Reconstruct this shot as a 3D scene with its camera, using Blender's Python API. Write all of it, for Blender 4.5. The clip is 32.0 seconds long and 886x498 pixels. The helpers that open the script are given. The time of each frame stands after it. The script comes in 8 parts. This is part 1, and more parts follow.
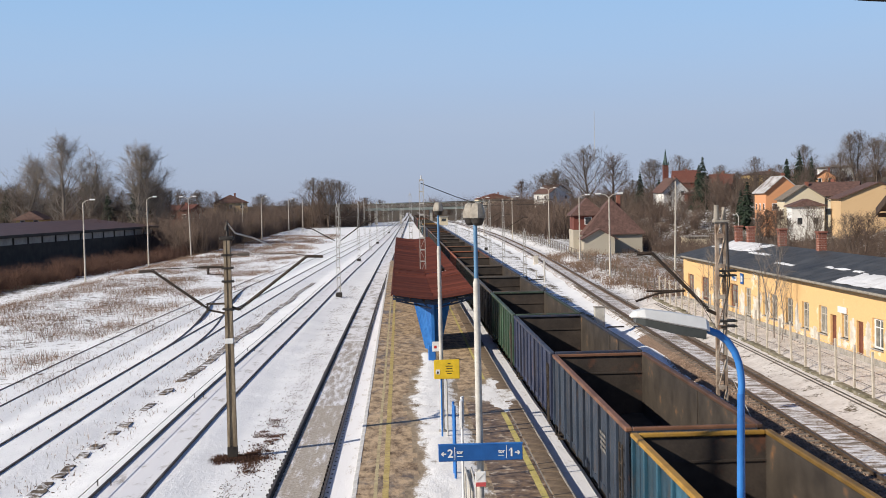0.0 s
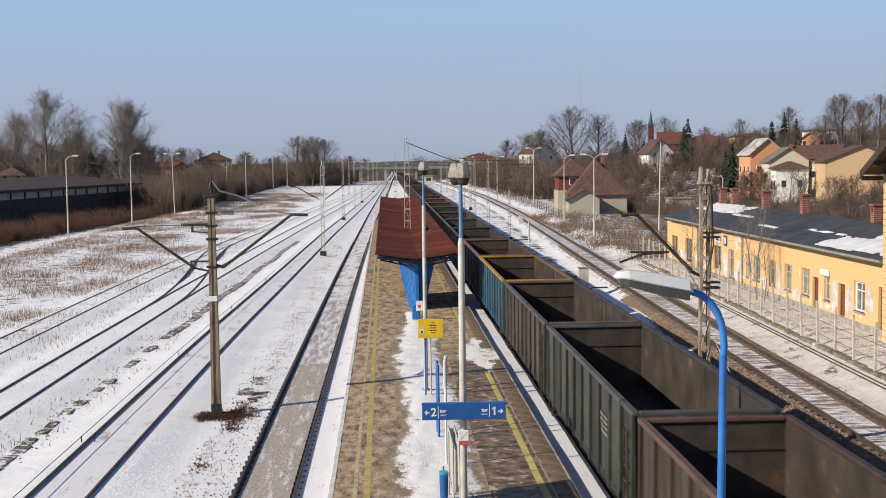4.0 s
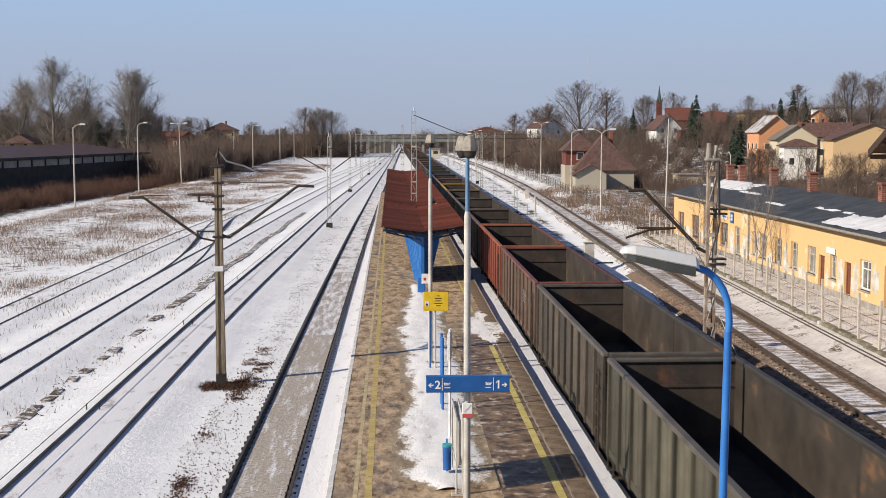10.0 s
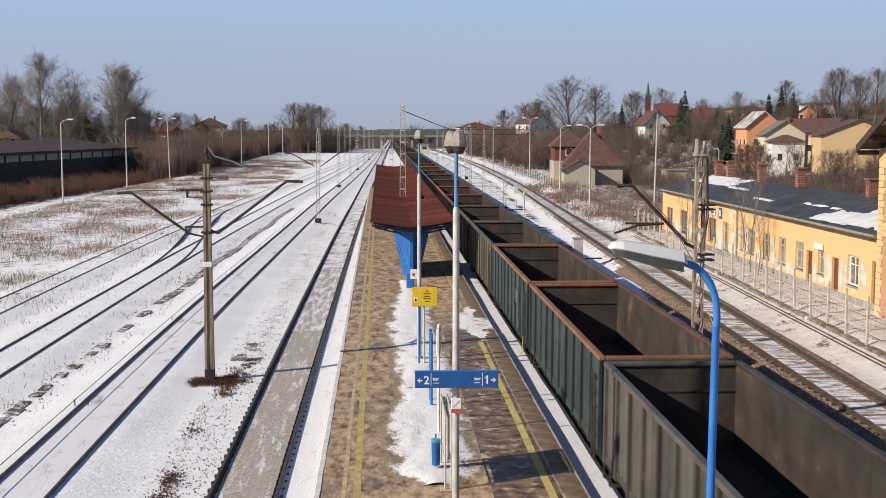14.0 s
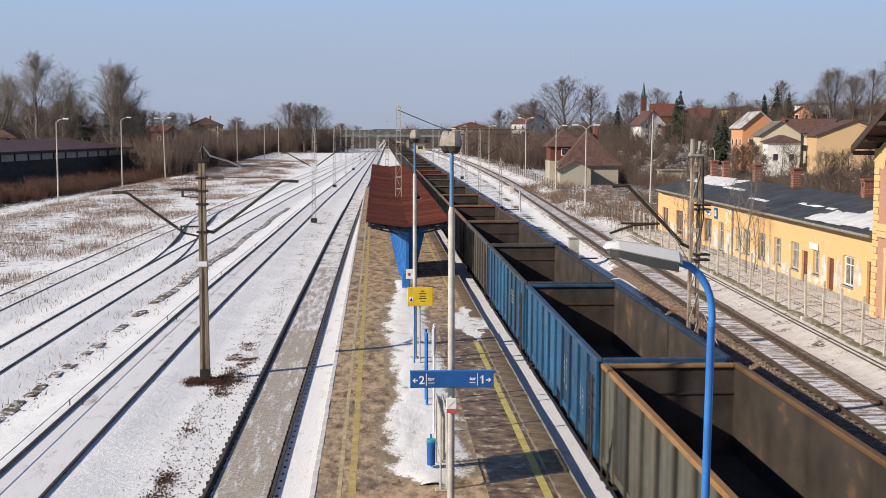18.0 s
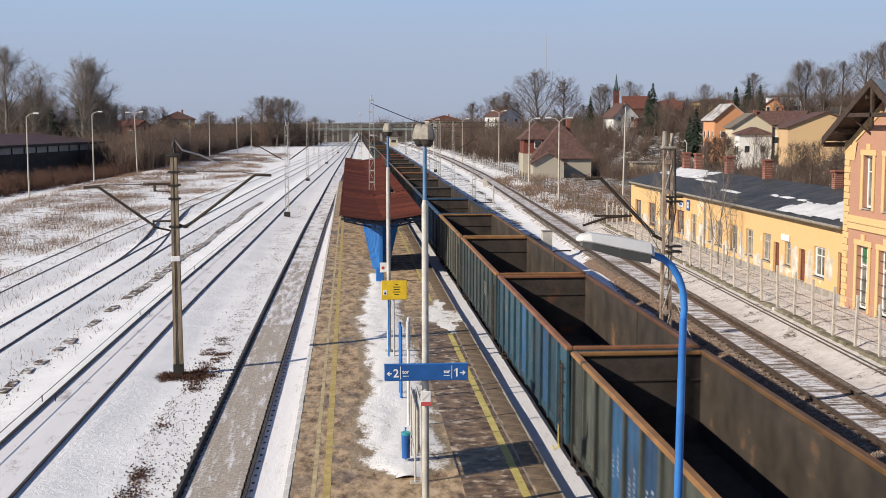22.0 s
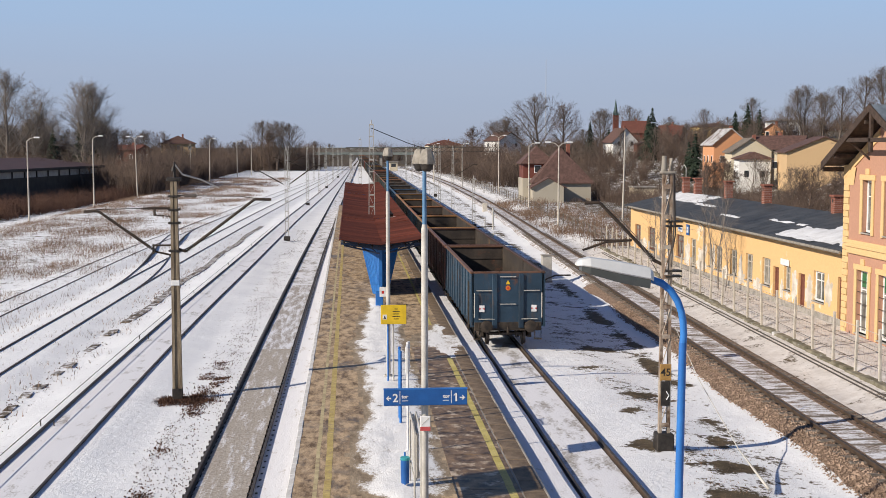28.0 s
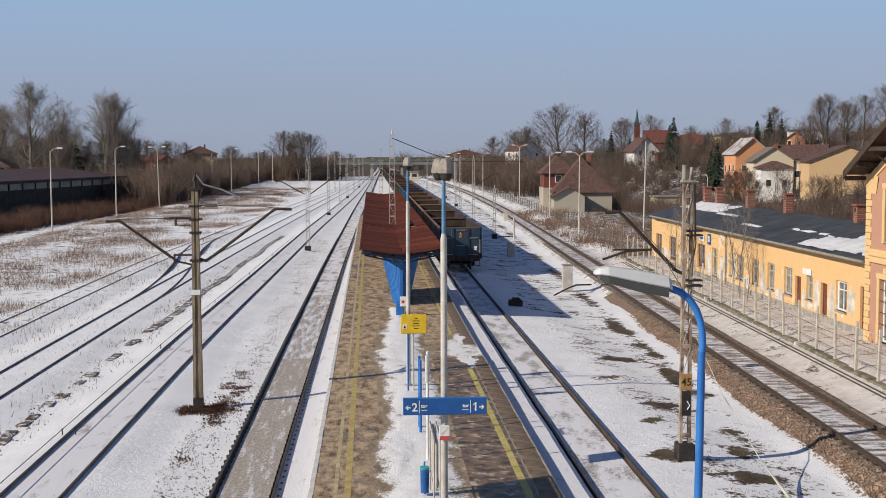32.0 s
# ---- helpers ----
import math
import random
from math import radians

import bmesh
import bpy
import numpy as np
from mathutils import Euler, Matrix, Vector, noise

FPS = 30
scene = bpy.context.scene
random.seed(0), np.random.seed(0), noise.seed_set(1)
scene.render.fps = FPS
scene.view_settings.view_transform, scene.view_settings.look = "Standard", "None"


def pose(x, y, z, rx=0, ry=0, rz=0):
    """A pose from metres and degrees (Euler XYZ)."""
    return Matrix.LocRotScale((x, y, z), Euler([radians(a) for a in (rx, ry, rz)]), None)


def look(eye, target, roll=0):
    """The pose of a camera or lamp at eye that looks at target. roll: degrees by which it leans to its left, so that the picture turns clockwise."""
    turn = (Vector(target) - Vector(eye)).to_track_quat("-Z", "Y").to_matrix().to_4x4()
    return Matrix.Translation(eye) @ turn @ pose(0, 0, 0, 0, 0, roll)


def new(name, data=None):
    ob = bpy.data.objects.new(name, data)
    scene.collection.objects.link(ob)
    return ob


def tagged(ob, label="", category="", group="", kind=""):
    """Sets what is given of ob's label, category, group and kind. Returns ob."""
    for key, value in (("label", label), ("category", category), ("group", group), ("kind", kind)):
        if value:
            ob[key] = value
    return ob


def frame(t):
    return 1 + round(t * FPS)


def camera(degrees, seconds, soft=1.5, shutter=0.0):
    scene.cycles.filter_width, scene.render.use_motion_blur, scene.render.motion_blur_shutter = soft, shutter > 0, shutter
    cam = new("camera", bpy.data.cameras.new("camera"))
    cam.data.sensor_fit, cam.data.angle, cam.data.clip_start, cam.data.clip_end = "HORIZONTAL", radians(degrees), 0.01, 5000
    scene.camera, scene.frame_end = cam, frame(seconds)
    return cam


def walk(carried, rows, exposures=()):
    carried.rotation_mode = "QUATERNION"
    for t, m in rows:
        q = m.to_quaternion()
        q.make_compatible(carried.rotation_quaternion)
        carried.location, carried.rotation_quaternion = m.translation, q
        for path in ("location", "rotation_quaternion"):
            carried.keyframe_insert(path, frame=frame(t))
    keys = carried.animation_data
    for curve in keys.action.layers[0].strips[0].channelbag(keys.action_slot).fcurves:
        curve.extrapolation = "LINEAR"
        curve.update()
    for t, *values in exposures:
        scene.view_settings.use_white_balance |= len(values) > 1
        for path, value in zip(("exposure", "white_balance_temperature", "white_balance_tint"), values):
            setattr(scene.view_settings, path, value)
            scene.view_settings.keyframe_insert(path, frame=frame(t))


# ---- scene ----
EXPOSURE, KELVIN, TINT = 0.0, 6620, 12
LENS = 39.58
cam = camera(LENS, 32.0, soft=0.6, shutter=0.5)
walk(cam, [
    (0.0, pose(-0.008, 0.004, 8.506, 87.718, 1.236, -2.035)),
    (0.5, pose(-0.009, 0.007, 8.506, 87.883, 1.033, -1.593)),
    (1.0, pose(-0.009, 0.013, 8.506, 87.918, 0.947, -1.619)),
    (1.5, pose(-0.011, 0.013, 8.504, 87.515, 0.842, -1.923)),
    (2.0, pose(-0.014, 0.007, 8.505, 87.201, 0.828, -2.566)),
    (2.5, pose(-0.015, 0.012, 8.505, 86.944, 0.742, -2.724)),
    (3.0, pose(-0.017, 0.011, 8.504, 86.226, 0.758, -2.732)),
    (3.5, pose(-0.019, 0.002, 8.505, 86.020, 0.695, -2.721)),
    (4.0, pose(-0.018, 0.000, 8.506, 85.823, 0.730, -2.734)),
    (4.5, pose(-0.017, 0.005, 8.505, 85.543, 0.702, -2.731)),
    (6.5, pose(-0.017, 0.006, 8.505, 85.316, 0.185, -3.086)),
    (7.0, pose(-0.016, 0.010, 8.506, 85.180, 0.000, -2.828)),
    (7.5, pose(-0.017, 0.015, 8.505, 85.045, -0.092, -2.668)),
    (8.0, pose(-0.019, 0.018, 8.504, 85.089, -0.056, -2.550)),
    (8.5, pose(-0.019, 0.022, 8.504, 85.087, -0.078, -2.396)),
    (9.0, pose(-0.018, 0.018, 8.503, 84.985, -0.216, -2.175)),
    (9.5, pose(-0.019, 0.014, 8.501, 84.746, 0.009, -2.269)),
    (10.0, pose(-0.019, 0.013, 8.500, 84.582, 0.001, -2.396)),
    (10.5, pose(-0.018, 0.012, 8.501, 84.453, -0.084, -2.467)),
    (11.0, pose(-0.020, 0.009, 8.500, 84.325, -0.140, -2.499)),
    (11.5, pose(-0.021, 0.010, 8.502, 84.286, -0.190, -2.565)),
    (12.0, pose(-0.020, 0.007, 8.502, 84.277, -0.006, -2.714)),
    (12.5, pose(-0.020, 0.007, 8.502, 84.432, 0.043, -2.834)),
    (13.0, pose(-0.020, 0.005, 8.502, 84.491, -0.095, -2.903)),
    (13.5, pose(-0.018, 0.002, 8.502, 84.411, -0.083, -2.913)),
    (14.0, pose(-0.017, -0.002, 8.499, 84.375, -0.047, -2.908)),
    (14.5, pose(-0.014, 0.006, 8.498, 84.510, 0.108, -3.102)),
    (16.5, pose(-0.015, 0.004, 8.499, 84.337, -0.070, -3.059)),
    (17.0, pose(-0.013, 0.005, 8.499, 84.317, -0.054, -2.978)),
    (17.5, pose(-0.012, 0.007, 8.497, 84.350, -0.177, -3.021)),
    (18.0, pose(-0.009, 0.010, 8.497, 84.370, -0.113, -3.099)),
    (18.5, pose(-0.012, -0.001, 8.499, 84.348, -0.186, -3.134)),
    (19.0, pose(-0.012, -0.005, 8.498, 84.298, -0.073, -3.179)),
    (19.5, pose(-0.009, -0.004, 8.498, 84.208, -0.082, -3.197)),
    (20.0, pose(-0.009, -0.010, 8.499, 84.149, -0.006, -3.260)),
    (20.5, pose(-0.007, -0.011, 8.499, 84.075, 0.033, -3.379)),
    (21.0, pose(-0.005, -0.009, 8.498, 84.094, -0.100, -3.579)),
    (21.5, pose(-0.001, -0.004, 8.498, 84.097, -0.091, -3.974)),
    (22.0, pose(-0.002, -0.007, 8.497, 84.055, 0.081, -4.339)),
    (22.5, pose(-0.001, -0.004, 8.497, 84.165, -0.052, -4.456)),
    (23.0, pose(-0.003, -0.008, 8.497, 84.214, 0.013, -4.358)),
    (23.5, pose(-0.002, -0.010, 8.497, 84.176, -0.012, -4.365)),
    (24.0, pose(0.000, -0.014, 8.497, 84.139, 0.037, -4.382)),
    (24.5, pose(0.002, -0.015, 8.498, 84.183, 0.057, -4.392)),
    (26.5, pose(0.003, -0.016, 8.498, 84.604, 0.129, -4.660)),
    (27.0, pose(0.005, -0.016, 8.499, 84.892, 0.222, -4.517)),
    (27.5, pose(0.005, -0.017, 8.500, 85.072, 0.054, -4.411)),
    (28.0, pose(0.003, -0.013, 8.501, 85.186, 0.037, -4.344)),
    (28.5, pose(0.004, -0.013, 8.500, 85.149, 0.070, -4.308)),
    (29.0, pose(0.005, -0.012, 8.500, 85.161, 0.009, -4.292)),
    (29.5, pose(0.006, -0.013, 8.500, 85.288, 0.084, -4.091)),
    (30.0, pose(0.011, -0.008, 8.497, 85.419, 0.104, -3.923)),
    (30.5, pose(0.018, -0.008, 8.493, 85.522, 0.068, -3.813)),
    (31.0, pose(0.025, -0.010, 8.492, 85.583, 0.152, -3.704)),
    (31.5, pose(0.032, -0.018, 8.492, 85.617, 0.230, -3.529)),
    (32.0, pose(0.038, -0.021, 8.491, 85.643, 0.152, -3.372)),
], exposures=[(0.0, EXPOSURE + 0.02, KELVIN - 120, TINT - 1), (1.5, EXPOSURE - 0.04, KELVIN - 120, TINT - 1), (4.0, EXPOSURE - 0.06, KELVIN - 40, TINT), (10.0, EXPOSURE - 0.03, KELVIN, TINT), (24.0, EXPOSURE - 0.03, KELVIN, TINT), (29.0, EXPOSURE - 0.07, KELVIN - 60, TINT), (30.0, EXPOSURE + 0.0, KELVIN - 60, TINT), (31.0, EXPOSURE - 0.30, KELVIN - 60, TINT), (32.0, EXPOSURE - 0.29, KELVIN - 60, TINT)])

# ---- world and sun ----
SUN_EL, SHADOW_AZ = 28.0, 24.0          # degrees; shadows run to the right of the line, turned away from the eye
world = bpy.data.worlds.new("sky")
scene.world = world
world.use_nodes = True
wt = world.node_tree
wt.nodes.clear()
sky = wt.nodes.new("ShaderNodeTexSky")
sky.sky_type = "NISHITA"
sky.sun_disc = False
sky.sun_elevation = radians(SUN_EL)
sky.sun_rotation = radians(270 - SHADOW_AZ)
sky.altitude = 300
sky.air_density, sky.dust_density, sky.ozone_density = 1.0, 0.0, 2.5
bg = wt.nodes.new("ShaderNodeBackground")
bg.inputs["Strength"].default_value = 0.088
wo = wt.nodes.new("ShaderNodeOutputWorld")
tint = wt.nodes.new("ShaderNodeMix")
tint.data_type, tint.blend_type = "RGBA", "MULTIPLY"
tint.inputs[0].default_value = 1.0
tint.inputs[7].default_value = (0.95, 0.88, 1.00, 1)
wt.links.new(sky.outputs[0], tint.inputs[6])
# a thin bluish veil lies over the lower sky and clears upwards
wc = wt.nodes.new("ShaderNodeTexCoord")
ws = wt.nodes.new("ShaderNodeSeparateXYZ")
wt.links.new(wc.outputs["Generated"], ws.inputs[0])
veil = wt.nodes.new("ShaderNodeValToRGB")
e = veil.color_ramp.elements
e[0].position, e[0].color = 0.0, (4.05, 4.95, 6.65, 1)
e[1].position, e[1].color = 0.16, (4.2, 6.9, 10.4, 1)
m1 = e.new(0.06)
m1.color = (4.45, 5.6, 7.6, 1)
wt.links.new(ws.outputs[2], veil.inputs[0])
thin = wt.nodes.new("ShaderNodeMapRange")
thin.inputs[1].default_value, thin.inputs[2].default_value = 0.10, 0.40
thin.inputs[3].default_value, thin.inputs[4].default_value = 0.92, 0.0
wt.links.new(ws.outputs[2], thin.inputs[0])
# faint streaks in the veil
wm = wt.nodes.new("ShaderNodeMapping")
wm.inputs["Scale"].default_value = (2.0, 2.0, 16.0)
wn = wt.nodes.new("ShaderNodeTexNoise")
wn.inputs["Scale"].default_value, wn.inputs["Detail"].default_value = 2.2, 5.0
wt.links.new(wc.outputs["Generated"], wm.inputs[0])
wt.links.new(wm.outputs[0], wn.inputs["Vector"])
streak = wt.nodes.new("ShaderNodeMapRange")
streak.inputs[1].default_value, streak.inputs[2].default_value = 0.35, 0.7
streak.inputs[3].default_value, streak.inputs[4].default_value = 0.0, 0.10
wt.links.new(wn.outputs["Fac"], streak.inputs[0])
pale = wt.nodes.new("ShaderNodeMix")
pale.data_type = "RGBA"
pale.inputs[7].default_value = (5.6, 6.4, 7.6, 1)
wt.links.new(streak.outputs[0], pale.inputs[0])
wt.links.new(veil.outputs[0], pale.inputs[6])
haze = wt.nodes.new("ShaderNodeMix")
haze.data_type = "RGBA"
wt.links.new(thin.outputs[0], haze.inputs[0])
wt.links.new(tint.outputs[2], haze.inputs[6])
wt.links.new(pale.outputs[2], haze.inputs[7])
wt.links.new(haze.outputs[2], bg.inputs[0])
wt.links.new(bg.outputs[0], wo.inputs[0])
sun_data = bpy.data.lights.new("sun", "SUN")
sun_data.energy, sun_data.angle, sun_data.color = 5.7, radians(0.6), (1.0, 0.915, 0.77)
sun = new("sun", sun_data)
_sd = Vector((-math.cos(radians(SHADOW_AZ)), -math.sin(radians(SHADOW_AZ)), math.tan(radians(SUN_EL))))
sun.matrix_world = look(_sd * 60, (0, 0, 0))

# ---- materials ----
def nodes_of(name):
    m = bpy.data.materials.new(name)
    m.use_nodes = True
    nt = m.node_tree
    b = nt.nodes["Principled BSDF"]
    return m, nt, b


def noise_node(nt, scale, detail=6.0, rough=0.6, vec=None, stretch=None):
    n = nt.nodes.new("ShaderNodeTexNoise")
    n.inputs["Scale"].default_value, n.inputs["Detail"].default_value, n.inputs["Roughness"].default_value = scale, detail, rough
    if vec is not None:
        if stretch:
            mp = nt.nodes.new("ShaderNodeMapping")
            mp.inputs["Scale"].default_value = stretch
            nt.links.new(vec, mp.inputs["Vector"])
            vec = mp.outputs[0]
        nt.links.new(vec, n.inputs["Vector"])
    return n.outputs["Fac"]


def ramp(nt, fac, lo, hi, c0, c1):
    r = nt.nodes.new("ShaderNodeValToRGB")
    r.color_ramp.elements[0].position, r.color_ramp.elements[1].position = lo, hi
    r.color_ramp.elements[0].color, r.color_ramp.elements[1].color = (*c0, 1), (*c1, 1)
    nt.links.new(fac, r.inputs[0])
    return r.outputs[0]


def mix(nt, fac, a, b, mode="MIX"):
    n = nt.nodes.new("ShaderNodeMix")
    n.data_type, n.blend_type = "RGBA", mode
    for sock, val in ((n.inputs[0], fac), (n.inputs[6], a), (n.inputs[7], b)):
        if isinstance(val, (int, float)):
            sock.default_value = val
        elif isinstance(val, tuple):
            sock.default_value = (*val, 1)
        else:
            nt.links.new(val, sock)
    return n.outputs[2]


def calc(nt, op, a, b=0.0, clamp=False):
    n = nt.nodes.new("ShaderNodeMath")
    n.operation, n.use_clamp = op, clamp
    for sock, val in zip(n.inputs, (a, b)):
        if isinstance(val, (int, float)):
            sock.default_value = val
        else:
            nt.links.new(val, sock)
    return n.outputs[0]


def coords(nt, per_object=True):
    """Object space, shifted by a random amount per object so that repeats differ."""
    tc = nt.nodes.new("ShaderNodeTexCoord")
    if not per_object:
        return tc.outputs["Object"]
    oi = nt.nodes.new("ShaderNodeObjectInfo")
    va = nt.nodes.new("ShaderNodeVectorMath")
    va.operation = "ADD"
    k = calc(nt, "MULTIPLY", oi.outputs["Random"], 37.0)
    nt.links.new(tc.outputs["Object"], va.inputs[0])
    nt.links.new(k, va.inputs[1])
    return va.outputs[0]


def bump(nt, b, height, strength, dist):
    n = nt.nodes.new("ShaderNodeBump")
    n.inputs["Strength"].default_value, n.inputs["Distance"].default_value = strength, dist
    nt.links.new(height, n.inputs["Height"])
    nt.links.new(n.outputs[0], b.inputs["Normal"])


def surf(name, c0, c1, scale=2.0, rough=0.8, metal=0.0, fine=30.0, grit=0.25, relief=0.3, depth=0.01, stain=None, stain_at=0.62, stain_scale=0.7, stretch=None, per_object=True, spec=0.5):
    """A worn surface: two tones at one scale, fine grain at another, and stains of a third colour."""
    m, nt, b = nodes_of(name)
    v = coords(nt, per_object)
    col = ramp(nt, noise_node(nt, scale, vec=v, stretch=stretch), 0.35, 0.65, c0, c1)
    g = noise_node(nt, fine, 4.0, 0.7, v)
    col = mix(nt, grit, col, ramp(nt, g, 0.3, 0.7, (0.25, 0.25, 0.25), (1.0, 1.0, 1.0)), "MULTIPLY")
    if stain:
        s = ramp(nt, noise_node(nt, stain_scale, 8.0, 0.7, v, stretch), stain_at - 0.04, stain_at + 0.06, (0, 0, 0), (1, 1, 1))
        col = mix(nt, s, col, stain)
    nt.links.new(col, b.inputs["Base Color"])
    b.inputs["Roughness"].default_value, b.inputs["Metallic"].default_value = rough, metal
    b.inputs["Specular IOR Level"].default_value = spec
    if relief:
        bump(nt, b, g, relief, depth)
    return m


def plain(name, c, rough=0.5, metal=0.0):
    return surf(name, tuple(v * 0.85 for v in c), tuple(min(1, v * 1.1) for v in c), 3.0, rough, metal, 40.0, 0.15, 0.1, 0.004)


def snow_ground_mat():
    m, nt, b = nodes_of("snow_over_soil")
    v = coords(nt, False)
    at = nt.nodes.new("ShaderNodeAttribute")
    at.attribute_name = "soil"
    soil = at.outputs["Fac"]
    n1 = noise_node(nt, 0.9, 10.0, 0.74, v, (0.9, 0.9, 1.0))
    n2 = noise_node(nt, 6.0, 6.0, 0.7, v)
    k = calc(nt, "ADD", calc(nt, "MULTIPLY", n1, 0.64), calc(nt, "MULTIPLY", n2, 0.36))
    k = calc(nt, "ADD", k, calc(nt, "MULTIPLY", calc(nt, "SUBTRACT", soil, 0.5), 0.5))
    mask = ramp(nt, k, 0.545, 0.585, (0, 0, 0), (1, 1, 1))
    speck = ramp(nt, noise_node(nt, 5.0, 9.0, 0.85, v, (0.7, 1.2, 1.0)), 0.605, 0.645, (0, 0, 0), (0.85, 0.85, 0.85))
    white = ramp(nt, noise_node(nt, 0.35, 5.0, 0.6, v), 0.3, 0.7, (0.79, 0.80, 0.825), (0.89, 0.90, 0.915))
    earth = ramp(nt, noise_node(nt, 2.2, 6.0, 0.7, v), 0.35, 0.66, (0.050, 0.036, 0.018), (0.175, 0.130, 0.075))
    earth = mix(nt, 0.5, earth, ramp(nt, noise_node(nt, 25.0, 3.0, 0.7, v), 0.3, 0.7, (0.3, 0.3, 0.3), (1, 1, 1)), "MULTIPLY")
    gr = nt.nodes.new("ShaderNodeAttribute")
    gr.attribute_name = "grime"
    trod = ramp(nt, noise_node(nt, 1.6, 8.0, 0.72, v), 0.32, 0.68, (0.45, 0.40, 0.36), (0.70, 0.66, 0.63))
    white = mix(nt, gr.outputs["Fac"], white, trod)
    nt.links.new(mix(nt, mask, mix(nt, speck, white, (0.14, 0.10, 0.07)), earth), b.inputs["Base Color"])
    b.inputs["Roughness"].default_value = 0.75
    b.inputs["Specular IOR Level"].default_value = 0.25
    h = calc(nt, "ADD", calc(nt, "MULTIPLY", n1, 1.0), calc(nt, "MULTIPLY", n2, 0.35))
    bump(nt, b, h, 0.55, 0.12)
    return m


def dirty_snow(name, white_amount, dark=(0.20, 0.17, 0.14), light=(0.42, 0.40, 0.38), stretch=(1.0, 0.35, 1.0), scale=1.6):
    """Trodden, half-melted snow over ballast or paving."""
    m, nt, b = nodes_of(name)
    v = coords(nt, False)
    n1 = noise_node(nt, scale, 8.0, 0.68, v, stretch)
    n2 = noise_node(nt, 14.0, 5.0, 0.7, v)
    k = calc(nt, "ADD", calc(nt, "MULTIPLY", n1, 0.7), calc(nt, "MULTIPLY", n2, 0.3))
    under = ramp(nt, n2, 0.32, 0.68, dark, light)
    mask = ramp(nt, k, 0.62 - 0.28 * white_amount, 0.72 - 0.28 * white_amount, (0, 0, 0), (1, 1, 1))
    nt.links.new(mix(nt, mask, under, (0.76, 0.76, 0.79)), b.inputs["Base Color"])
    b.inputs["Roughness"].default_value = 0.7
    b.inputs["Specular IOR Level"].default_value = 0.3
    bump(nt, b, k, 0.5, 0.06)
    return m


def paving_mat():
    """Old asphalt platform: brown and grey, wet in places, thin ice in the hollows."""
    m, nt, b = nodes_of("worn_platform_asphalt")
    v = coords(nt, False)
    n1 = noise_node(nt, 0.7, 9.0, 0.70, v, (1.0, 0.5, 1.0))
    n2 = noise_node(nt, 2.4, 10.0, 0.76, v, (1.0, 0.42, 1.0))
    n3 = noise_node(nt, 45.0, 3.0, 0.7, v)
    col = ramp(nt, n2, 0.385, 0.575, (0.135, 0.083, 0.045), (0.60, 0.44, 0.275))
    col = mix(nt, ramp(nt, n1, 0.54, 0.64, (0, 0, 0), (0.75, 0.75, 0.75)), col, (0.10, 0.076, 0.053))
    col = mix(nt, 0.35, col, ramp(nt, n3, 0.3, 0.7, (0.35, 0.35, 0.35), (1, 1, 1)), "MULTIPLY")
    frost = ramp(nt, noise_node(nt, 2.0, 12.0, 0.82, v, (1.0, 0.42, 1.0)), 0.59, 0.67, (0, 0, 0), (0.6, 0.6, 0.6))
    col = mix(nt, frost, col, (0.66, 0.60, 0.52))
    nt.links.new(col, b.inputs["Base Color"])
    nt.links.new(ramp(nt, n1, 0.45, 0.65, (0.8, 0.8, 0.8), (0.42, 0.42, 0.42)), b.inputs["Roughness"])
    bump(nt, b, n3, 0.35, 0.01)
    return m


def roof_rust_mat():
    m, nt, b = nodes_of("rust_red_sheet")
    v = coords(nt, False)
    n1 = noise_node(nt, 0.5, 8.0, 0.66, v, (0.5, 2.0, 1.0))
    n2 = noise_node(nt, 5.0, 6.0, 0.7, v, (0.4, 2.0, 1.0))
    col = ramp(nt, n1, 0.3, 0.7, (0.070, 0.018, 0.011), (0.150, 0.040, 0.022))
    col = mix(nt, ramp(nt, n2, 0.56, 0.70, (0, 0, 0), (0.55, 0.55, 0.55)), col, (0.24, 0.09, 0.05))
    n3 = noise_node(nt, 1.0, 9.0, 0.75, v, (0.22, 3.0, 1.0))
    col = mix(nt, ramp(nt, n3, 0.54, 0.66, (0, 0, 0), (0.85, 0.85, 0.85)), col, (0.045, 0.014, 0.010))
    oi = nt.nodes.new("ShaderNodeObjectInfo")
    col = mix(nt, 1.0, col, ramp(nt, oi.outputs["Random"], 0.0, 1.0, (0.70, 0.68, 0.66), (1.25, 1.2, 1.2)), "MULTIPLY")
    nt.links.new(col, b.inputs["Base Color"])
    b.inputs["Roughness"].default_value = 0.85
    b.inputs["Specular IOR Level"].default_value = 0.2
    bump(nt, b, n2, 0.2, 0.01)
    return m


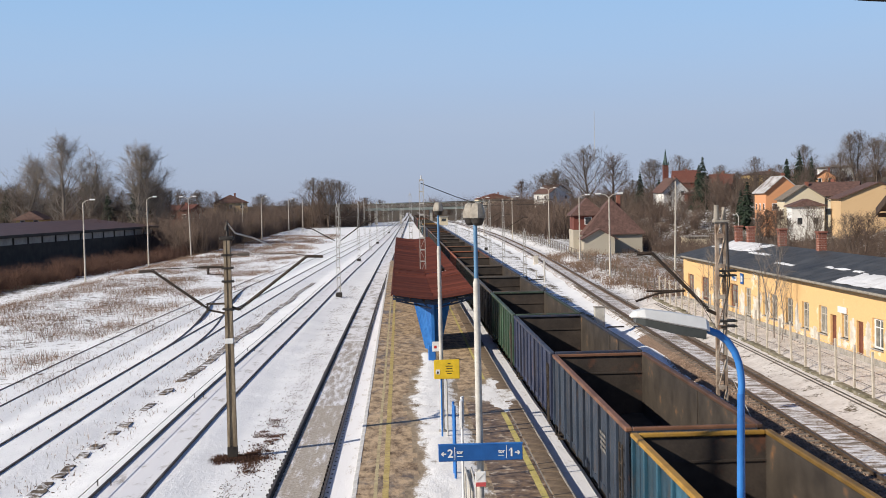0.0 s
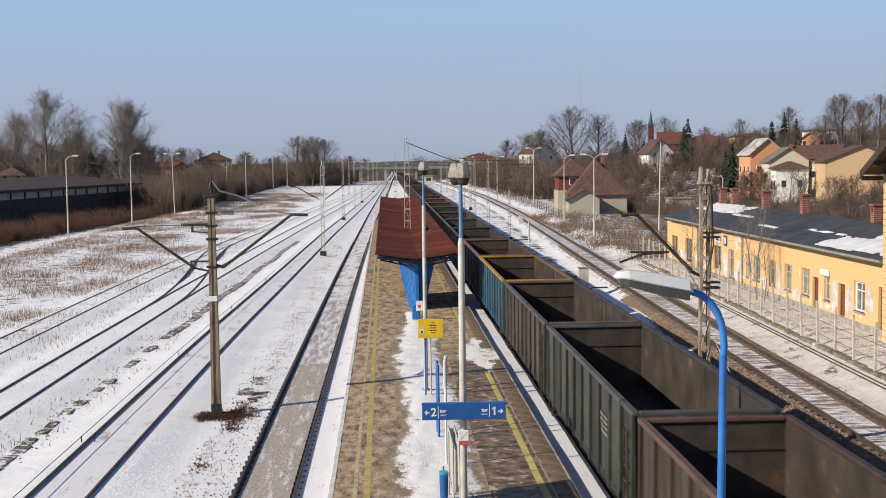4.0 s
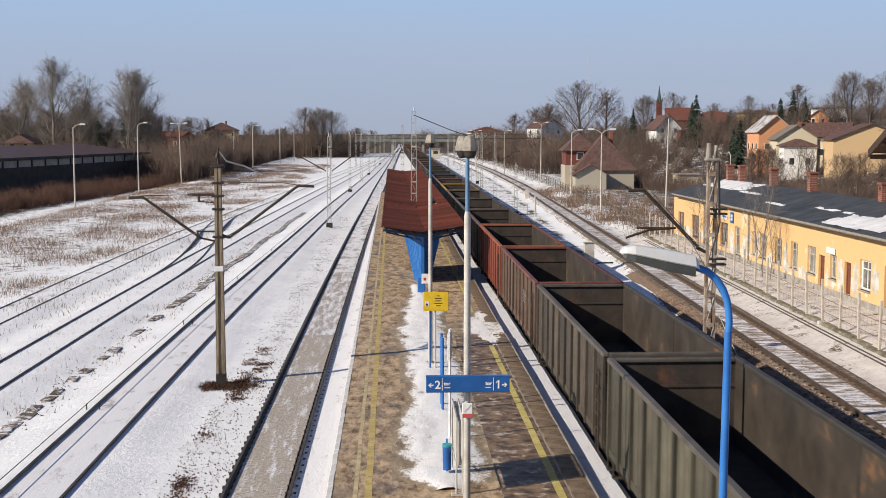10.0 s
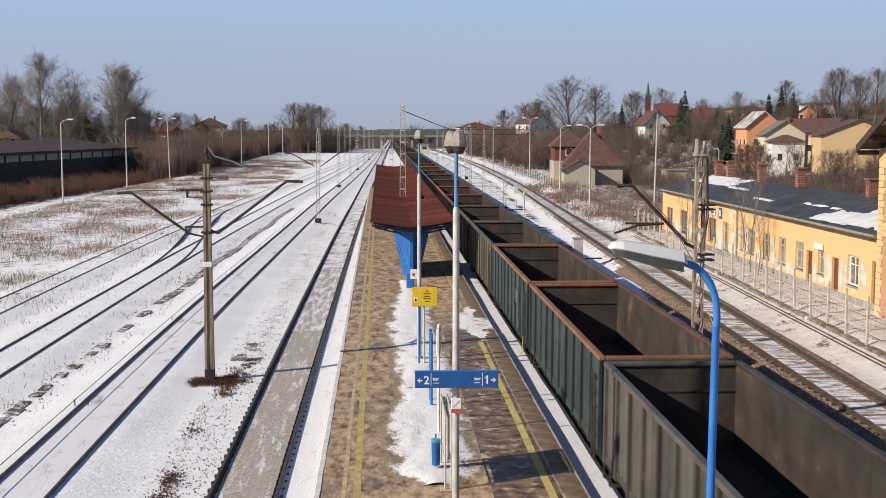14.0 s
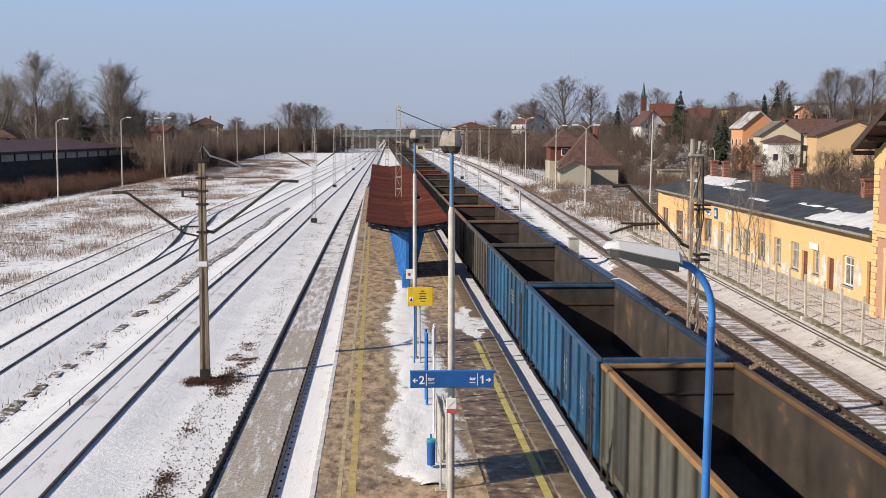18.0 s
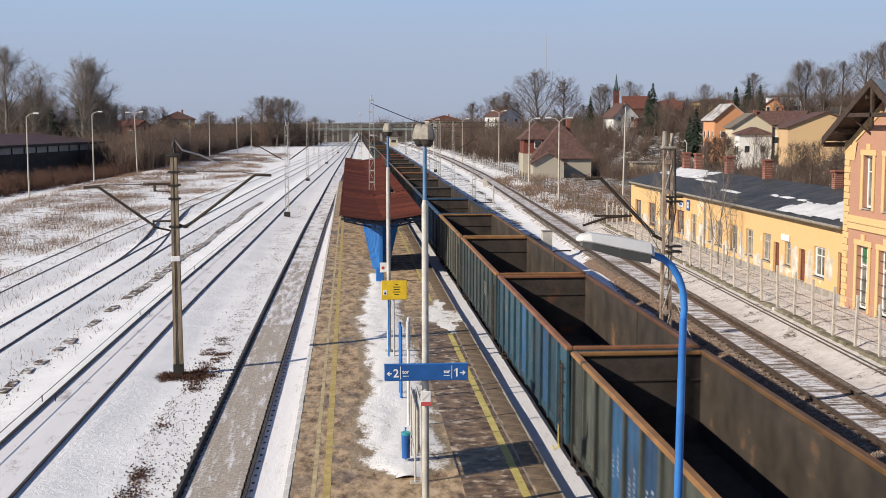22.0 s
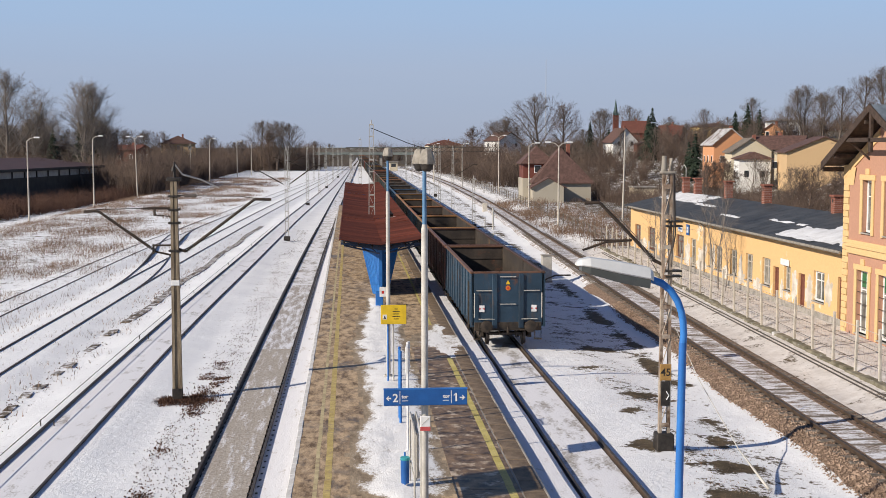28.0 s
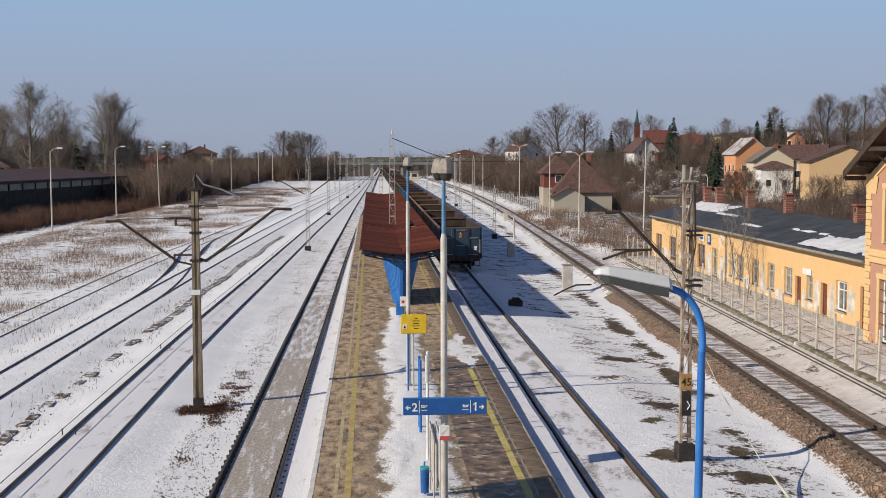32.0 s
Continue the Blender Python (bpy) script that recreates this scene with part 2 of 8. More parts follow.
def wagon_paint(name, c, wear=(0.17, 0.13, 0.10), faded=False):
    """Old wagon paint: faded, streaked downwards, rust and coal dirt near the floor."""
    m, nt, b = nodes_of(name)
    v = coords(nt, True)
    n1 = noise_node(nt, 1.1, 7.0, 0.65, v)
    n2 = noise_node(nt, 2.6, 7.0, 0.7, v, (1.0, 2.2, 0.35))
    n3 = noise_node(nt, 22.0, 4.0, 0.7, v)
    c = tuple(x * 0.76 for x in c)
    lo, hi = tuple(x * 0.72 for x in c), tuple(min(1, x * 1.25 + 0.012) for x in c)
    col = ramp(nt, n1, 0.33, 0.67, lo, hi)
    col = mix(nt, ramp(nt, n2, 0.54, 0.70, (0, 0, 0), (0.7, 0.7, 0.7)), col, wear)
    n4 = noise_node(nt, 3.2, 6.0, 0.7, v, (1.0, 2.6, 0.22))
    col = mix(nt, ramp(nt, n4, 0.63, 0.74, (0, 0, 0), (0.5, 0.5, 0.5)), col, (0.26, 0.22, 0.18))
    n5 = noise_node(nt, 1.5, 8.0, 0.75, v, (1.0, 1.6, 0.5))
    col = mix(nt, ramp(nt, n5, 0.60, 0.68, (0, 0, 0), (0.75, 0.75, 0.75)), col, (0.16, 0.065, 0.03))
    col = mix(nt, 0.3, col, ramp(nt, n3, 0.3, 0.7, (0.3, 0.3, 0.3), (1, 1, 1)), "MULTIPLY")
    if faded:
        oi = nt.nodes.new("ShaderNodeObjectInfo")
        col = mix(nt, 1.0, col, ramp(nt, oi.outputs["Random"], 0.05, 0.95, (0.46, 0.46, 0.48), (1.18, 1.16, 1.12)), "MULTIPLY")
    nt.links.new(col, b.inputs["Base Color"])
    b.inputs["Roughness"].default_value = 0.6
    bump(nt, b, n3, 0.15, 0.006)
    return m


def plaster_mat(name, c, worn, worn_at=0.62):
    m, nt, b = nodes_of(name)
    v = coords(nt, False)
    n1 = noise_node(nt, 0.5, 10.0, 0.68, v)
    n2 = noise_node(nt, 12.0, 5.0, 0.7, v)
    col = ramp(nt, n2, 0.3, 0.7, tuple(x * 0.88 for x in c), tuple(min(1, x * 1.06) for x in c))
    col = mix(nt, ramp(nt, n1, worn_at, worn_at + 0.04, (0, 0, 0), (0.9, 0.9, 0.9)), col, worn)
    nt.links.new(col, b.inputs["Base Color"])
    b.inputs["Roughness"].default_value = 0.88
    bump(nt, b, n2, 0.2, 0.01)
    return m


def glass_mat():
    m, nt, b = nodes_of("window_glass")
    b.inputs["Base Color"].default_value = (0.03, 0.035, 0.04, 1)
    b.inputs["Roughness"].default_value = 0.08
    b.inputs["Specular IOR Level"].default_value = 0.7
    return m


M_SNOW = snow_ground_mat()
M_BED2 = dirty_snow("trodden_grey_snow", 0.36, (0.26, 0.22, 0.18), (0.54, 0.49, 0.43), (2.2, 0.22, 1.0), 2.0)
M_BED2B = dirty_snow("half_cleared_track_snow", 0.58, (0.24, 0.20, 0.17), (0.50, 0.46, 0.42), (2.0, 0.24, 1.0), 2.0)
M_BED1 = dirty_snow("patchy_track_snow", 0.75, (0.22, 0.19, 0.16), (0.48, 0.46, 0.44))
M_BED3 = dirty_snow("clean_track_snow", 0.95)
M_BALLAST = surf("brown_ballast", (0.15, 0.095, 0.062), (0.40, 0.275, 0.195), 9.0, 0.9, 0, 18.0, 0.6, 1.0, 0.05, per_object=False)
M_BED6 = dirty_snow("snowy_ballast", 0.62, (0.13, 0.088, 0.06), (0.30, 0.24, 0.18), (0.6, 1.7, 1.0), 2.2)
M_GREYSNOW = dirty_snow("sooty_trackside_snow", 0.97, (0.36, 0.33, 0.30), (0.60, 0.57, 0.54), (1.4, 0.5, 1.0), 2.2)
M_GRITSNOW = dirty_snow("gritty_cream_snow", 1.0, (0.30, 0.25, 0.20), (0.55, 0.49, 0.43), (1.6, 0.4, 1.0), 2.0)
M_RAIL = surf("rusty_rail", (0.060, 0.042, 0.030), (0.13, 0.085, 0.055), 3.0, 0.6, 0.3, 30.0, 0.3)
M_RAILTOP = surf("worn_rail_head", (0.050, 0.040, 0.034), (0.11, 0.09, 0.076), 3.0, 0.6, 0.25, 30.0, 0.2)
M_SLEEPER = surf("grey_sleeper", (0.11, 0.09, 0.07), (0.26, 0.22, 0.18), 5.0, 0.9)
M_DARKIRON = surf("dark_iron", (0.022, 0.019, 0.017), (0.060, 0.050, 0.042), 4.0, 0.6, 0.4)
M_PAVE = paving_mat()
M_COPING = surf("white_coping", (0.60, 0.58, 0.55), (0.80, 0.79, 0.77), 2.0, 0.85, 0, 18.0, 0.3, stain=(0.30, 0.25, 0.20), stain_at=0.66, stain_scale=3.0, per_object=False)
M_CONC = surf("grey_concrete", (0.27, 0.25, 0.22), (0.42, 0.39, 0.35), 2.0, 0.9, 0, 20.0, 0.3, stain=(0.16, 0.13, 0.10), stain_at=0.66)
M_YLINE = surf("worn_yellow_paint", (0.52, 0.43, 0.12), (0.66, 0.56, 0.21), 2.0, 0.75, 0, 12.0, 0.45, stain=(0.30, 0.23, 0.12), stain_at=0.60, stain_scale=2.6, per_object=False)
M_YFADED = surf("faded_yellow_paint", (0.50, 0.41, 0.22), (0.64, 0.54, 0.32), 2.0, 0.8, 0, 12.0, 0.4, stain=(0.36, 0.28, 0.17), stain_at=0.55, stain_scale=3.0, per_object=False)
M_YOLIVE = surf("scuffed_yellow_paint", (0.46, 0.34, 0.11), (0.62, 0.49, 0.19), 2.0, 0.8, 0, 12.0, 0.45, stain=(0.34, 0.25, 0.14), stain_at=0.57, stain_scale=2.4, per_object=False)
M_RUSTROOF = roof_rust_mat()
M_BLUE = surf("blue_paint", (0.012, 0.12, 0.42), (0.03, 0.20, 0.58), 1.2, 0.45, 0, 30.0, 0.2, 0.1)
M_DEEPBLUE = plain("sign_blue", (0.012, 0.10, 0.34), 0.4)
M_WHITE = plain("white_paint", (0.78, 0.78, 0.77), 0.5)
M_POLE = surf("weathered_white_pole", (0.42, 0.40, 0.36), (0.62, 0.60, 0.55), 2.0, 0.6, 0, 25.0, 0.25)
M_LAMP = surf("lamp_shell", (0.56, 0.57, 0.57), (0.64, 0.65, 0.65), 3.0, 0.4, 0, 30.0, 0.06, 0.05)
M_LAMPOLD = surf("old_lamp_shell", (0.22, 0.195, 0.16), (0.38, 0.345, 0.29), 6.0, 0.6)
M_LENS = plain("grey_lens", (0.075, 0.085, 0.085), 0.35)
M_YELLOW = plain("sign_yellow", (0.75, 0.50, 0.02), 0.45)
M_MASTCONC = surf("stained_mast_concrete", (0.13, 0.095, 0.06), (0.36, 0.29, 0.20), 2.2, 0.85, 0, 20.0, 0.4, stain=(0.09, 0.06, 0.04), stain_at=0.58, stain_scale=1.2, stretch=(3.0, 3.0, 0.4))
M_MASTPALE = surf("pale_lattice_steel", (0.34, 0.33, 0.30), (0.52, 0.50, 0.46), 3.0, 0.6, 0.1, stain=(0.20, 0.11, 0.06), stain_at=0.62)
M_MASTRUST = surf("rust_stained_steel", (0.26, 0.16, 0.10), (0.56, 0.49, 0.40), 1.5, 0.7, 0.1, 20.0, 0.4, stain=(0.10, 0.055, 0.03), stain_at=0.55)
M_ARM = surf("brown_arm_paint", (0.022, 0.014, 0.009), (0.052, 0.033, 0.020), 4.0, 0.7)
M_YWALL = plaster_mat("yellow_plaster", (0.70, 0.45, 0.21), (0.74, 0.66, 0.54), 0.60)
M_YTRIM = plaster_mat("pale_yellow_trim", (0.68, 0.465, 0.225), (0.60, 0.48, 0.34), 0.64)
M_PINK = plaster_mat("dusky_pink_plaster", (0.46, 0.25, 0.17), (0.50, 0.36, 0.27), 0.66)
M_TAR = surf("tar_roofing", (0.034, 0.036, 0.037), (0.075, 0.076, 0.077), 1.0, 0.6, 0, 20.0, 0.2, per_object=False)
M_BRICK = surf("red_brick", (0.20, 0.068, 0.045), (0.32, 0.13, 0.09), 7.0, 0.9)
M_WOODRED = surf("red_brown_wood", (0.12, 0.038, 0.022), (0.22, 0.075, 0.045), 5.0, 0.7)
M_WOODDARK = surf("dark_eave_wood", (0.035, 0.022, 0.016), (0.08, 0.05, 0.035), 5.0, 0.8)
M_GLASS = glass_mat()
M_FENCE = surf("concrete_fence_post", (0.44, 0.40, 0.34), (0.62, 0.57, 0.49), 3.0, 0.9)
M_WIRE = plain("grey_wire", (0.13, 0.11, 0.095), 0.6, 0.5)
M_TWIG = surf("grey_brown_bark", (0.085, 0.066, 0.054), (0.185, 0.145, 0.120), 0.6, 0.95, 0, 8.0, 0.3, 0)
M_BRUSH = surf("brown_brush", (0.080, 0.054, 0.042), (0.205, 0.145, 0.112), 0.25, 0.95, 0, 3.0, 0.35, 0)
M_PALEBARK = surf("pale_bark", (0.17, 0.145, 0.125), (0.31, 0.27, 0.24), 0.6, 0.95, 0, 8.0, 0.3, 0)
M_REED = surf("dry_grass", (0.165, 0.102, 0.068), (0.32, 0.215, 0.150), 0.6, 0.95, 0, 5.0, 0.3, 0)
M_FIR = surf("fir_needles", (0.010, 0.020, 0.012), (0.030, 0.050, 0.028), 1.0, 0.95, 0, 6.0, 0.4, 0)

# ---- mesh helpers ----
class Geo:
    """Collects vertices and faces of one mesh."""

    def __init__(self):
        self.v, self.f, self.mi, self.cur = [], [], [], 0

    def add(self, verts, faces):
        o = len(self.v)
        self.v.extend([tuple(p) for p in verts])
        self.f.extend([tuple(i + o for i in f) for f in faces])
        self.mi.extend([self.cur] * len(faces))
        return self

    def box(self, x0, y0, z0, x1, y1, z1, m=None):
        vs = [(x, y, z) for z in (z0, z1) for y in (y0, y1) for x in (x0, x1)]
        if m is not None:
            vs = [m @ Vector(p) for p in vs]
        return self.add(vs, [(0, 2, 3, 1), (4, 5, 7, 6), (0, 1, 5, 4), (2, 6, 7, 3), (0, 4, 6, 2), (1, 3, 7, 5)])

    def bevel_box(self, x0, y0, z0, x1, y1, z1, c=0.01, m=None):
        """A box with chamfered edges."""
        vs, idx = [], {}
        for i, (sx, sy, sz) in enumerate([(a, b, d) for d in (0, 1) for b in (0, 1) for a in (0, 1)]):
            p = [(x0, x1)[sx], (y0, y1)[sy], (z0, z1)[sz]]
            q = [p[0] + (c, -c)[sx], p[1] + (c, -c)[sy], p[2] + (c, -c)[sz]]
            for ax in range(3):
                w = list(q)
                w[ax] = p[ax]
                idx[(sx, sy, sz, ax)] = len(vs)
                vs.append(Vector(w))
        fs = []
        for ax in range(3):
            o1, o2 = (ax + 1) % 3, (ax + 2) % 3
            for s in (0, 1):
                ring = []
                for a, b in ((0, 0), (1, 0), (1, 1), (0, 1)):
                    k = [0, 0, 0]
                    k[ax], k[o1], k[o2] = s, a, b
                    ring.append(idx[(*k, ax)])
                fs.append(tuple(ring if s else ring[::-1]))
            for a in (0, 1):
                for b in (0, 1):
                    k0, k1 = [0, 0, 0], [0, 0, 0]
                    k0[ax], k0[o1], k0[o2] = 0, a, b
                    k1[ax], k1[o1], k1[o2] = 1, a, b
                    q = (idx[(*k0, o1)], idx[(*k1, o1)], idx[(*k1, o2)], idx[(*k0, o2)])
                    fs.append(q if a != b else q[::-1])
        for sx, sy, sz in [(a, b, d) for d in (0, 1) for b in (0, 1) for a in (0, 1)]:
            t = tuple(idx[(sx, sy, sz, ax)] for ax in range(3))
            fs.append(t if (sx + sy + sz) % 2 else t[::-1])
        if m is not None:
            vs = [m @ p for p in vs]
        return self.add(vs, fs)

    def tube(self, p0, p1, r0, r1=None, n=8, caps=True):
        r1 = r0 if r1 is None else r1
        p0, p1 = Vector(p0), Vector(p1)
        d = (p1 - p0).normalized()
        a = d.orthogonal().normalized()
        b = d.cross(a)
        vs = []
        for p, r in ((p0, r0), (p1, r1)):
            for i in range(n):
                t = 2 * math.pi * i / n
                vs.append(p + a * (r * math.cos(t)) + b * (r * math.sin(t)))
        fs = [(i, (i + 1) % n, n + (i + 1) % n, n + i) for i in range(n)]
        if caps:
            fs += [tuple(range(n - 1, -1, -1)), tuple(range(n, 2 * n))]
        return self.add(vs, fs)

    def pipe(self, pts, r, n=8):
        """A tube along several points, with mitred joints."""
        pts = [Vector(p) for p in pts]
        rs = r if isinstance(r, (list, tuple)) else [r] * len(pts)
        vs, a = [], None
        for i, p in enumerate(pts):
            d = (pts[min(i + 1, len(pts) - 1)] - pts[max(i - 1, 0)]).normalized()
            a = d.orthogonal().normalized() if a is None else (a - d * a.dot(d)).normalized()
            b = d.cross(a)
            for k in range(n):
                t = 2 * math.pi * k / n
                vs.append(p + a * (rs[i] * math.cos(t)) + b * (rs[i] * math.sin(t)))
        fs = []
        for i in range(len(pts) - 1):
            fs += [(i * n + k, i * n + (k + 1) % n, (i + 1) * n + (k + 1) % n, (i + 1) * n + k) for k in range(n)]
        fs += [tuple(range(n - 1, -1, -1)), tuple(range((len(pts) - 1) * n, len(pts) * n))]
        return self.add(vs, fs)

    def sweep(self, profile, pts):
        """A closed (x, z) profile carried along points that run mostly along y, offset across the line."""
        n, vs = len(profile), []
        for i, p in enumerate(pts):
            q0, q1 = pts[max(i - 1, 0)], pts[min(i + 1, len(pts) - 1)]
            dx, dy = q1[0] - q0[0], q1[1] - q0[1]
            l = math.hypot(dx, dy)
            nx, ny = dy / l, -dx / l
            for px, pz in profile:
                vs.append((p[0] + nx * px, p[1] + ny * px, p[2] + pz))
        fs = []
        for i in range(len(pts) - 1):
            fs += [(i * n + k, i * n + (k + 1) % n, (i + 1) * n + (k + 1) % n, (i + 1) * n + k) for k in range(n)]
        fs += [tuple(range(n)), tuple(range(len(pts) * n - 1, (len(pts) - 1) * n - 1, -1))]
        return self.add(vs, fs)

    def prism(self, outline, axis, a, b):
        """An outline of (u, w) pairs pushed from a to b along an axis: 'x' takes (y, z), 'y' takes (x, z), 'z' takes (x, y)."""
        n = len(outline)
        put = {"x": lambda u, w, t: (t, u, w), "y": lambda u, w, t: (u, t, w), "z": lambda u, w, t: (u, w, t)}[axis]
        vs = [put(u, w, t) for t in (a, b) for u, w in outline]
        return self.add(vs, [(i, (i + 1) % n, n + (i + 1) % n, n + i) for i in range(n)] + [tuple(range(n - 1, -1, -1)), tuple(range(n, 2 * n))])

    def mesh(self, name, *mats, smooth=False):
        me = bpy.data.meshes.new(name)
        me.from_pydata(self.v, [], self.f)
        for m in mats:
            me.materials.append(m)
        if any(self.mi):
            me.polygons.foreach_set("material_index", self.mi)
        bm = bmesh.new()
        bm.from_mesh(me)
        bmesh.ops.recalc_face_normals(bm, faces=bm.faces)
        bm.to_mesh(me)
        bm.free()
        if smooth:
            me.polygons.foreach_set("use_smooth", [True] * len(me.polygons))
            me.set_sharp_from_angle(angle=radians(40))
        return me


def part(name, geo, material, parent=None, label="", at=None, smooth=False):
    """Links one mesh as an object of its own under a thing or a part."""
    me = geo if isinstance(geo, bpy.types.Mesh) else geo.mesh(name, *(material if isinstance(material, (list, tuple)) else [material]), smooth=smooth)
    ob = new(name, me)
    if parent is not None:
        ob.parent = parent
    if at is not None:
        ob.matrix_basis = at if isinstance(at, Matrix) else Matrix.Translation(at)
    if label:
        ob["label"] = label
    return ob


def thing(name, at, label, category, group="", kind=""):
    ob = new(name)
    ob.empty_display_size = 0.2
    ob.matrix_basis = at if isinstance(at, Matrix) else Matrix.Translation(at)
    return tagged(ob, label, category, group, kind)


def solid(name, geo, material, label="", category="", kind="", group="", at=None, smooth=False):
    return tagged(part(name, geo, material, None, "", at, smooth), label, category, group, kind)


def big_mesh(name, verts, faces, material):
    """A mesh from numpy arrays; all faces have as many corners."""
    me = bpy.data.meshes.new(name)
    n = faces.shape[1]
    me.vertices.add(len(verts))
    me.vertices.foreach_set("co", np.ascontiguousarray(verts, dtype=np.float32).ravel())
    me.loops.add(len(faces) * n)
    me.loops.foreach_set("vertex_index", np.ascontiguousarray(faces, dtype=np.int32).ravel())
    me.polygons.add(len(faces))
    me.polygons.foreach_set("loop_start", np.arange(0, len(faces) * n, n, dtype=np.int32))
    me.update(calc_edges=True)
    me.materials.append(material)
    return me


def smoothstep(t):
    t = np.clip(t, 0, 1)
    return t * t * (3 - 2 * t)


# ---- the lines of the tracks ----
def track_line(knots):
    ys = np.arange(-60.0, 900.0, 4.0)
    kx, ky = [k[1] for k in knots], [k[0] for k in knots]
    xs = np.interp(ys, ky, kx)
    w = np.hanning(13)
    pad = np.concatenate([np.full(6, xs[0]), xs, np.full(6, xs[-1])])
    return ys, np.convolve(pad, w / w.sum(), "valid")


LINE1 = track_line([(-60, 6.43), (900, 6.43)])
LINE2 = track_line([(-60, -3.30), (30, -3.26), (60, -3.12), (100, -2.85), (190, -1.9), (255, -1.0), (400, 1.0), (700, 5.0), (900, 7)])
LINE3 = track_line([(-60, -8.75), (30, -8.58), (60, -8.35), (82, -7.85), (145, -6.7), (199, -5.3), (285, -3.3), (430, -0.8), (700, 4.0), (900, 6)])
LINE4 = track_line([(-60, -14.6), (50, -13.93), (84, -13.4), (150, -11.4), (220, -8.9), (320, -5.4), (460, -1.5), (700, 3.0), (900, 5)])
LINE5 = track_line([(-60, -18.6), (63, -18.4), (100, -18.0), (160, -15.4), (250, -11.2), (350, -6.6), (460, -3.4), (700, 2.0), (900, 4)])
LINE6 = track_line([(-60, 11.8), (0, 13.75), (36, 14.95), (60, 15.85), (95, 17.1), (140, 18.9), (195, 21.0), (271, 22.4), (341, 22.6), (430, 21.8), (700, 16), (900, 12)])


def line_x(line, y):
    return float(np.interp(y, *line))


def ground_z(x, y):
    """Height of the open ground; arrays or numbers."""
    x, y = np.asarray(x, float), np.asarray(y, float)
    z = np.full(np.broadcast(x, y).shape, -0.20)
    x6 = np.interp(y, *LINE6)
    z = z - 0.26 * smoothstep((x - 9.0) / 3.0) * (1 - smoothstep((x - x6 - 3.0) / 1.5)) + 0.15 * smoothstep((x - x6 - 2.6) / 1.2)
    foot = 1 - smoothstep((y - 232.0) / 60.0)          # the near slope starts further back
    back = smoothstep((x - 34.0 - 34.0 * foot) / (90.0 - 52.0 * foot))
    far = 1 - 0.8 * smoothstep((y - 420.0) / 260.0)
    z = z + (11.0 * back + 0.05 * np.clip(x - 120, 0, 160)) * far
    z = z - 0.9 * smoothstep((-34.0 - x) / 8.0)
    return z

# ---- ground ----
def soil_amount(x, y):
    """How far dead grass and soil show through the snow, 0 to 1."""
    s = np.full(x.shape, 0.26)
    s = np.maximum(s, 0.46 * np.exp(-((x + 5.0) / 0.9) ** 2) * (y < 62))
    s = np.maximum(s, 0.56 * np.exp(-((x + 5.6) / 0.5) ** 2) * (y > 60) * (y < 210))
    s = np.maximum(s, 0.50 * np.exp(-((x + 11.1) / 0.9) ** 2) * (y > 60))
    s = np.maximum(s, 0.78 * np.exp(-((x + 5.95) / 0.9) ** 2 - ((y - 42.0) / 0.55) ** 2))
    x6 = np.interp(y, *LINE6)
    s = np.maximum(s, 0.535 * smoothstep((x - 8.2) / 0.6) * (1 - smoothstep((x - x6 + 2.6) / 0.8)))
    s = np.maximum(s, 0.55 * smoothstep((x - 8.2) / 0.6) * (1 - smoothstep((x - x6 + 2.6) / 0.8)) * smoothstep((y - 84) / 20))
    s = np.maximum(s, 0.40 * smoothstep((y - 70) / 30) * (x > -20) * (x < -4.2))
    for px, py, rx, ry, k in ((8.45, 34.6, 0.55, 0.75, 0.88), (10.5, 32.6, 0.75, 0.9, 0.90), (11.2, 35.9, 0.5, 1.0, 0.84), (10.15, 42.4, 0.9, 0.7, 0.84), (9.3, 39.5, 0.5, 0.5, 0.80), (11.75, 38.2, 0.3, 1.6, 0.84), (12.1, 48.5, 0.3, 3.2, 0.86), (10.6, 52.2, 0.9, 0.8, 0.82), (12.7, 54.0, 0.5, 1.5, 0.80), (9.6, 29.5, 0.9, 0.7, 0.86), (11.6, 28.8, 0.5, 0.7, 0.84), (9.0, 47.0, 0.5, 0.6, 0.78), (12.9, 62.0, 0.3, 6.0, 0.80)):
        s = np.maximum(s, 1.25 * k * np.exp(-((x - px) / (1.25 * rx)) ** 2 - ((y - py) / (1.25 * ry)) ** 2))
    s = np.maximum(s, 0.74 * np.exp(-((x - x6 + 3.0) / 0.35) ** 2) * (y > 44))
    s = np.maximum(s, 0.55 * smoothstep((-19.5 - x) / 4.0))
    s = np.maximum(s, 0.50 * smoothstep((-15.5 - x) / 2.0) * (y > 60))
    s = np.maximum(s, 0.60 * smoothstep((x - x6 - 2.4) / 1.5) * (y > 98))
    s = np.maximum(s, 0.70 * smoothstep((x - x6 - 7.0) / 5.0) * (y > 98))
    s = np.maximum(s, 0.85 * smoothstep((-41.0 - x) / 6.0))
    s = np.maximum(s, 0.66 * smoothstep((x - 40.0) / 12.0))
    s = np.maximum(s, 0.85 * smoothstep((x - 70.0) / 20.0))
    s = np.maximum(s, 0.9 * smoothstep((y - 430) / 120))
    s = np.maximum(s, 0.53 * np.exp(-((x - x6 - 2.1) / 0.6) ** 2) * (y > 20))
    s = np.maximum(s, 0.50 * (x > x6 + 1.0) * (x < x6 + 3.2))
    s = np.maximum(s, 0.44 * (x > x6 + 1.0) * (x < x6 + 8.0))
    s = np.maximum(s, 0.50 * (x > x6 + 3.7) * (x < x6 + 8.0) * (y < 101))
    return s


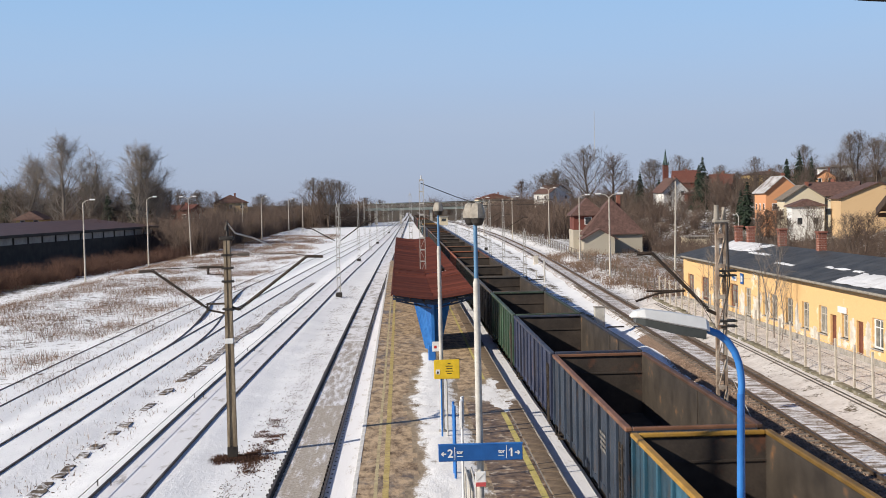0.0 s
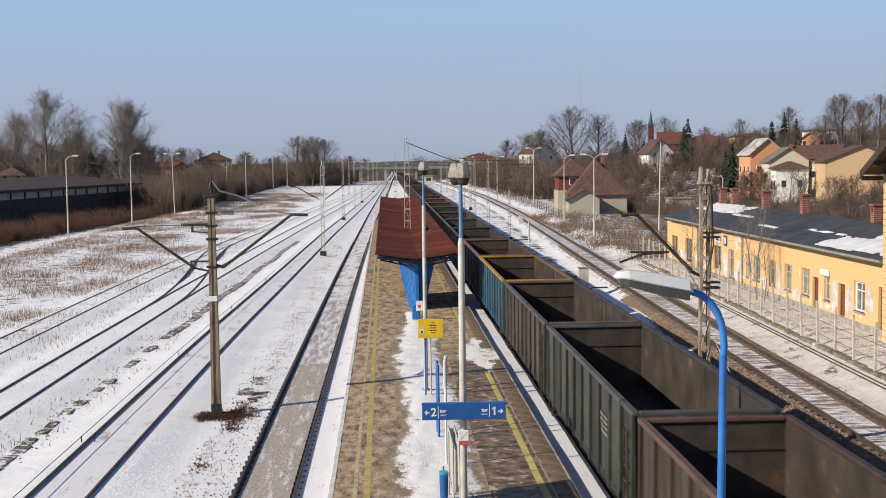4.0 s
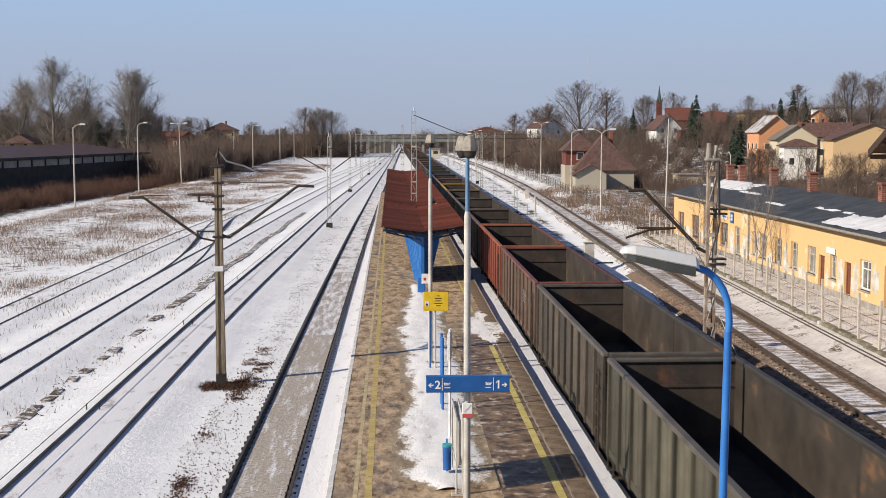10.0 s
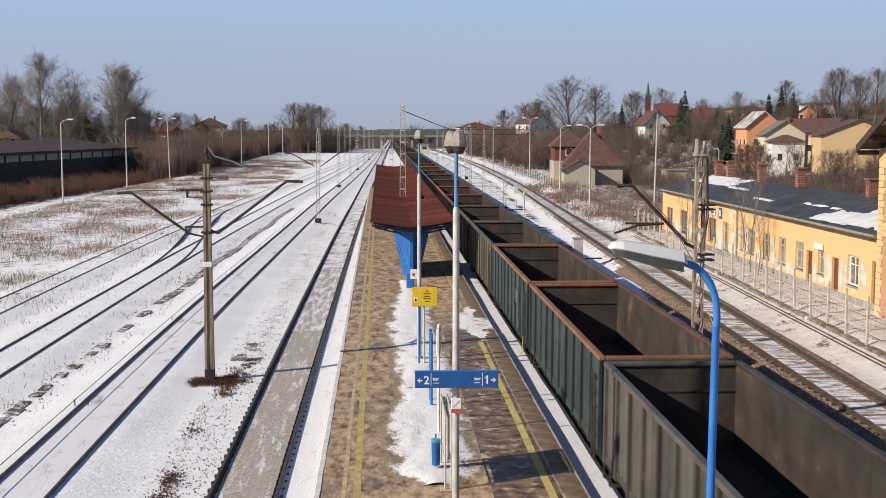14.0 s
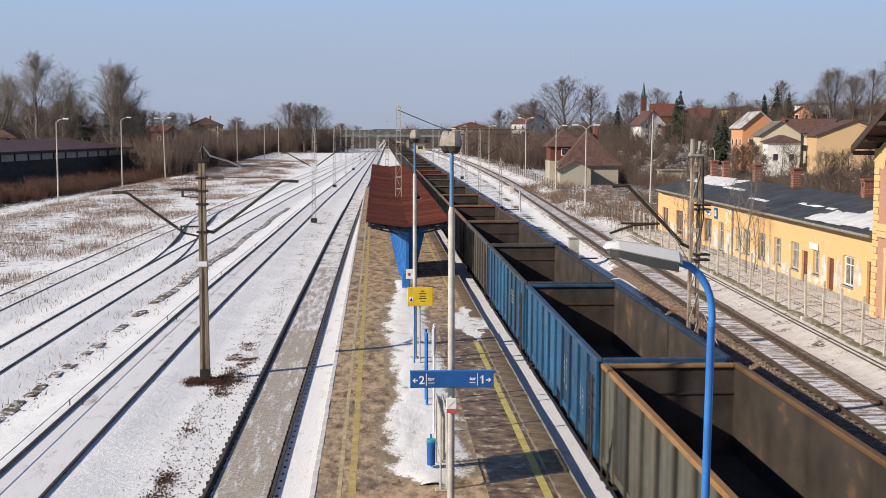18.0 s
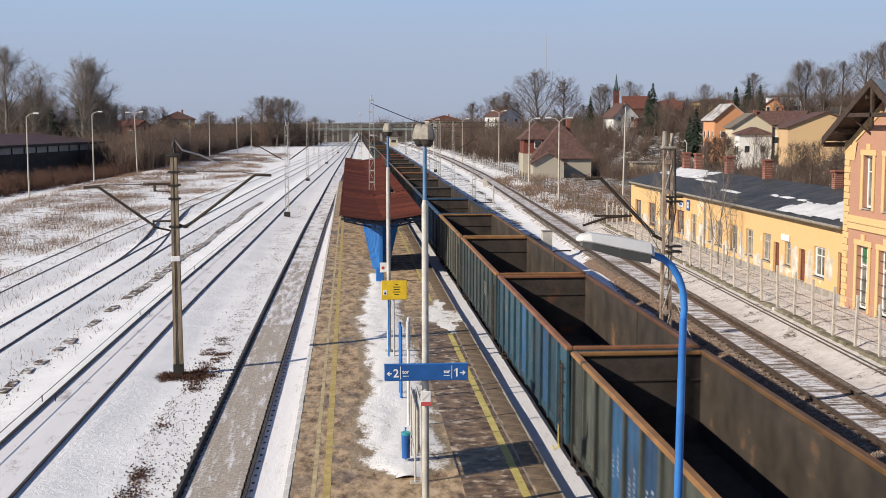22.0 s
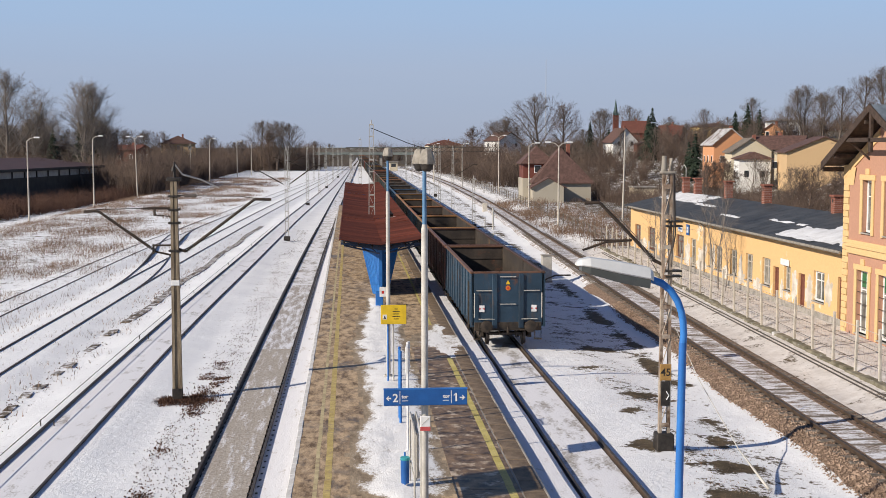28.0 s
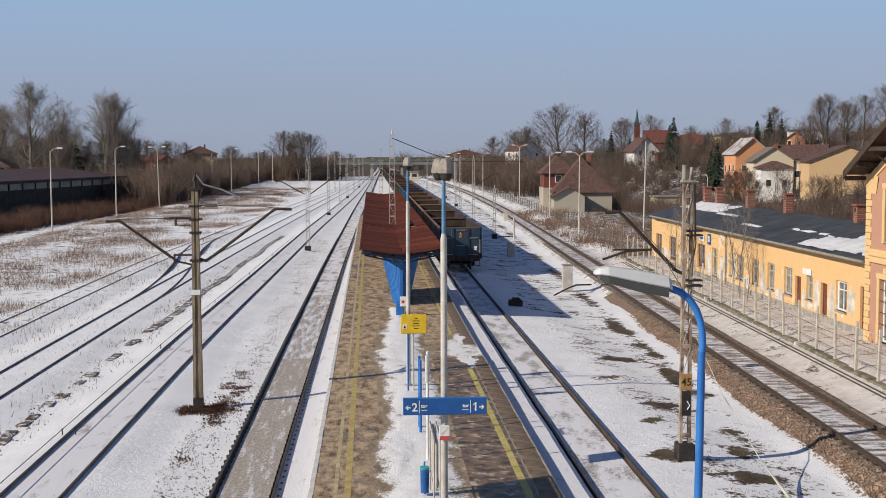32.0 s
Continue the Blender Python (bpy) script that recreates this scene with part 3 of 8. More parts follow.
gx = np.concatenate([[-3500, -1500, -700, -380, -240, -170, -120, -95, -78, -66, -58, -52, -47, -43], np.arange(-40, 44, 0.6), [46, 50, 55, 61, 68, 76, 86, 98, 112, 128, 150, 180, 220, 280, 380, 600, 1200, 3500]])
gy = np.concatenate([[-3000, -900, -300, -120, -60, -30, -10, 5, 15], np.arange(22, 110, 0.6), np.arange(110, 200, 2.0), np.arange(200, 420, 6.0), [430, 450, 475, 505, 540, 580, 640, 720, 820, 950, 1150, 1500, 2200, 4500]])
GX, GY = np.meshgrid(gx, gy)
near = np.exp(-np.abs(GX) / 60) * (GY > -20) * (GY < 300)
rng = np.random.default_rng(4)
GZ = ground_z(GX, GY) + near * (0.03 * np.sin(GX * 1.3 + 2 * np.sin(GY * 0.37)) * np.sin(GY * 0.9 + 1.7 * np.sin(GX * 0.53)) + rng.normal(0, 0.010, GX.shape))
# level ground under the platform and its tracks
for line in (LINE1, LINE2, LINE3, LINE4, LINE5, LINE6):
    d = np.abs(GX - np.interp(GY, *line))
    flat = (1 - smoothstep((d - 1.4) / 0.5)) * (GY > -40)
    GZ = GZ * (1 - flat) + (-0.30 if line is LINE6 else -0.085 if line is LINE4 or line is LINE5 else -0.075 if line is LINE3 else -0.15 if line is LINE1 else -0.205) * flat
GZ = np.where((GX > -2.3) & (GX < 5.0) & (GY < 175), -0.26, GZ)
x6 = np.interp(GY, *LINE6)
GZ = np.where((GX > x6 + 1.8) & (GX <= x6 + 3.9) & (GY < 101), -0.32 + 0.36 * smoothstep((GX - x6 - 1.8) / 1.5), GZ)
GZ = np.where((GX > x6 + 3.9) & (GX < x6 + 22) & (GY < 101), 0.20, GZ)
nx_, ny_ = len(gx), len(gy)
ids = np.arange(nx_ * ny_).reshape(ny_, nx_)
quads = np.stack([ids[:-1, :-1], ids[:-1, 1:], ids[1:, 1:], ids[1:, :-1]], -1).reshape(-1, 4)
gm = big_mesh("ground", np.stack([GX, GY, GZ], -1).reshape(-1, 3), quads, M_SNOW)
soil = gm.attributes.new("soil", "FLOAT", "POINT")
soil.data.foreach_set("value", soil_amount(GX, GY).ravel().astype(np.float32))
# sooty, trodden snow round the through track and on the station side
X6 = np.interp(GY, *LINE6)
grime = gm.attributes.new("grime", "FLOAT", "POINT")
grime.data.foreach_set("value", (0.85 * smoothstep((GX - X6 + 2.2) / 2.4) * (GX < X6 + 30) * (1 - 0.6 * smoothstep((GY - 95) / 25))).ravel().astype(np.float32))
gm.polygons.foreach_set("use_smooth", [True] * len(gm.polygons))
ground = tagged(new("ground", gm), "snow-covered railway ground with dead grass showing through", "ground", kind="structure")

# ---- tracks ----
RAIL = [(-0.07, -0.17), (0.07, -0.17), (0.07, -0.155), (0.012, -0.125), (0.012, -0.045), (0.037, -0.03), (0.037, -0.004), (0.028, 0.0), (-0.028, 0.0), (-0.037, -0.004), (-0.037, -0.03), (-0.012, -0.045), (-0.012, -0.125), (-0.07, -0.155)]


def make_track(line, label, bed, bed_z, half, z=0.0, y0=-60.0, y1=880.0, clips=None, sleepers=None):
    ys, xs = line
    pts = [(x, y, z) for x, y in zip(xs, ys) if y0 <= y <= y1]
    tr = thing("railway_track", (0, 0, 0), label, "railway track", "railway tracks", "structure")
    for s in (-0.785, 0.785):
        g = Geo()
        g.sweep([(px + s, pz) for px, pz in RAIL], pts)
        me = g.mesh("rail", M_RAIL, M_RAILTOP)
        me.polygons.foreach_set("material_index", [1 if (p.normal.z > 0.9 and p.center.z > z - 0.01) else 0 for p in me.polygons])
        part("rail", me, None, tr)
    if bed:
        g = Geo()
        g.sweep([(-half, bed_z), (half, bed_z), (half, bed_z - 0.12), (-half, bed_z - 0.12)], pts)
        part("track_bed", g, bed, tr)
    if clips:
        g = Geo()
        for y in np.arange(clips[0], clips[1], 0.62):
            x = line_x(line, y)
            for s in (-0.785, 0.785):
                for o in (-0.105, 0.105):
                    g.box(x + s + o - 0.032, y - 0.055, z - 0.17, x + s + o + 0.032, y + 0.055, z - 0.10)
        part("rail_fastenings", g, M_DARKIRON, tr)["kind"] = "stuff"
    if sleepers:
        g = Geo()
        g.bevel_box(-1.25, -0.12, -0.1, 1.25, 0.12, 0.0, 0.02)
        me = g.mesh("sleeper", M_SLEEPER)
        for y in np.arange(sleepers[0], sleepers[1], 0.62):
            part("sleeper", me, None, tr, "", (line_x(line, y), y, z + sleepers[2] + random.uniform(-0.02, 0.01)))
    return tr


make_track(LINE1, "railway track beside the platform, patchy snow between rusty rails", M_BED1, -0.12, 0.70)
tr2 = make_track(LINE2, "railway track with grey trodden snow between dark rails", None, 0, 0, clips=(24, 130))
for mat_, y0, y1 in ((M_BED2, -60, 52), (M_BED2B, 52, 76), (M_BED1, 76, 880)):
    g = Geo()
    g.sweep([(-0.67, -0.10), (0.67, -0.10), (0.67, -0.22), (-0.67, -0.22)], [(line_x(LINE2, y), y, 0.0) for y in np.arange(y0, y1 + 0.1, 4.0)])
    part("track_bed", g, mat_, tr2)
make_track(LINE3, "snow-filled railway track with dark rails", M_BED3, -0.070, 0.70)
make_track(LINE4, "snow-covered siding track with thin dark rails", None, 0, 0, -0.03)
make_track(LINE5, "half-buried siding track at the edge of the field", None, 0, 0, -0.05)
make_track(LINE6, "ballasted railway track with snow between the sleepers", M_BED6, -0.118, 0.69, clips=(26, 120), sleepers=(24, 120, -0.124))
g = Geo()
pts_ = [(line_x(LINE6, y), y, 0.0) for y in np.arange(-60, 400, 4.0)]
for a, b in ((-0.74, -0.50), (0.50, 0.74)):
    g.sweep([(a, -0.101), (b, -0.112), (b, -0.2), (a, -0.2)], pts_)
solid("ballast", g, M_BALLAST, "brown ballast swept bare along both rails", "ballast", "structure")
# crossover between the two sidings
cy = np.arange(66.0, 152.0, 4.0)
cx = np.array([line_x(LINE4, y) + (line_x(LINE5, y) - line_x(LINE4, y)) * float(smoothstep((y - 72) / 62)) for y in cy])
make_track((cy, cx), "curved crossover rails between two snowy sidings", None, 0, 0, -0.035, 66, 152)

# ballast of the through track: shoulders that slope down to the snow
ys, xs = LINE6
pts6 = [(x, y, 0) for x, y in zip(xs, ys) if y < 78]
pts6far = [(line_x(LINE6, y), y, 0) for y in np.arange(pts6[-1][1], 420, 4.0)]
g = Geo()
g.sweep([(-2.15, -0.60), (-1.28, -0.16), (-0.87, -0.15), (-0.87, -0.4)], pts6)
g.sweep([(0.87, -0.4), (0.87, -0.15), (1.3, -0.16), (2.0, -0.5)], pts6)
gf = Geo()
gf.sweep([(-1.75, -0.50), (-1.15, -0.155), (-0.87, -0.15), (-0.87, -0.4)], pts6far)
gf.sweep([(0.87, -0.4), (0.87, -0.15), (1.15, -0.155), (1.7, -0.45)], pts6far)
solid("ballast", gf, M_BED6, "ballast shoulder half covered in snow along a railway track", "ballast", "structure")
solid("ballast", g, M_BALLAST, "brown crushed-stone ballast shoulder along a railway track", "ballast", "structure")
# loose stones on the near shoulder
st = Geo()
rs = random.Random(11)
for k in range(5200):
    y = 27 + 40 * rs.random() ** 1.4
    u = rs.uniform(-2.0, -0.9)
    zz = -0.16 - max(0, (-1.28 - u)) * 0.48
    r = rs.uniform(0.025, 0.062)
    c = Vector((line_x(LINE6, y) + u, y, zz + r * 0.3))
    vs = [c + Vector((r * rs.uniform(0.7, 1.2) * sx, r * rs.uniform(0.7, 1.2) * sy, r * rs.uniform(0.6, 1.0) * sz)) for sx, sy, sz in ((1, 0, 0), (-1, 0, 0), (0, 1, 0), (0, -1, 0), (0, 0, 1))]
    st.add(vs, [(0, 2, 4), (2, 1, 4), (1, 3, 4), (3, 0, 4)])
solid("ballast_stones", st, surf("loose_stone", (0.14, 0.088, 0.058), (0.46, 0.33, 0.24), 2.5, 0.9, 0, 9.0, 0.4, per_object=False), "loose brown ballast stones on the shoulder", "stones", "stuff")

# cable duct slabs that show through the snow between two tracks
duct = thing("cable_duct", (0, 0, 0), "concrete cable duct covers half buried in snow", "cable duct")
rs = random.Random(5)
M_DUCT = surf("brown_duct_slab", (0.075, 0.055, 0.038), (0.20, 0.155, 0.11), 2.2, 0.9, 0, 14.0, 0.45, stain=(0.74, 0.74, 0.76), stain_at=0.53, stain_scale=2.6)
for y0, n in ((33.0, 4), (36.6, 3), (40.2, 2), (43.4, 1), (44.9, 1), (47.6, 1), (49.3, 1), (53.0, 2), (57.2, 2), (61.5, 1), (63.5, 2), (70.0, 2), (77.0, 3), (86.0, 3), (95.0, 2), (104.0, 3)):
    for k in range(n):
        g = Geo()
        w, l = rs.uniform(0.17, 0.25), rs.uniform(0.38, 0.52)
        g.bevel_box(-w, -l, -0.08, w, l, 0.0, 0.02, pose(0, 0, 0, rs.uniform(-2, 2), rs.uniform(-2, 2), rs.uniform(-5, 5)))
        y = y0 + k * 1.04
        part("cover_slab", g, M_DUCT, duct, "", (-11.24 + (line_x(LINE3, y) - line_x(LINE3, 45)) + rs.uniform(-0.06, 0.06), y, -0.165))
g = Geo()
g.sweep([(-0.22, 0.0), (0.22, 0.0), (0.22, -0.1), (-0.22, -0.1)], [(line_x(LINE3, y) - 2.7 + 0.12 * math.sin(y * 0.3), y, -0.17) for y in np.arange(62, 135, 3.0)])
part("duct_wall", g, M_DUCT, duct)

# signal wires on short stakes along the third track
wires = thing("signal_wires", (0, 0, 0), "thin signal wires on short stakes beside the rail", "wire")
for off, zz in ((-0.98, 0.10), (-0.58, 0.12)):
    g = Geo()
    g.pipe([(line_x(LINE3, y) + off, y, zz) for y in np.arange(18, 130, 3.0)], 0.012, 5)
    part("wire", g, M_DARKIRON, wires)
for y in np.arange(38, 120, 17.0):
    g = Geo()
    x = line_x(LINE3, y)
    g.tube((x - 0.98, y, -0.3), (x - 0.98, y, 0.13), 0.02, n=6)
    part("stake", g, M_DARKIRON, wires)
    g = Geo()
    g.tube((x - 0.58, y, -0.3), (x - 0.58, y, 0.15), 0.02, n=6)
    part("stake", g, M_DARKIRON, wires)

# ---- platform ----
PZ = 0.40
PL, PR, PY0, PY1 = -1.50, 4.57, -40.0, 168.0
g = Geo()
g.box(PL + 0.11, PY0, -0.4, PR - 0.20, PY1, PZ)
pf = solid("platform", g, M_PAVE, "worn brown asphalt island platform, wet with patches of ice", "platform", "structure")


def coping_run(x0, x1, y0, y1):
    y = y0
    g = Geo()
    g.bevel_box(x0, 0.006, -0.20, x1, 0.994, 0.012, 0.012)
    m1 = g.mesh("edge_slab", M_COPING)
    while y < y1 - 0.5:
        part("edge_slab", m1, None, pf, "", pose(rsx.uniform(-0.008, 0.008), y, PZ + rsx.uniform(-0.004, 0.006), 0, rsx.uniform(-0.3, 0.3), 0))
        y += 1.0
    g = Geo()
    g.box(min(x0, x1) + 0.03, y0, -0.4, max(x0, x1) - 0.01, y1, PZ - 0.2)
    part("edge_wall", g, M_CONC, pf)


rsx = random.Random(9)
coping_run(PL - 0.02, PL + 0.12, 20, 165)
M_EDGE_R = surf("mossy_edge_stone", (0.085, 0.056, 0.034), (0.31, 0.225, 0.145), 1.6, 0.7, 0, 16.0, 0.4, stain=(0.55, 0.52, 0.48), stain_at=0.66, stain_scale=2.0, per_object=False)


def right_edge(y0, y1, xo):
    g = Geo()
    g.bevel_box(-0.56, 0.006, -0.20, 0.0, 0.994, 0.01, 0.015)
    m1 = g.mesh("edge_slab", M_EDGE_R)
    for y in np.arange(y0, y1 - 0.5, 1.0):
        part("edge_slab", m1, None, pf, "", pose(PR + xo + rsx.uniform(-0.015, 0.015), y, PZ + rsx.uniform(-0.006, 0.006), 0, rsx.uniform(-0.5, 0.5), 0))
    g = Geo()
    g.box(PR + xo - 0.22, y0, -0.4, PR + xo - 0.05, y1, PZ - 0.2)
    part("edge_wall", g, M_CONC, pf)


for y0_, y1_, xo_ in ((20.0, 49.0, 0.0), (52.0, 140.0, -0.05)):
    g = Geo()
    g.bevel_box(PR + xo_ - 0.045, y0_, PZ - 0.05, PR + xo_ + 0.012, y1_, PZ + 0.016, 0.006)
    part("nosing", g, M_CONC, pf, "pale worn edge strip")
right_edge(20, 49, 0.0)
right_edge(52, 140, -0.05)
# large paving slabs on the train side, with snow-filled joints
M_WETSLAB = surf("wet_paving_slab", (0.062, 0.036, 0.019), (0.33, 0.215, 0.120), 2.6, 0.5, 0, 18.0, 0.45, 0.3, 0.01, stain=(0.54, 0.44, 0.33), stain_at=0.585, stain_scale=2.2, per_object=False)
ys_ = [20.0, 22.7, 25.6, 28.3, 31.6, 34.3, 37.8, 40.4, 43.9, 46.4, 49.0]
for a, b in zip(ys_[:-1], ys_[1:]):
    g = Geo()
    g.bevel_box(2.45, a + 0.012, PZ - 0.06, 3.965, b - 0.012, PZ + 0.008, 0.004)
    part("paving_slab", g, M_WETSLAB, pf)
g = Geo()
for a, b in ((20, 26.1), (26.5, 33.0), (33.3, 41.2), (41.6, 48.8)):
    g.box(3.972, a, PZ - 0.05, 4.004, b, PZ + 0.006)
part("joint_filler", g, M_CONC, pf)["kind"] = "stuff"
# worn yellow warning lines, painted on in broken lengths
for rows_, mat_ in ((((-0.57, 20, 160, 0.085),), M_YOLIVE), (((-0.86, 20, 160, 0.05),), M_YFADED), (((3.76, 20, 46.0, 0.095), (3.62, 55, 150, 0.06)), M_YLINE)):
    yl = Geo()
    for x, y0, y1, w in rows_:
        y = y0
        while y < y1:
            l = rsx.uniform(0.8, 3.5)
            a = rsx.uniform(-0.012, 0.012)
            zl_ = PZ + (0.004 if x < 0 or y0 > 50 else 0.013)
            yl.add([(x - w + a, y, zl_), (x + w + a, y, zl_), (x + w - a, y + l, zl_), (x - w - a, y + l, zl_)], [(0, 1, 2, 3)])
            y += l + rsx.choice((0, 0, 0, 0.04))
    part("warning_line", yl, mat_, pf, "worn yellow painted warning line")


def patch_mat():
    """Trodden snow that breaks up into bare asphalt where it thins out."""
    m, nt, b = nodes_of("thinning_snow")
    v = coords(nt, False)
    at = nt.nodes.new("ShaderNodeAttribute")
    at.attribute_name = "cover"
    n1 = noise_node(nt, 3.0, 10.0, 0.78, v, (1.0, 0.40, 1.0))
    n2 = noise_node(nt, 16.0, 5.0, 0.7, v, (1.0, 0.6, 1.0))
    k = calc(nt, "ADD", calc(nt, "MULTIPLY", at.outputs["Fac"], 0.38), calc(nt, "ADD", calc(nt, "MULTIPLY", n1, 0.80), calc(nt, "MULTIPLY", n2, 0.36)))
    mask = ramp(nt, k, 0.70, 0.82, (0, 0, 0), (1, 1, 1))
    under = ramp(nt, n1, 0.33, 0.67, (0.13, 0.09, 0.054), (0.46, 0.365, 0.25))
    white = ramp(nt, n2, 0.3, 0.7, (0.76, 0.75, 0.74), (0.88, 0.88, 0.885))
    nt.links.new(mix(nt, mask, under, white), b.inputs["Base Color"])
    b.inputs["Roughness"].default_value = 0.75
    bump(nt, b, k, 0.6, 0.06)
    return m


M_SNOWPATCH = surf("trodden_snow", (0.66, 0.66, 0.67), (0.83, 0.84, 0.86), 1.2, 0.75, 0, 9.0, 0.18, 0.6, 0.05, stain=(0.40, 0.35, 0.29), stain_at=0.66, stain_scale=1.6, per_object=False)
M_THIN = patch_mat()


def snow_patch(name, x0, x1, y0, y1, z, height, cx, cw, seed, lab, step=0.14, thr=0.0, amp=0.55):
    """Snow lying on a flat floor: a bumpy sheet that thins out to an uneven edge."""
    xs, ys = np.arange(x0, x1, step), np.arange(y0, y1, step)
    vs, fs, idx, cov = [], [], {}, []
    hh = np.zeros((len(ys), len(xs)))
    for j, y in enumerate(ys):
        c, w = cx(y), max(0.05, cw(y))
        for i, x in enumerate(xs):
            n = noise.fractal(Vector((x * 1.3 + seed, y * 0.55, seed)), 0.8, 2.1, 5)
            hh[j, i] = 1 - ((x - c) / w) ** 2 + amp * n + thr
    for j in range(len(ys) - 1):
        for i in range(len(xs) - 1):
            q = ((j, i), (j, i + 1), (j + 1, i + 1), (j + 1, i))
            if max(hh[a] for a in q) < -0.7:
                continue
            f = []
            for a in q:
                if a not in idx:
                    k = min(1.0, max(-0.7, hh[a]))
                    r = noise.fractal(Vector((xs[a[1]] * 5, ys[a[0]] * 5, seed)), 0.7, 2.0, 3)
                    idx[a] = len(vs)
                    u = (k + 0.7) / 1.7
                    cov.append(u)
                    vs.append((xs[a[1]], ys[a[0]], z + 0.003 + height * u * u * (0.85 + 0.35 * r)))
                f.append(idx[a])
            fs.append(tuple(f))
    g = Geo()
    g.add(vs, fs)
    me = g.mesh(name, M_THIN)
    me.attributes.new("cover", "FLOAT", "POINT").data.foreach_set("value", np.array(cov, np.float32))
    me.polygons.foreach_set("use_smooth", [True] * len(me.polygons))
    return solid(name, me, None, lab, "snow", "stuff")


snow_patch("platform_snow", -0.6, 3.6, 27.3, 65, PZ, 0.075, lambda y: 1.30 + 0.10 * math.sin(y * 0.35), lambda y: (0.84 + 0.06 * math.sin(y * 0.8) + 0.2 * max(0, (34 - y) / 6) - 0.45 * max(0, (y - 54) / 8)) * min(1.0, 0.25 + max(0, y - 27.5) * 0.9), 3.0, "trodden snow lying along the middle of the platform")
snow_patch("platform_snow", 1.6, 4.55, 45, 56, PZ, 0.02, lambda y: 3.9, lambda y: 1.5 - 0.30 * abs(y - 50.8), 8.0, "thin snow on the platform ramp beside the track", thr=-0.55)
g = Geo()
g.sweep([(-0.50, 0.20), (-0.10, 0.205), (0.30, 0.20), (0.47, 0.09), (0.555, -0.08), (0.56, -0.3), (-0.50, -0.3)], [(5.0 + 0.015 * math.sin(y * 0.9) * math.sin(y * 0.37), y, 0.012 * math.sin(y * 0.7 + 1.0)) for y in np.arange(-20, 170, 0.7)])
solid("trackside_snow", g, M_GREYSNOW, "snow between the platform wall and the rail of the train track", "snow", "stuff")
g = Geo()
g.sweep([(-0.62, -0.12), (0.30, -0.06), (0.36, -0.3), (-0.62, -0.3)], [(line_x(LINE2, y) + 1.42, y, 0) for y in np.arange(-20, 170, 4.0)])
solid("trackside_snow", g, M_GRITSNOW, "gritty cream snow between the rail and the platform wall", "snow", "stuff")

# ---- coal train ----
WL, WB, WHALF, RIM, FLOOR = 14.04, 13.44, 1.59, 3.24, 1.15
TRAIN_X = 6.60
M_INSIDE = surf("scraped_wagon_inside", (0.036, 0.028, 0.022), (0.076, 0.061, 0.048), 0.9, 0.65, 0.1, 18.0, 0.35, stain=(0.22, 0.11, 0.05), stain_at=0.64, stain_scale=0.9)
M_RUSTINSIDE = surf("rusty_wagon_end", (0.028, 0.021, 0.017), (0.064, 0.048, 0.038), 1.4, 0.8, 0, 16.0, 0.4, stain=(0.11, 0.045, 0.025), stain_at=0.63, stain_scale=0.9)
M_COALFLOOR = surf("coal_dust", (0.012, 0.012, 0.012), (0.035, 0.033, 0.031), 3.0, 0.95, 0, 25.0, 0.4)
M_BOGIE = surf("grimy_bogie_iron", (0.025, 0.020, 0.016), (0.075, 0.055, 0.040), 4.0, 0.8, 0.2)
M_WHEEL = surf("worn_wheel_steel", (0.05, 0.04, 0.035), (0.11, 0.09, 0.08), 4.0, 0.5, 0.6)
M_RED = plain("marker_red", (0.55, 0.03, 0.02), 0.5)
M_STENCIL = surf("faded_white_stencil", (0.16, 0.15, 0.135), (0.30, 0.285, 0.26), 4.0, 0.8, 0, 15.0, 0.5)


def side_wall_geo(s):
    """One long side: pressed sheet with an upper and a lower flange; outer colour in slot 0, inner in slot 1."""
    g = Geo()
    o, i = s * (WHALF - 0.10), s * (WHALF - 0.15)
    g.box(min(o, i), 0, FLOOR - 0.18, max(o, i), WB, RIM - 0.08)
    inner = 5 if s < 0 else 4
    g.mi = [1 if k in (1, inner) else 0 for k in range(6)]
    return g


def end_wall_geo(y, s):
    """s: the way that the wall faces outwards along y."""
    g = Geo()
    w = WHALF - 0.10
    g.add([(-w, y, FLOOR - 0.24), (w, y, FLOOR - 0.24), (w, y, RIM - 0.08), (-w, y, RIM - 0.08)], [(0, 1, 2, 3)])
    g.cur = 1
    yi = y - s * 0.06
    g.add([(-w, yi, FLOOR), (w, yi, FLOOR), (w, yi, RIM - 0.08), (-w, yi, RIM - 0.08)], [(0, 1, 2, 3)])
    for z, h in ((RIM - 0.70, 0.05),):
        g.box(-w, min(yi, yi - s * 0.04), z, w, max(yi, yi - s * 0.04), z + h)
    return g


def raw_mesh(name, g, *mats):
    me = bpy.data.meshes.new(name)
    me.from_pydata(g.v, [], g.f)
    for m in mats:
        me.materials.append(m)
    if any(g.mi):
        me.polygons.foreach_set("material_index", g.mi)
    return me


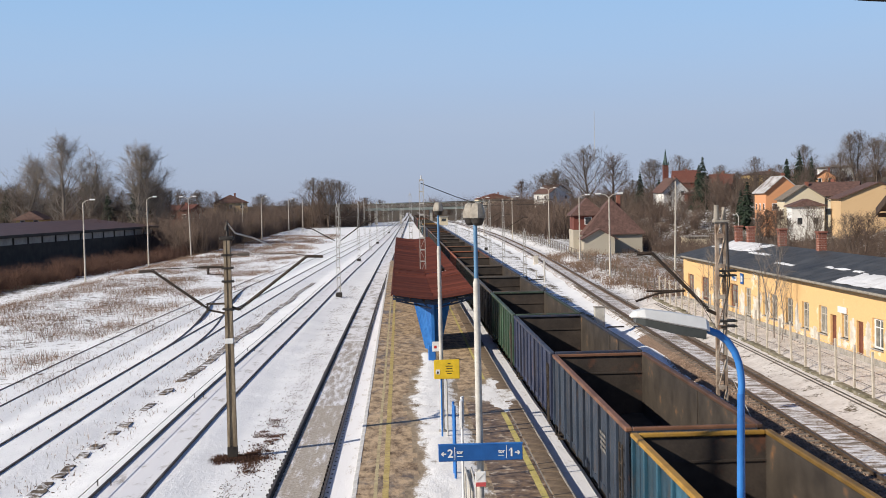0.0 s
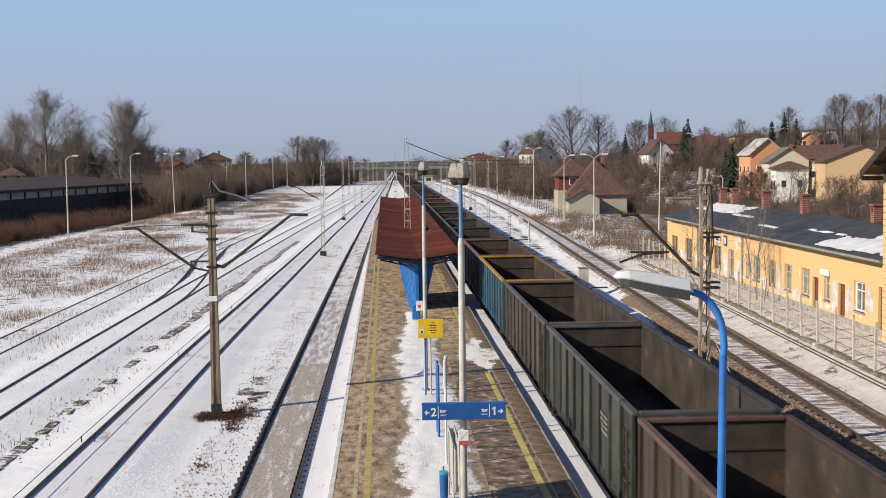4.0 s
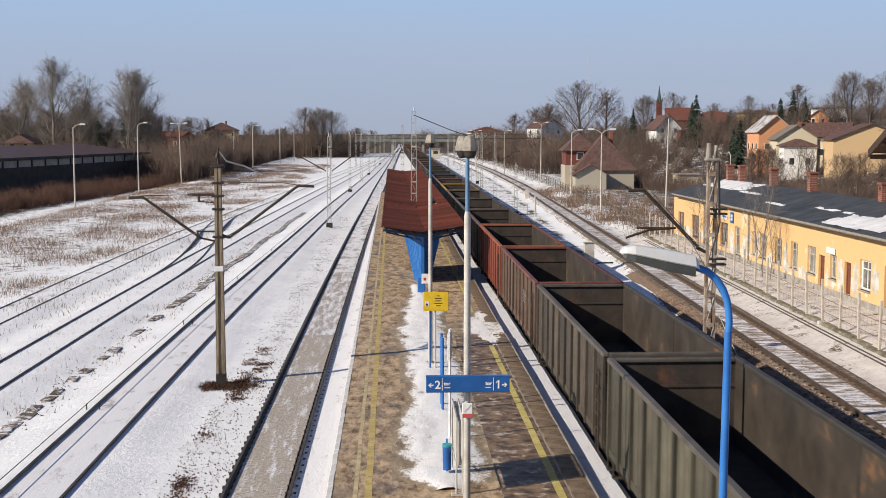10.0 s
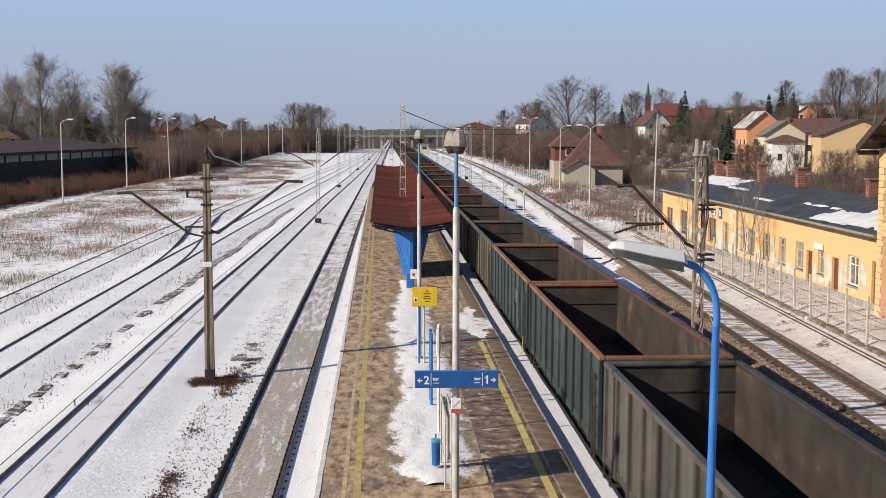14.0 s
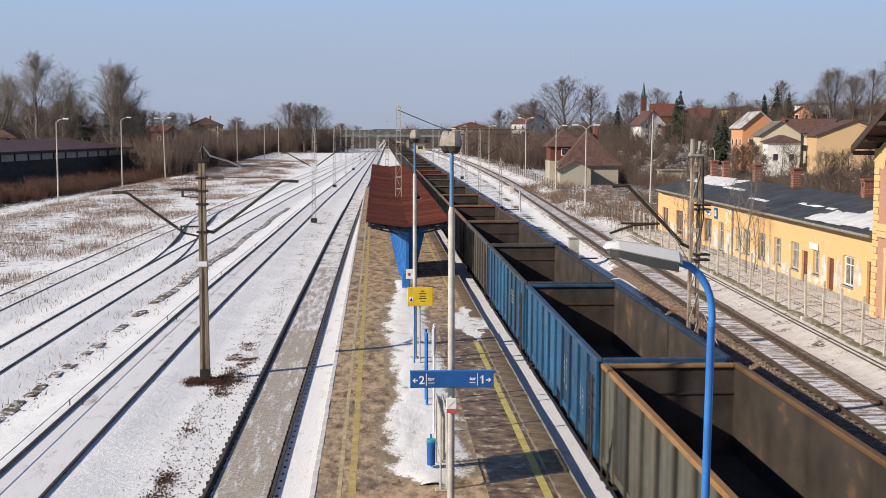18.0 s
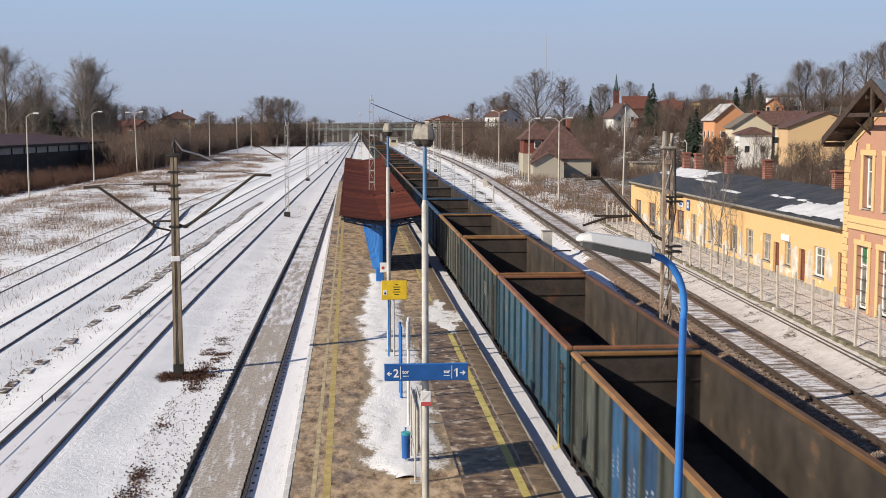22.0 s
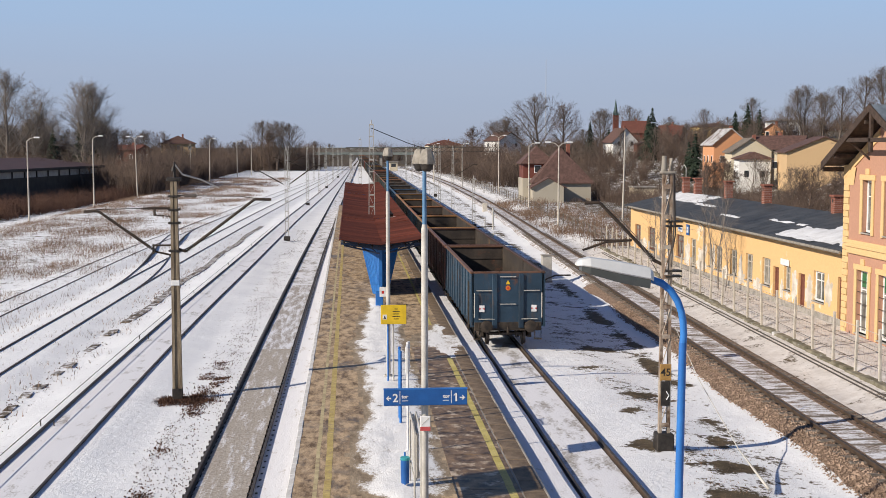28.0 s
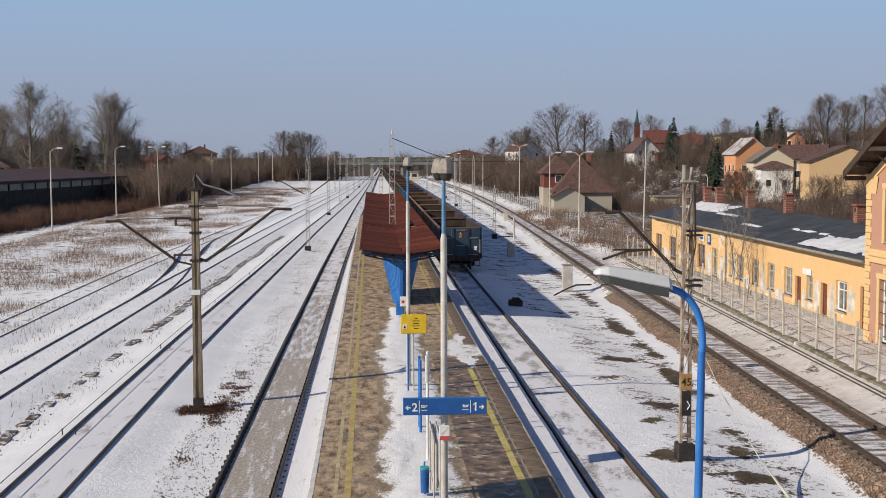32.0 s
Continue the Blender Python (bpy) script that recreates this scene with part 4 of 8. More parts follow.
def wagon_meshes():
    d = {}
    base = M_BOGIE
    for k, s in (("side_l", -1), ("side_r", 1)):
        d[k] = raw_mesh("side_wall", side_wall_geo(s), base, M_INSIDE)
    d["end_n"], d["end_f"] = raw_mesh("end_wall", end_wall_geo(0.0, -1), base, M_RUSTINSIDE), raw_mesh("end_wall", end_wall_geo(WB, 1), base, M_RUSTINSIDE)
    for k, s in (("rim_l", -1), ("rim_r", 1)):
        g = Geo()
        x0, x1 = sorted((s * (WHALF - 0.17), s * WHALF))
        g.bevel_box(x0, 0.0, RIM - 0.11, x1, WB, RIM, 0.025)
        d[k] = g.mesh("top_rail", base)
    g = Geo()
    g.bevel_box(-WHALF + 0.17, 0.0, RIM - 0.11, WHALF - 0.17, 0.13, RIM - 0.004, 0.025)
    d["rim_e"] = g.mesh("end_rail", base)
    g = Geo()
    g.bevel_box(0.0, 0.0, FLOOR - 0.22, 0.05, WB, FLOOR - 0.04, 0.006)
    d["flange"] = g.mesh("sill_flange", base)
    g = Geo()
    g.box(0.0, -0.03, FLOOR + 0.02, 0.022, 0.03, RIM - 0.1)
    d["seam"] = g.mesh("seam_strip", M_INSIDE)
    g = Geo()
    g.prism([(0, FLOOR - 0.25), (0.10, FLOOR - 0.25), (0.085, RIM - 0.11), (0.03, RIM - 0.11)], "y", -0.075, 0.075)
    d["stake"] = g.mesh("stake", base)
    g = Geo()
    g.prism([(0.0, -0.575), (0.02, -0.56), (0.02, -0.31), (0.06, -0.27), (0.06, -0.14), (0.02, -0.10), (0.02, 0.10), (0.06, 0.14), (0.06, 0.27), (0.02, 0.31), (0.02, 0.56), (0.0, 0.575)], "z", FLOOR - 0.03, RIM - 0.13)
    d["panel"] = g.mesh("side_panel", base)
    g = Geo()
    g.bevel_box(-0.11, -0.07, FLOOR - 0.3, 0.11, 0.0, RIM - 0.11, 0.02)
    d["end_post"] = g.mesh("end_post", base)
    g = Geo()
    g.bevel_box(-0.34, -0.035, 0, 0.34, 0.0, 0.035, 0.01)
    d["step"] = g.mesh("grab_rail", M_POLE)
    g = Geo()
    g.box(-WHALF + 0.1, 0.05, FLOOR - 0.12, WHALF - 0.1, WB - 0.05, FLOOR + 0.02)
    d["floor"] = g.mesh("floor", M_COALFLOOR)
    g = Geo()
    for s in (-1, 1):
        x0, x1 = sorted((s * 1.16, s * 1.26))
        g.bevel_box(x0, -0.05, 0.84, x1, WB + 0.05, 1.06, 0.015)
    for y in (-0.02, WB - 0.15):
        g.bevel_box(-1.42, y, 0.74, 1.42, y + 0.17, 1.10, 0.02)
        for x in (-1.28, 1.28):
            g.bevel_box(x - 0.16, y - 0.02, 0.36, x + 0.16, y + 0.19, 0.40, 0.008)
            g.bevel_box(x - 0.15, y + 0.06, 0.40, x - 0.12, y + 0.10, 0.76, 0.006)
            g.bevel_box(x + 0.12, y + 0.06, 0.40, x + 0.15, y + 0.10, 0.76, 0.006)
    for y in (2.0, WB - 2.0, WB / 2):
        g.bevel_box(-1.2, y, 0.80, 1.2, y + 0.17, 1.04, 0.015)
    d["frame"] = g.mesh("underframe", M_BOGIE)
    g = Geo()
    g.tube((0, 0, 0.95), (0, -0.42, 0.95), 0.085, 0.085, 10)
    g.tube((0, -0.40, 0.95), (0, -0.56, 0.95), 0.12, 0.12, 12)
    g.tube((0, -0.56, 0.95), (0, -0.60, 0.95), 0.26, 0.25, 18)
    g.tube((0, -0.60, 0.95), (0, -0.62, 0.95), 0.25, 0.18, 18)
    d["buffer"] = g.mesh("buffer", M_BOGIE, smooth=True)
    g = Geo()
    g.pipe([(0, 0, 1.03), (0, -0.25, 1.0), (0, -0.33, 0.86), (0, -0.30, 0.66), (0, -0.2, 0.60)], 0.045, 8)
    g.pipe([(0.3, 0, 0.98), (0.32, -0.12, 0.8), (0.34, -0.1, 0.55)], 0.03, 6)
    g.pipe([(-0.3, 0, 0.98), (-0.34, -0.12, 0.8), (-0.35, -0.1, 0.58)], 0.03, 6)
    d["coupling"] = g.mesh("coupling", M_BOGIE, smooth=True)
    g = Geo()
    g.prism([(-1.25, 0.42), (-1.15, 0.62), (-0.55, 0.68), (-0.35, 0.86), (0.35, 0.86), (0.55, 0.68), (1.15, 0.62), (1.25, 0.42), (0.75, 0.36), (0.3, 0.26), (-0.3, 0.26), (-0.75, 0.36)], "x", -0.06, 0.06)
    for y in (-0.9, 0.9):
        g.bevel_box(-0.1, y - 0.16, 0.32, 0.1, y + 0.16, 0.62, 0.02)
    g.tube((0, -0.25, 0.36), (0, -0.25, 0.72), 0.11, n=10)
    g.tube((0, 0.25, 0.36), (0, 0.25, 0.72), 0.11, n=10)
    d["bogie_frame"] = g.mesh("side_frame", M_BOGIE)
    g = Geo()
    g.bevel_box(-1.0, -0.2, 0.5, 1.0, 0.2, 0.9, 0.03)
    d["bolster"] = g.mesh("bolster", M_BOGIE)
    g = Geo()
    for s in (-1, 1):
        g.tube((s * 0.715, 0, 0), (s * 0.755, 0, 0), 0.485, 0.485, 26)
        g.tube((s * 0.755, 0, 0), (s * 0.84, 0, 0), 0.46, 0.455, 26)
        g.tube((s * 0.84, 0, 0), (s * 0.89, 0, 0), 0.15, 0.13, 12)
        for k in range(4):
            a = k * math.pi / 2
            g.tube((s * 0.83, 0.28 * math.cos(a), 0.28 * math.sin(a)), (s * 0.848, 0.28 * math.cos(a), 0.28 * math.sin(a)), 0.05, n=8)
    g.tube((-0.7, 0, 0), (0.7, 0, 0), 0.085, n=10)
    d["wheelset"] = g.mesh("wheelset", M_WHEEL, smooth=True)
    g = Geo()
    for k in range(5):
        g.bevel_box(-0.02, -0.17, FLOOR + 0.15 + k * 0.34, 0.02, 0.17, FLOOR + 0.18 + k * 0.34, 0.006)
    for y in (-0.17, 0.17):
        g.bevel_box(-0.022, y - 0.02, 0.75, 0.022, y + 0.02, FLOOR + 1.65, 0.006)
    d["ladder"] = g.mesh("ladder", M_BOGIE)
    g = Geo()
    rs = random.Random(2)
    for r in range(4):
        y = 0.0
        while y < 0.75:
            l = rs.uniform(0.05, 0.2)
            g.box(-0.002, y, -r * 0.13, 0.002, y + l, 0.075 - r * 0.13)
            y += l + 0.05
    d["stencil"] = g.mesh("stencil_mark", M_STENCIL)
    g = Geo()
    g.pipe([(0, 0, 0), (0, 0, -0.55), (-0.1, 0.05, -0.62), (-0.1, 0.3, -0.62)], 0.03, 6)
    d["hook"] = g.mesh("brake_lever", M_YLINE, smooth=True)
    return d


WM = wagon_meshes()
WAGONS = []
# body colour, rim colour, label
STYLES = [
    ((0.022, 0.072, 0.130), (0.20, 0.085, 0.040), "dull blue open coal wagon with a rusty rim, at the tail"),
    ((0.145, 0.045, 0.030), (0.150, 0.062, 0.042), "oxide-red open coal wagon with a red-brown rim"),
    ((0.060, 0.075, 0.065), (0.42, 0.20, 0.055), "dark green-grey open coal wagon with an ochre rim"),
    ((0.018, 0.088, 0.140), (0.34, 0.13, 0.045), "teal open coal wagon with an orange rim"),
    ((0.036, 0.062, 0.068), (0.40, 0.17, 0.045), "dark teal open coal wagon with an orange rim"),
    ((0.100, 0.105, 0.085), (0.44, 0.22, 0.060), "weathered grey-green open coal wagon with an ochre rim"),
    ((0.004, 0.115, 0.265), (0.010, 0.085, 0.200), "bright blue open coal wagon with a blue rim"),
    ((0.006, 0.110, 0.245), (0.055, 0.065, 0.075), "blue open coal wagon with a grey rim"),
    ((0.095, 0.085, 0.072), (0.115, 0.100, 0.085), "grey-brown open coal wagon with a grey rim"),
    ((0.036, 0.066, 0.070), (0.34, 0.135, 0.050), "dark teal open coal wagon with a rust-orange rim"),
    ((0.030, 0.068, 0.066), (0.36, 0.150, 0.050), "dark sea-green open coal wagon with an orange rim"),
    ((0.105, 0.100, 0.070), (0.120, 0.105, 0.085), "olive-grey open coal wagon with a grey rim"),
    ((0.082, 0.066, 0.050), (0.125, 0.105, 0.080), "dark brown open coal wagon with a grey-brown rim"),
    ((0.135, 0.078, 0.050), (0.210, 0.055, 0.040), "faded tan-brown open coal wagon with a brown rim"),
    ((0.270, 0.052, 0.022), (0.420, 0.110, 0.030), "orange-red open coal wagon with an orange rim"),
    ((0.072, 0.050, 0.036), (0.150, 0.070, 0.045), "dark brown open coal wagon with a rust rim"),
    ((0.046, 0.056, 0.048), (0.095, 0.085, 0.075), "dark green-grey open coal wagon with a grey rim"),
    ((0.056, 0.044, 0.036), (0.115, 0.090, 0.070), "black-brown open coal wagon with a brown rim"),
    ((0.016, 0.110, 0.185), (0.560, 0.300, 0.030), "blue open coal wagon with a bright yellow rim"),
    ((0.028, 0.048, 0.085), (0.260, 0.110, 0.050), "dark blue open coal wagon with a rust-orange rim"),
    ((0.022, 0.036, 0.095), (0.030, 0.042, 0.085), "navy blue open coal wagon with a navy rim"),
    ((0.030, 0.085, 0.045), (0.050, 0.090, 0.055), "green open coal wagon with a green rim"),
    ((0.060, 0.055, 0.050), (0.090, 0.080, 0.070), "dark grey open coal wagon with a grey rim"),
    ((0.040, 0.060, 0.050), (0.100, 0.080, 0.060), "dark green open coal wagon with a brown rim"),
    ((0.075, 0.055, 0.042), (0.130, 0.090, 0.060), "brown open coal wagon with a rusty rim"),
]
PAINTS = {}


def paint(c, kind):
    key = (c, kind)
    if key not in PAINTS:
        PAINTS[key] = wagon_paint("wagon_%s_paint" % kind, c, (0.12, 0.080, 0.054) if kind == "body" else (0.14, 0.075, 0.045), kind == "body")
    return PAINTS[key]


def painted(ob, m):
    ob.material_slots[0].link = "OBJECT"
    ob.material_slots[0].material = m
    return ob


def make_wagon(n):
    body_c, rim_c, label = STYLES[n] if n < len(STYLES) else STYLES[8 + (n * 5) % 17]
    w = thing("gondola_wagon", (TRAIN_X, n * WL, 0), label, "freight wagon", "wagons of the coal train")
    rim_c = tuple(0.86 * c + 0.010 for c in rim_c)
    pb, pr = paint(body_c, "body"), paint(rim_c, "rim")
    for k in ("side_l", "side_r", "end_n", "end_f"):
        painted(part(WM[k].name.split(".")[0], WM[k], None, w), pb)
    painted(part("top_rail", WM["rim_l"], None, w), pr)
    # the right rail's shaded look is put into a darker rim paint
    painted(part("top_rail", WM["rim_r"], None, w, "top rail with shade put into its paint colour"), paint(tuple(0.45 * c for c in rim_c), "rim"))
    painted(part("end_rail", WM["rim_e"], None, w), pr)
    painted(part("end_rail", WM["rim_e"], None, w, "", (0, WB - 0.13, 0)), pr)
    part("floor", WM["floor"], None, w)
    part("underframe", WM["frame"], None, w)
    for s in (-1, 1):
        painted(part("sill_flange", WM["flange"], None, w, "", (s * (WHALF - 0.10) - (0.05 if s < 0 else 0.0), 0, 0)), pb)
        if n < 24:
            for u in (0.42,):
                part("seam_strip", WM["seam"], None, w, "", (s * (WHALF - 0.15) - (0.022 if s > 0 else 0.0), WB * u, 0))
        for k in range(11):
            y = 0.08 + (WB - 0.16) * k / 10
            painted(part("stake", WM["stake"], None, w, "", pose(s * (WHALF - 0.105), y, 0, 0, 0, 0 if s > 0 else 180)), pb)
    if n < 26:
        for k in range(10):
            y = 0.08 + (WB - 0.16) * (k + 0.5) / 10
            sprayed = (n == 2 and k in (4, 5, 6)) or (n == 3 and k in (2, 5))
            painted(part("side_panel", WM["panel"], None, w, "blue sprayed sheet" if sprayed else "", pose(-(WHALF - 0.10), y, 0, 0, 0, 180)), paint((0.010, 0.105, 0.26), "body") if sprayed else pb)
    for s, y, turn in ((-1, 0, 0), (1, WB, 180)):
        for x in (-0.56, 0.56):
            painted(part("end_post", WM["end_post"], None, w, "", pose(x, y, 0, 0, 0, turn)), pb)
        for x in (-0.93, 0.93):
            part("buffer", WM["buffer"], None, w, "", pose(x, y - s * 0.32, 0, 0, 0, turn))
        part("coupling", WM["coupling"], None, w, "", pose(0, y - s * 0.32, 0, 0, 0, turn))
    if n < 24:
        part("ladder", WM["ladder"], None, w, "", (-WHALF - 0.03, 0.45, 0))
        if n % 3 == 1:
            part("stencil_mark", WM["stencil"], None, w, "faded white stencilled markings", (-WHALF - 0.004, 1.55 + (n % 3) * 1.2, 2.45))["kind"] = "stuff"
        if n in (2, 3, 10, 14):
            part("brake_lever", WM["hook"], None, w, "yellow-painted lever", (-WHALF - 0.02, 0.75, 1.2))
    for y in (1.9, WB - 1.9):
        bo = new("bogie")
        bo.parent, bo.empty_display_size = w, 0.2
        bo.matrix_basis = Matrix.Translation((0, y, 0))
        part("bolster", WM["bolster"], None, bo)
        for s in (-1, 1):
            part("side_frame", WM["bogie_frame"], None, bo, "", (s * 1.02, 0, 0))
        for a in (-0.9, 0.9):
            ws = part("wheelset", WM["wheelset"], None, bo, "", (0, a, 0.485))
            if n == 0:
                WHEELS.append((ws, a))
    WAGONS.append((w, n))
    return w


WHEELS = []
for n_ in range(49):
    make_wagon(n_)

# the tail of the last wagon: grab rails, red-and-white end boards, a warning plate
last = WAGONS[0][0]
for x, z in ((-1.0, 2.42), (1.0, 2.42), (0.0, 3.0), (0.0, 1.85), (-0.9, 1.22), (0.9, 1.22)):
    part("grab_rail", WM["step"], None, last, "pale painted grab rail", pose(x, -0.04, z))
for x in (-1.1, 1.1):
    g = Geo()
    g.box(-0.11, -0.03, -0.14, 0.11, -0.012, 0.14)
    board = part("tail_board", g, M_WHITE, last, "red and white tail board", (x, 0, 1.68))
    g = Geo()
    for q in (-1, 1):
        g.add([(q * 0.108, -0.033, 0.05), (q * 0.108, -0.033, -0.05), (q * 0.03, -0.033, 0.0)], [(0, 1, 2)])
    part("red_field", g, M_RED, board)
g = Geo()
g.add([(-0.1, -0.014, 0.0), (0.1, -0.014, 0.0), (0.0, -0.014, 0.17)], [(0, 1, 2)])
part("warning_triangle", g, M_YELLOW, last, "small yellow warning triangle", (0, 0, 2.70))
g = Geo()
g.tube((0, -0.012, 0), (0, -0.016, 0), 0.105, n=20)
part("warning_disc", g, surf("orange_plate", (0.6, 0.16, 0.02), (0.7, 0.2, 0.03), 3.0), last, "round orange plate", (0, 0, 2.54))
g = Geo()
g.tube((0, -0.017, 0), (0, -0.02, 0), 0.045, n=16)
part("warning_dot", g, M_RED, last, "", (0, 0, 2.54))
for s in (-1, 1):
    g = Geo()
    g.pipe([(s * 1.42, -0.06, 1.3), (s * 1.42, -0.1, 1.34), (s * 1.42, -0.1, 2.3), (s * 1.42, -0.06, 2.34)], 0.02, 6)
    part("corner_handrail", g, M_POLE, last)


rs = random.Random(14)
M_SCRAWLW = surf("sprayed_white", (0.30, 0.34, 0.38), (0.52, 0.55, 0.58), 2.0, 0.6)
for n_, k_ in ((2, 4), (2, 5), (2, 6), (6, 1), (6, 3)):
    for u in (0.02, 0.40):
        y = 0.08 + (WB - 0.16) * (k_ + 0.5) / 10 - 0.20 + u + rs.uniform(-0.03, 0.03)
        x = -(WHALF - 0.10) - 0.064
        g = Geo()
        z0, z1 = 1.45 + rs.uniform(0, 0.3), 2.2 + rs.uniform(-0.2, 0.3)
        for q in range(5):
            za, zb = z0 + (z1 - z0) * q / 5, z0 + (z1 - z0) * (q + 0.75) / 5
            w_ = rs.uniform(0.02, 0.05)
            g.add([(x, y - w_, za), (x, y + w_, za + 0.02), (x, y + w_, zb), (x, y - w_, zb - 0.02)], [(0, 1, 2, 3)])
        part("graffiti_stroke", g, M_SCRAWLW, WAGONS[n_][0], "faded white spray paint")["kind"] = "stuff"


def train_at(t):
    """Metres along the line of the tail of the last wagon at t seconds: a steady pull away, gaining slowly, then braking once its tail has left the platform."""
    u = (t - 16.0) / 16.0
    steady = -77.34 + 167.56 * u + 5.555 * u * u - 0.056 * u ** 3
    return steady + 0.2 - 0.5 * float(smoothstep((t - 4.0) / 9.0)) - 0.225 * max(0.0, t - 27.0) ** 2


def motions():
    times = [1.0 * k for k in range(33)]
    for w, n in WAGONS:
        walk(w, [(t, pose(TRAIN_X, train_at(t) + n * WL, 0)) for t in times])
    # the wheels of the last wagon roll on the rail
    steps = [k * 0.066666667 for k in range(481)]
    for ws, a in WHEELS:
        walk(ws, [(t, pose(0, a, 0.485, -math.degrees((train_at(t) - train_at(0)) / 0.46))) for t in steps])

# ---- platform canopy ----
CY0, CY1, CXM = 62.8, 161.0, 1.65
can = thing("platform_canopy", (CXM, 0, PZ), "long rust-red corrugated steel platform canopy on blue frames", "canopy")
for s in (-1, 1):
    # lapped sheets with ribs that run across the roof
    ysheet = np.linspace(CY0, CY1, 50)
    for a, b in zip(ysheet[:-1], ysheet[1:]):
        g = Geo()
        lift, sag = 0.05 * random.random(), random.uniform(-0.04, 0.04)
        ribs, us, vs = 14, (0.0, 0.3, 0.55, 0.8, 1.0), []
        for i in range(ribs + 1):
            y = a - 0.04 + (b - a + 0.04) * i / ribs
            for u in us:
                z = 3.02 + 0.30 * u ** 1.3 + (0.022 if i % 2 else 0.0) + lift + sag * u * math.sin(math.pi * i / ribs)
                vs.append((s * 2.15 * u, y, z))
        k, top = len(us), len(vs)
        vs += [(x, y, z - 0.02) for x, y, z in vs]
        fs = []
        for i in range(ribs):
            for j in range(k - 1):
                q = (i * k + j, i * k + j + 1, (i + 1) * k + j + 1, (i + 1) * k + j)
                fs += [q, tuple(top + t for t in q[::-1])]
            fs += [(i * k + k - 1, (i + 1) * k + k - 1, top + (i + 1) * k + k - 1, top + i * k + k - 1)]
        fs += [(j, j + 1, top + j + 1, top + j) for j in range(k - 1)]
        g.add(vs, fs)
        part("roof_sheet", g, M_RUSTROOF, can)
    g = Geo()
    g.bevel_box(min(s * 2.12, s * 2.2), CY0, 3.26, max(s * 2.12, s * 2.2), CY1, 3.35, 0.01)
    part("fascia", g, M_RUSTROOF, can)
    for x, z in ((0.5, 2.96), (1.2, 3.05), (1.95, 3.2)):
        g = Geo()
        g.bevel_box(s * x - 0.04, CY0 + 0.1, z - 0.1, s * x + 0.04, CY1 - 0.1, z, 0.01)
        part("purlin", g, M_DARKIRON, can)
for y in np.arange(CY0 + 4.2, CY1, 6.0):
    g = Geo()
    g.bevel_box(-0.09, -0.09, 0, 0.09, 0.09, 2.9, 0.015)
    part("post", g, M_BLUE, can, "", (0, y, 0))
    for s in (-1, 1):
        g = Geo()
        g.prism([(0, 2.45), (s * 2.0, 3.06), (s * 2.0, 3.16), (0, 2.85)], "y", -0.06, 0.06)
        part("rafter", g, M_BLUE, can, "", (0, y, 0))
# gable frame at the near end: dark trussed beams under the eave
M_NAVY = surf("dark_navy_steel", (0.010, 0.022, 0.055), (0.022, 0.045, 0.095), 3.0, 0.6)
for s in (-1, 1):
    for y in (CY0 + 0.35, CY0 + 2.2):
        g = Geo()
        g.prism([(0, 2.72), (s * 2.1, 3.04), (s * 2.1, 3.16), (0, 2.90)], "y", y - 0.06, y + 0.06)
        part("gable_beam", g, M_NAVY, can)
    g = Geo()
    g.tube((s * 0.12, CY0 + 0.4, 2.55), (s * 1.95, CY0 + 0.4, 2.98), 0.045, n=6)
    for q in (0.3, 0.8, 1.3):
        g.tube((s * q, CY0 + 0.4, 2.55 + 0.23 * q), (s * (q + 0.25), CY0 + 0.4, 2.80 + 0.14 * q), 0.03, n=5)
    part("truss", g, M_NAVY, can)
# folded blue sheet screens between the first posts: wide at the top, narrow at the bottom
YS = CY0 + 4.0
for s in (-1, 1):
    g = Geo()
    k = 9
    for i in range(k):
        g = Geo()
        u0, u1 = i / k, (i + 0.86) / k
        for a, b, d in ((u0, u1, 0.0), (u1, (i + 1) / k, 0.03)):
            vs = []
            for yy in (0, -0.03):
                vs += [(s * (0.06 + 0.36 * q), YS - 0.55 * (1 - q) + yy + d, 0.05) for q in (a, b)] + [(s * (0.06 + 1.02 * q), YS - 0.55 * (1 - q) + yy + d, 2.60 + 0.32 * q) for q in (b, a)]
            g.add(vs, [(0, 1, 2, 3), (7, 6, 5, 4), (0, 4, 5, 1), (1, 5, 6, 2), (2, 6, 7, 3), (3, 7, 4, 0)])
        part("screen_panel", g, M_BLUE, can, "bright blue sheet panel rib")
for k in range(8):
    g = Geo()
    g.bevel_box(-0.03, YS + 0.1 + k * 0.86, 0.05, 0.03, YS + 0.94 + k * 0.86, 2.35, 0.008)
    part("wall_panel", g, M_BLUE, can, "blue sheet panel of the windbreak")
g = Geo()
g.bevel_box(-0.10, YS - 0.74, 0, 0.10, YS - 0.6, 2.75, 0.015)
part("screen_post", g, M_BLUE, can)
g = Geo()
g.tube((0.95, 79.8, 3.15), (0.95, 79.8, 3.6), 0.03, n=8)
part("floodlight_stem", g, M_DARKIRON, can)
g = Geo()
g.bevel_box(-0.16, -0.25, -0.11, 0.16, 0.25, 0.11, 0.03, pose(0.95, 79.8, 3.68, 25, 0, 20))
part("floodlight", g, M_DARKIRON, can, "small black floodlight on the roof")


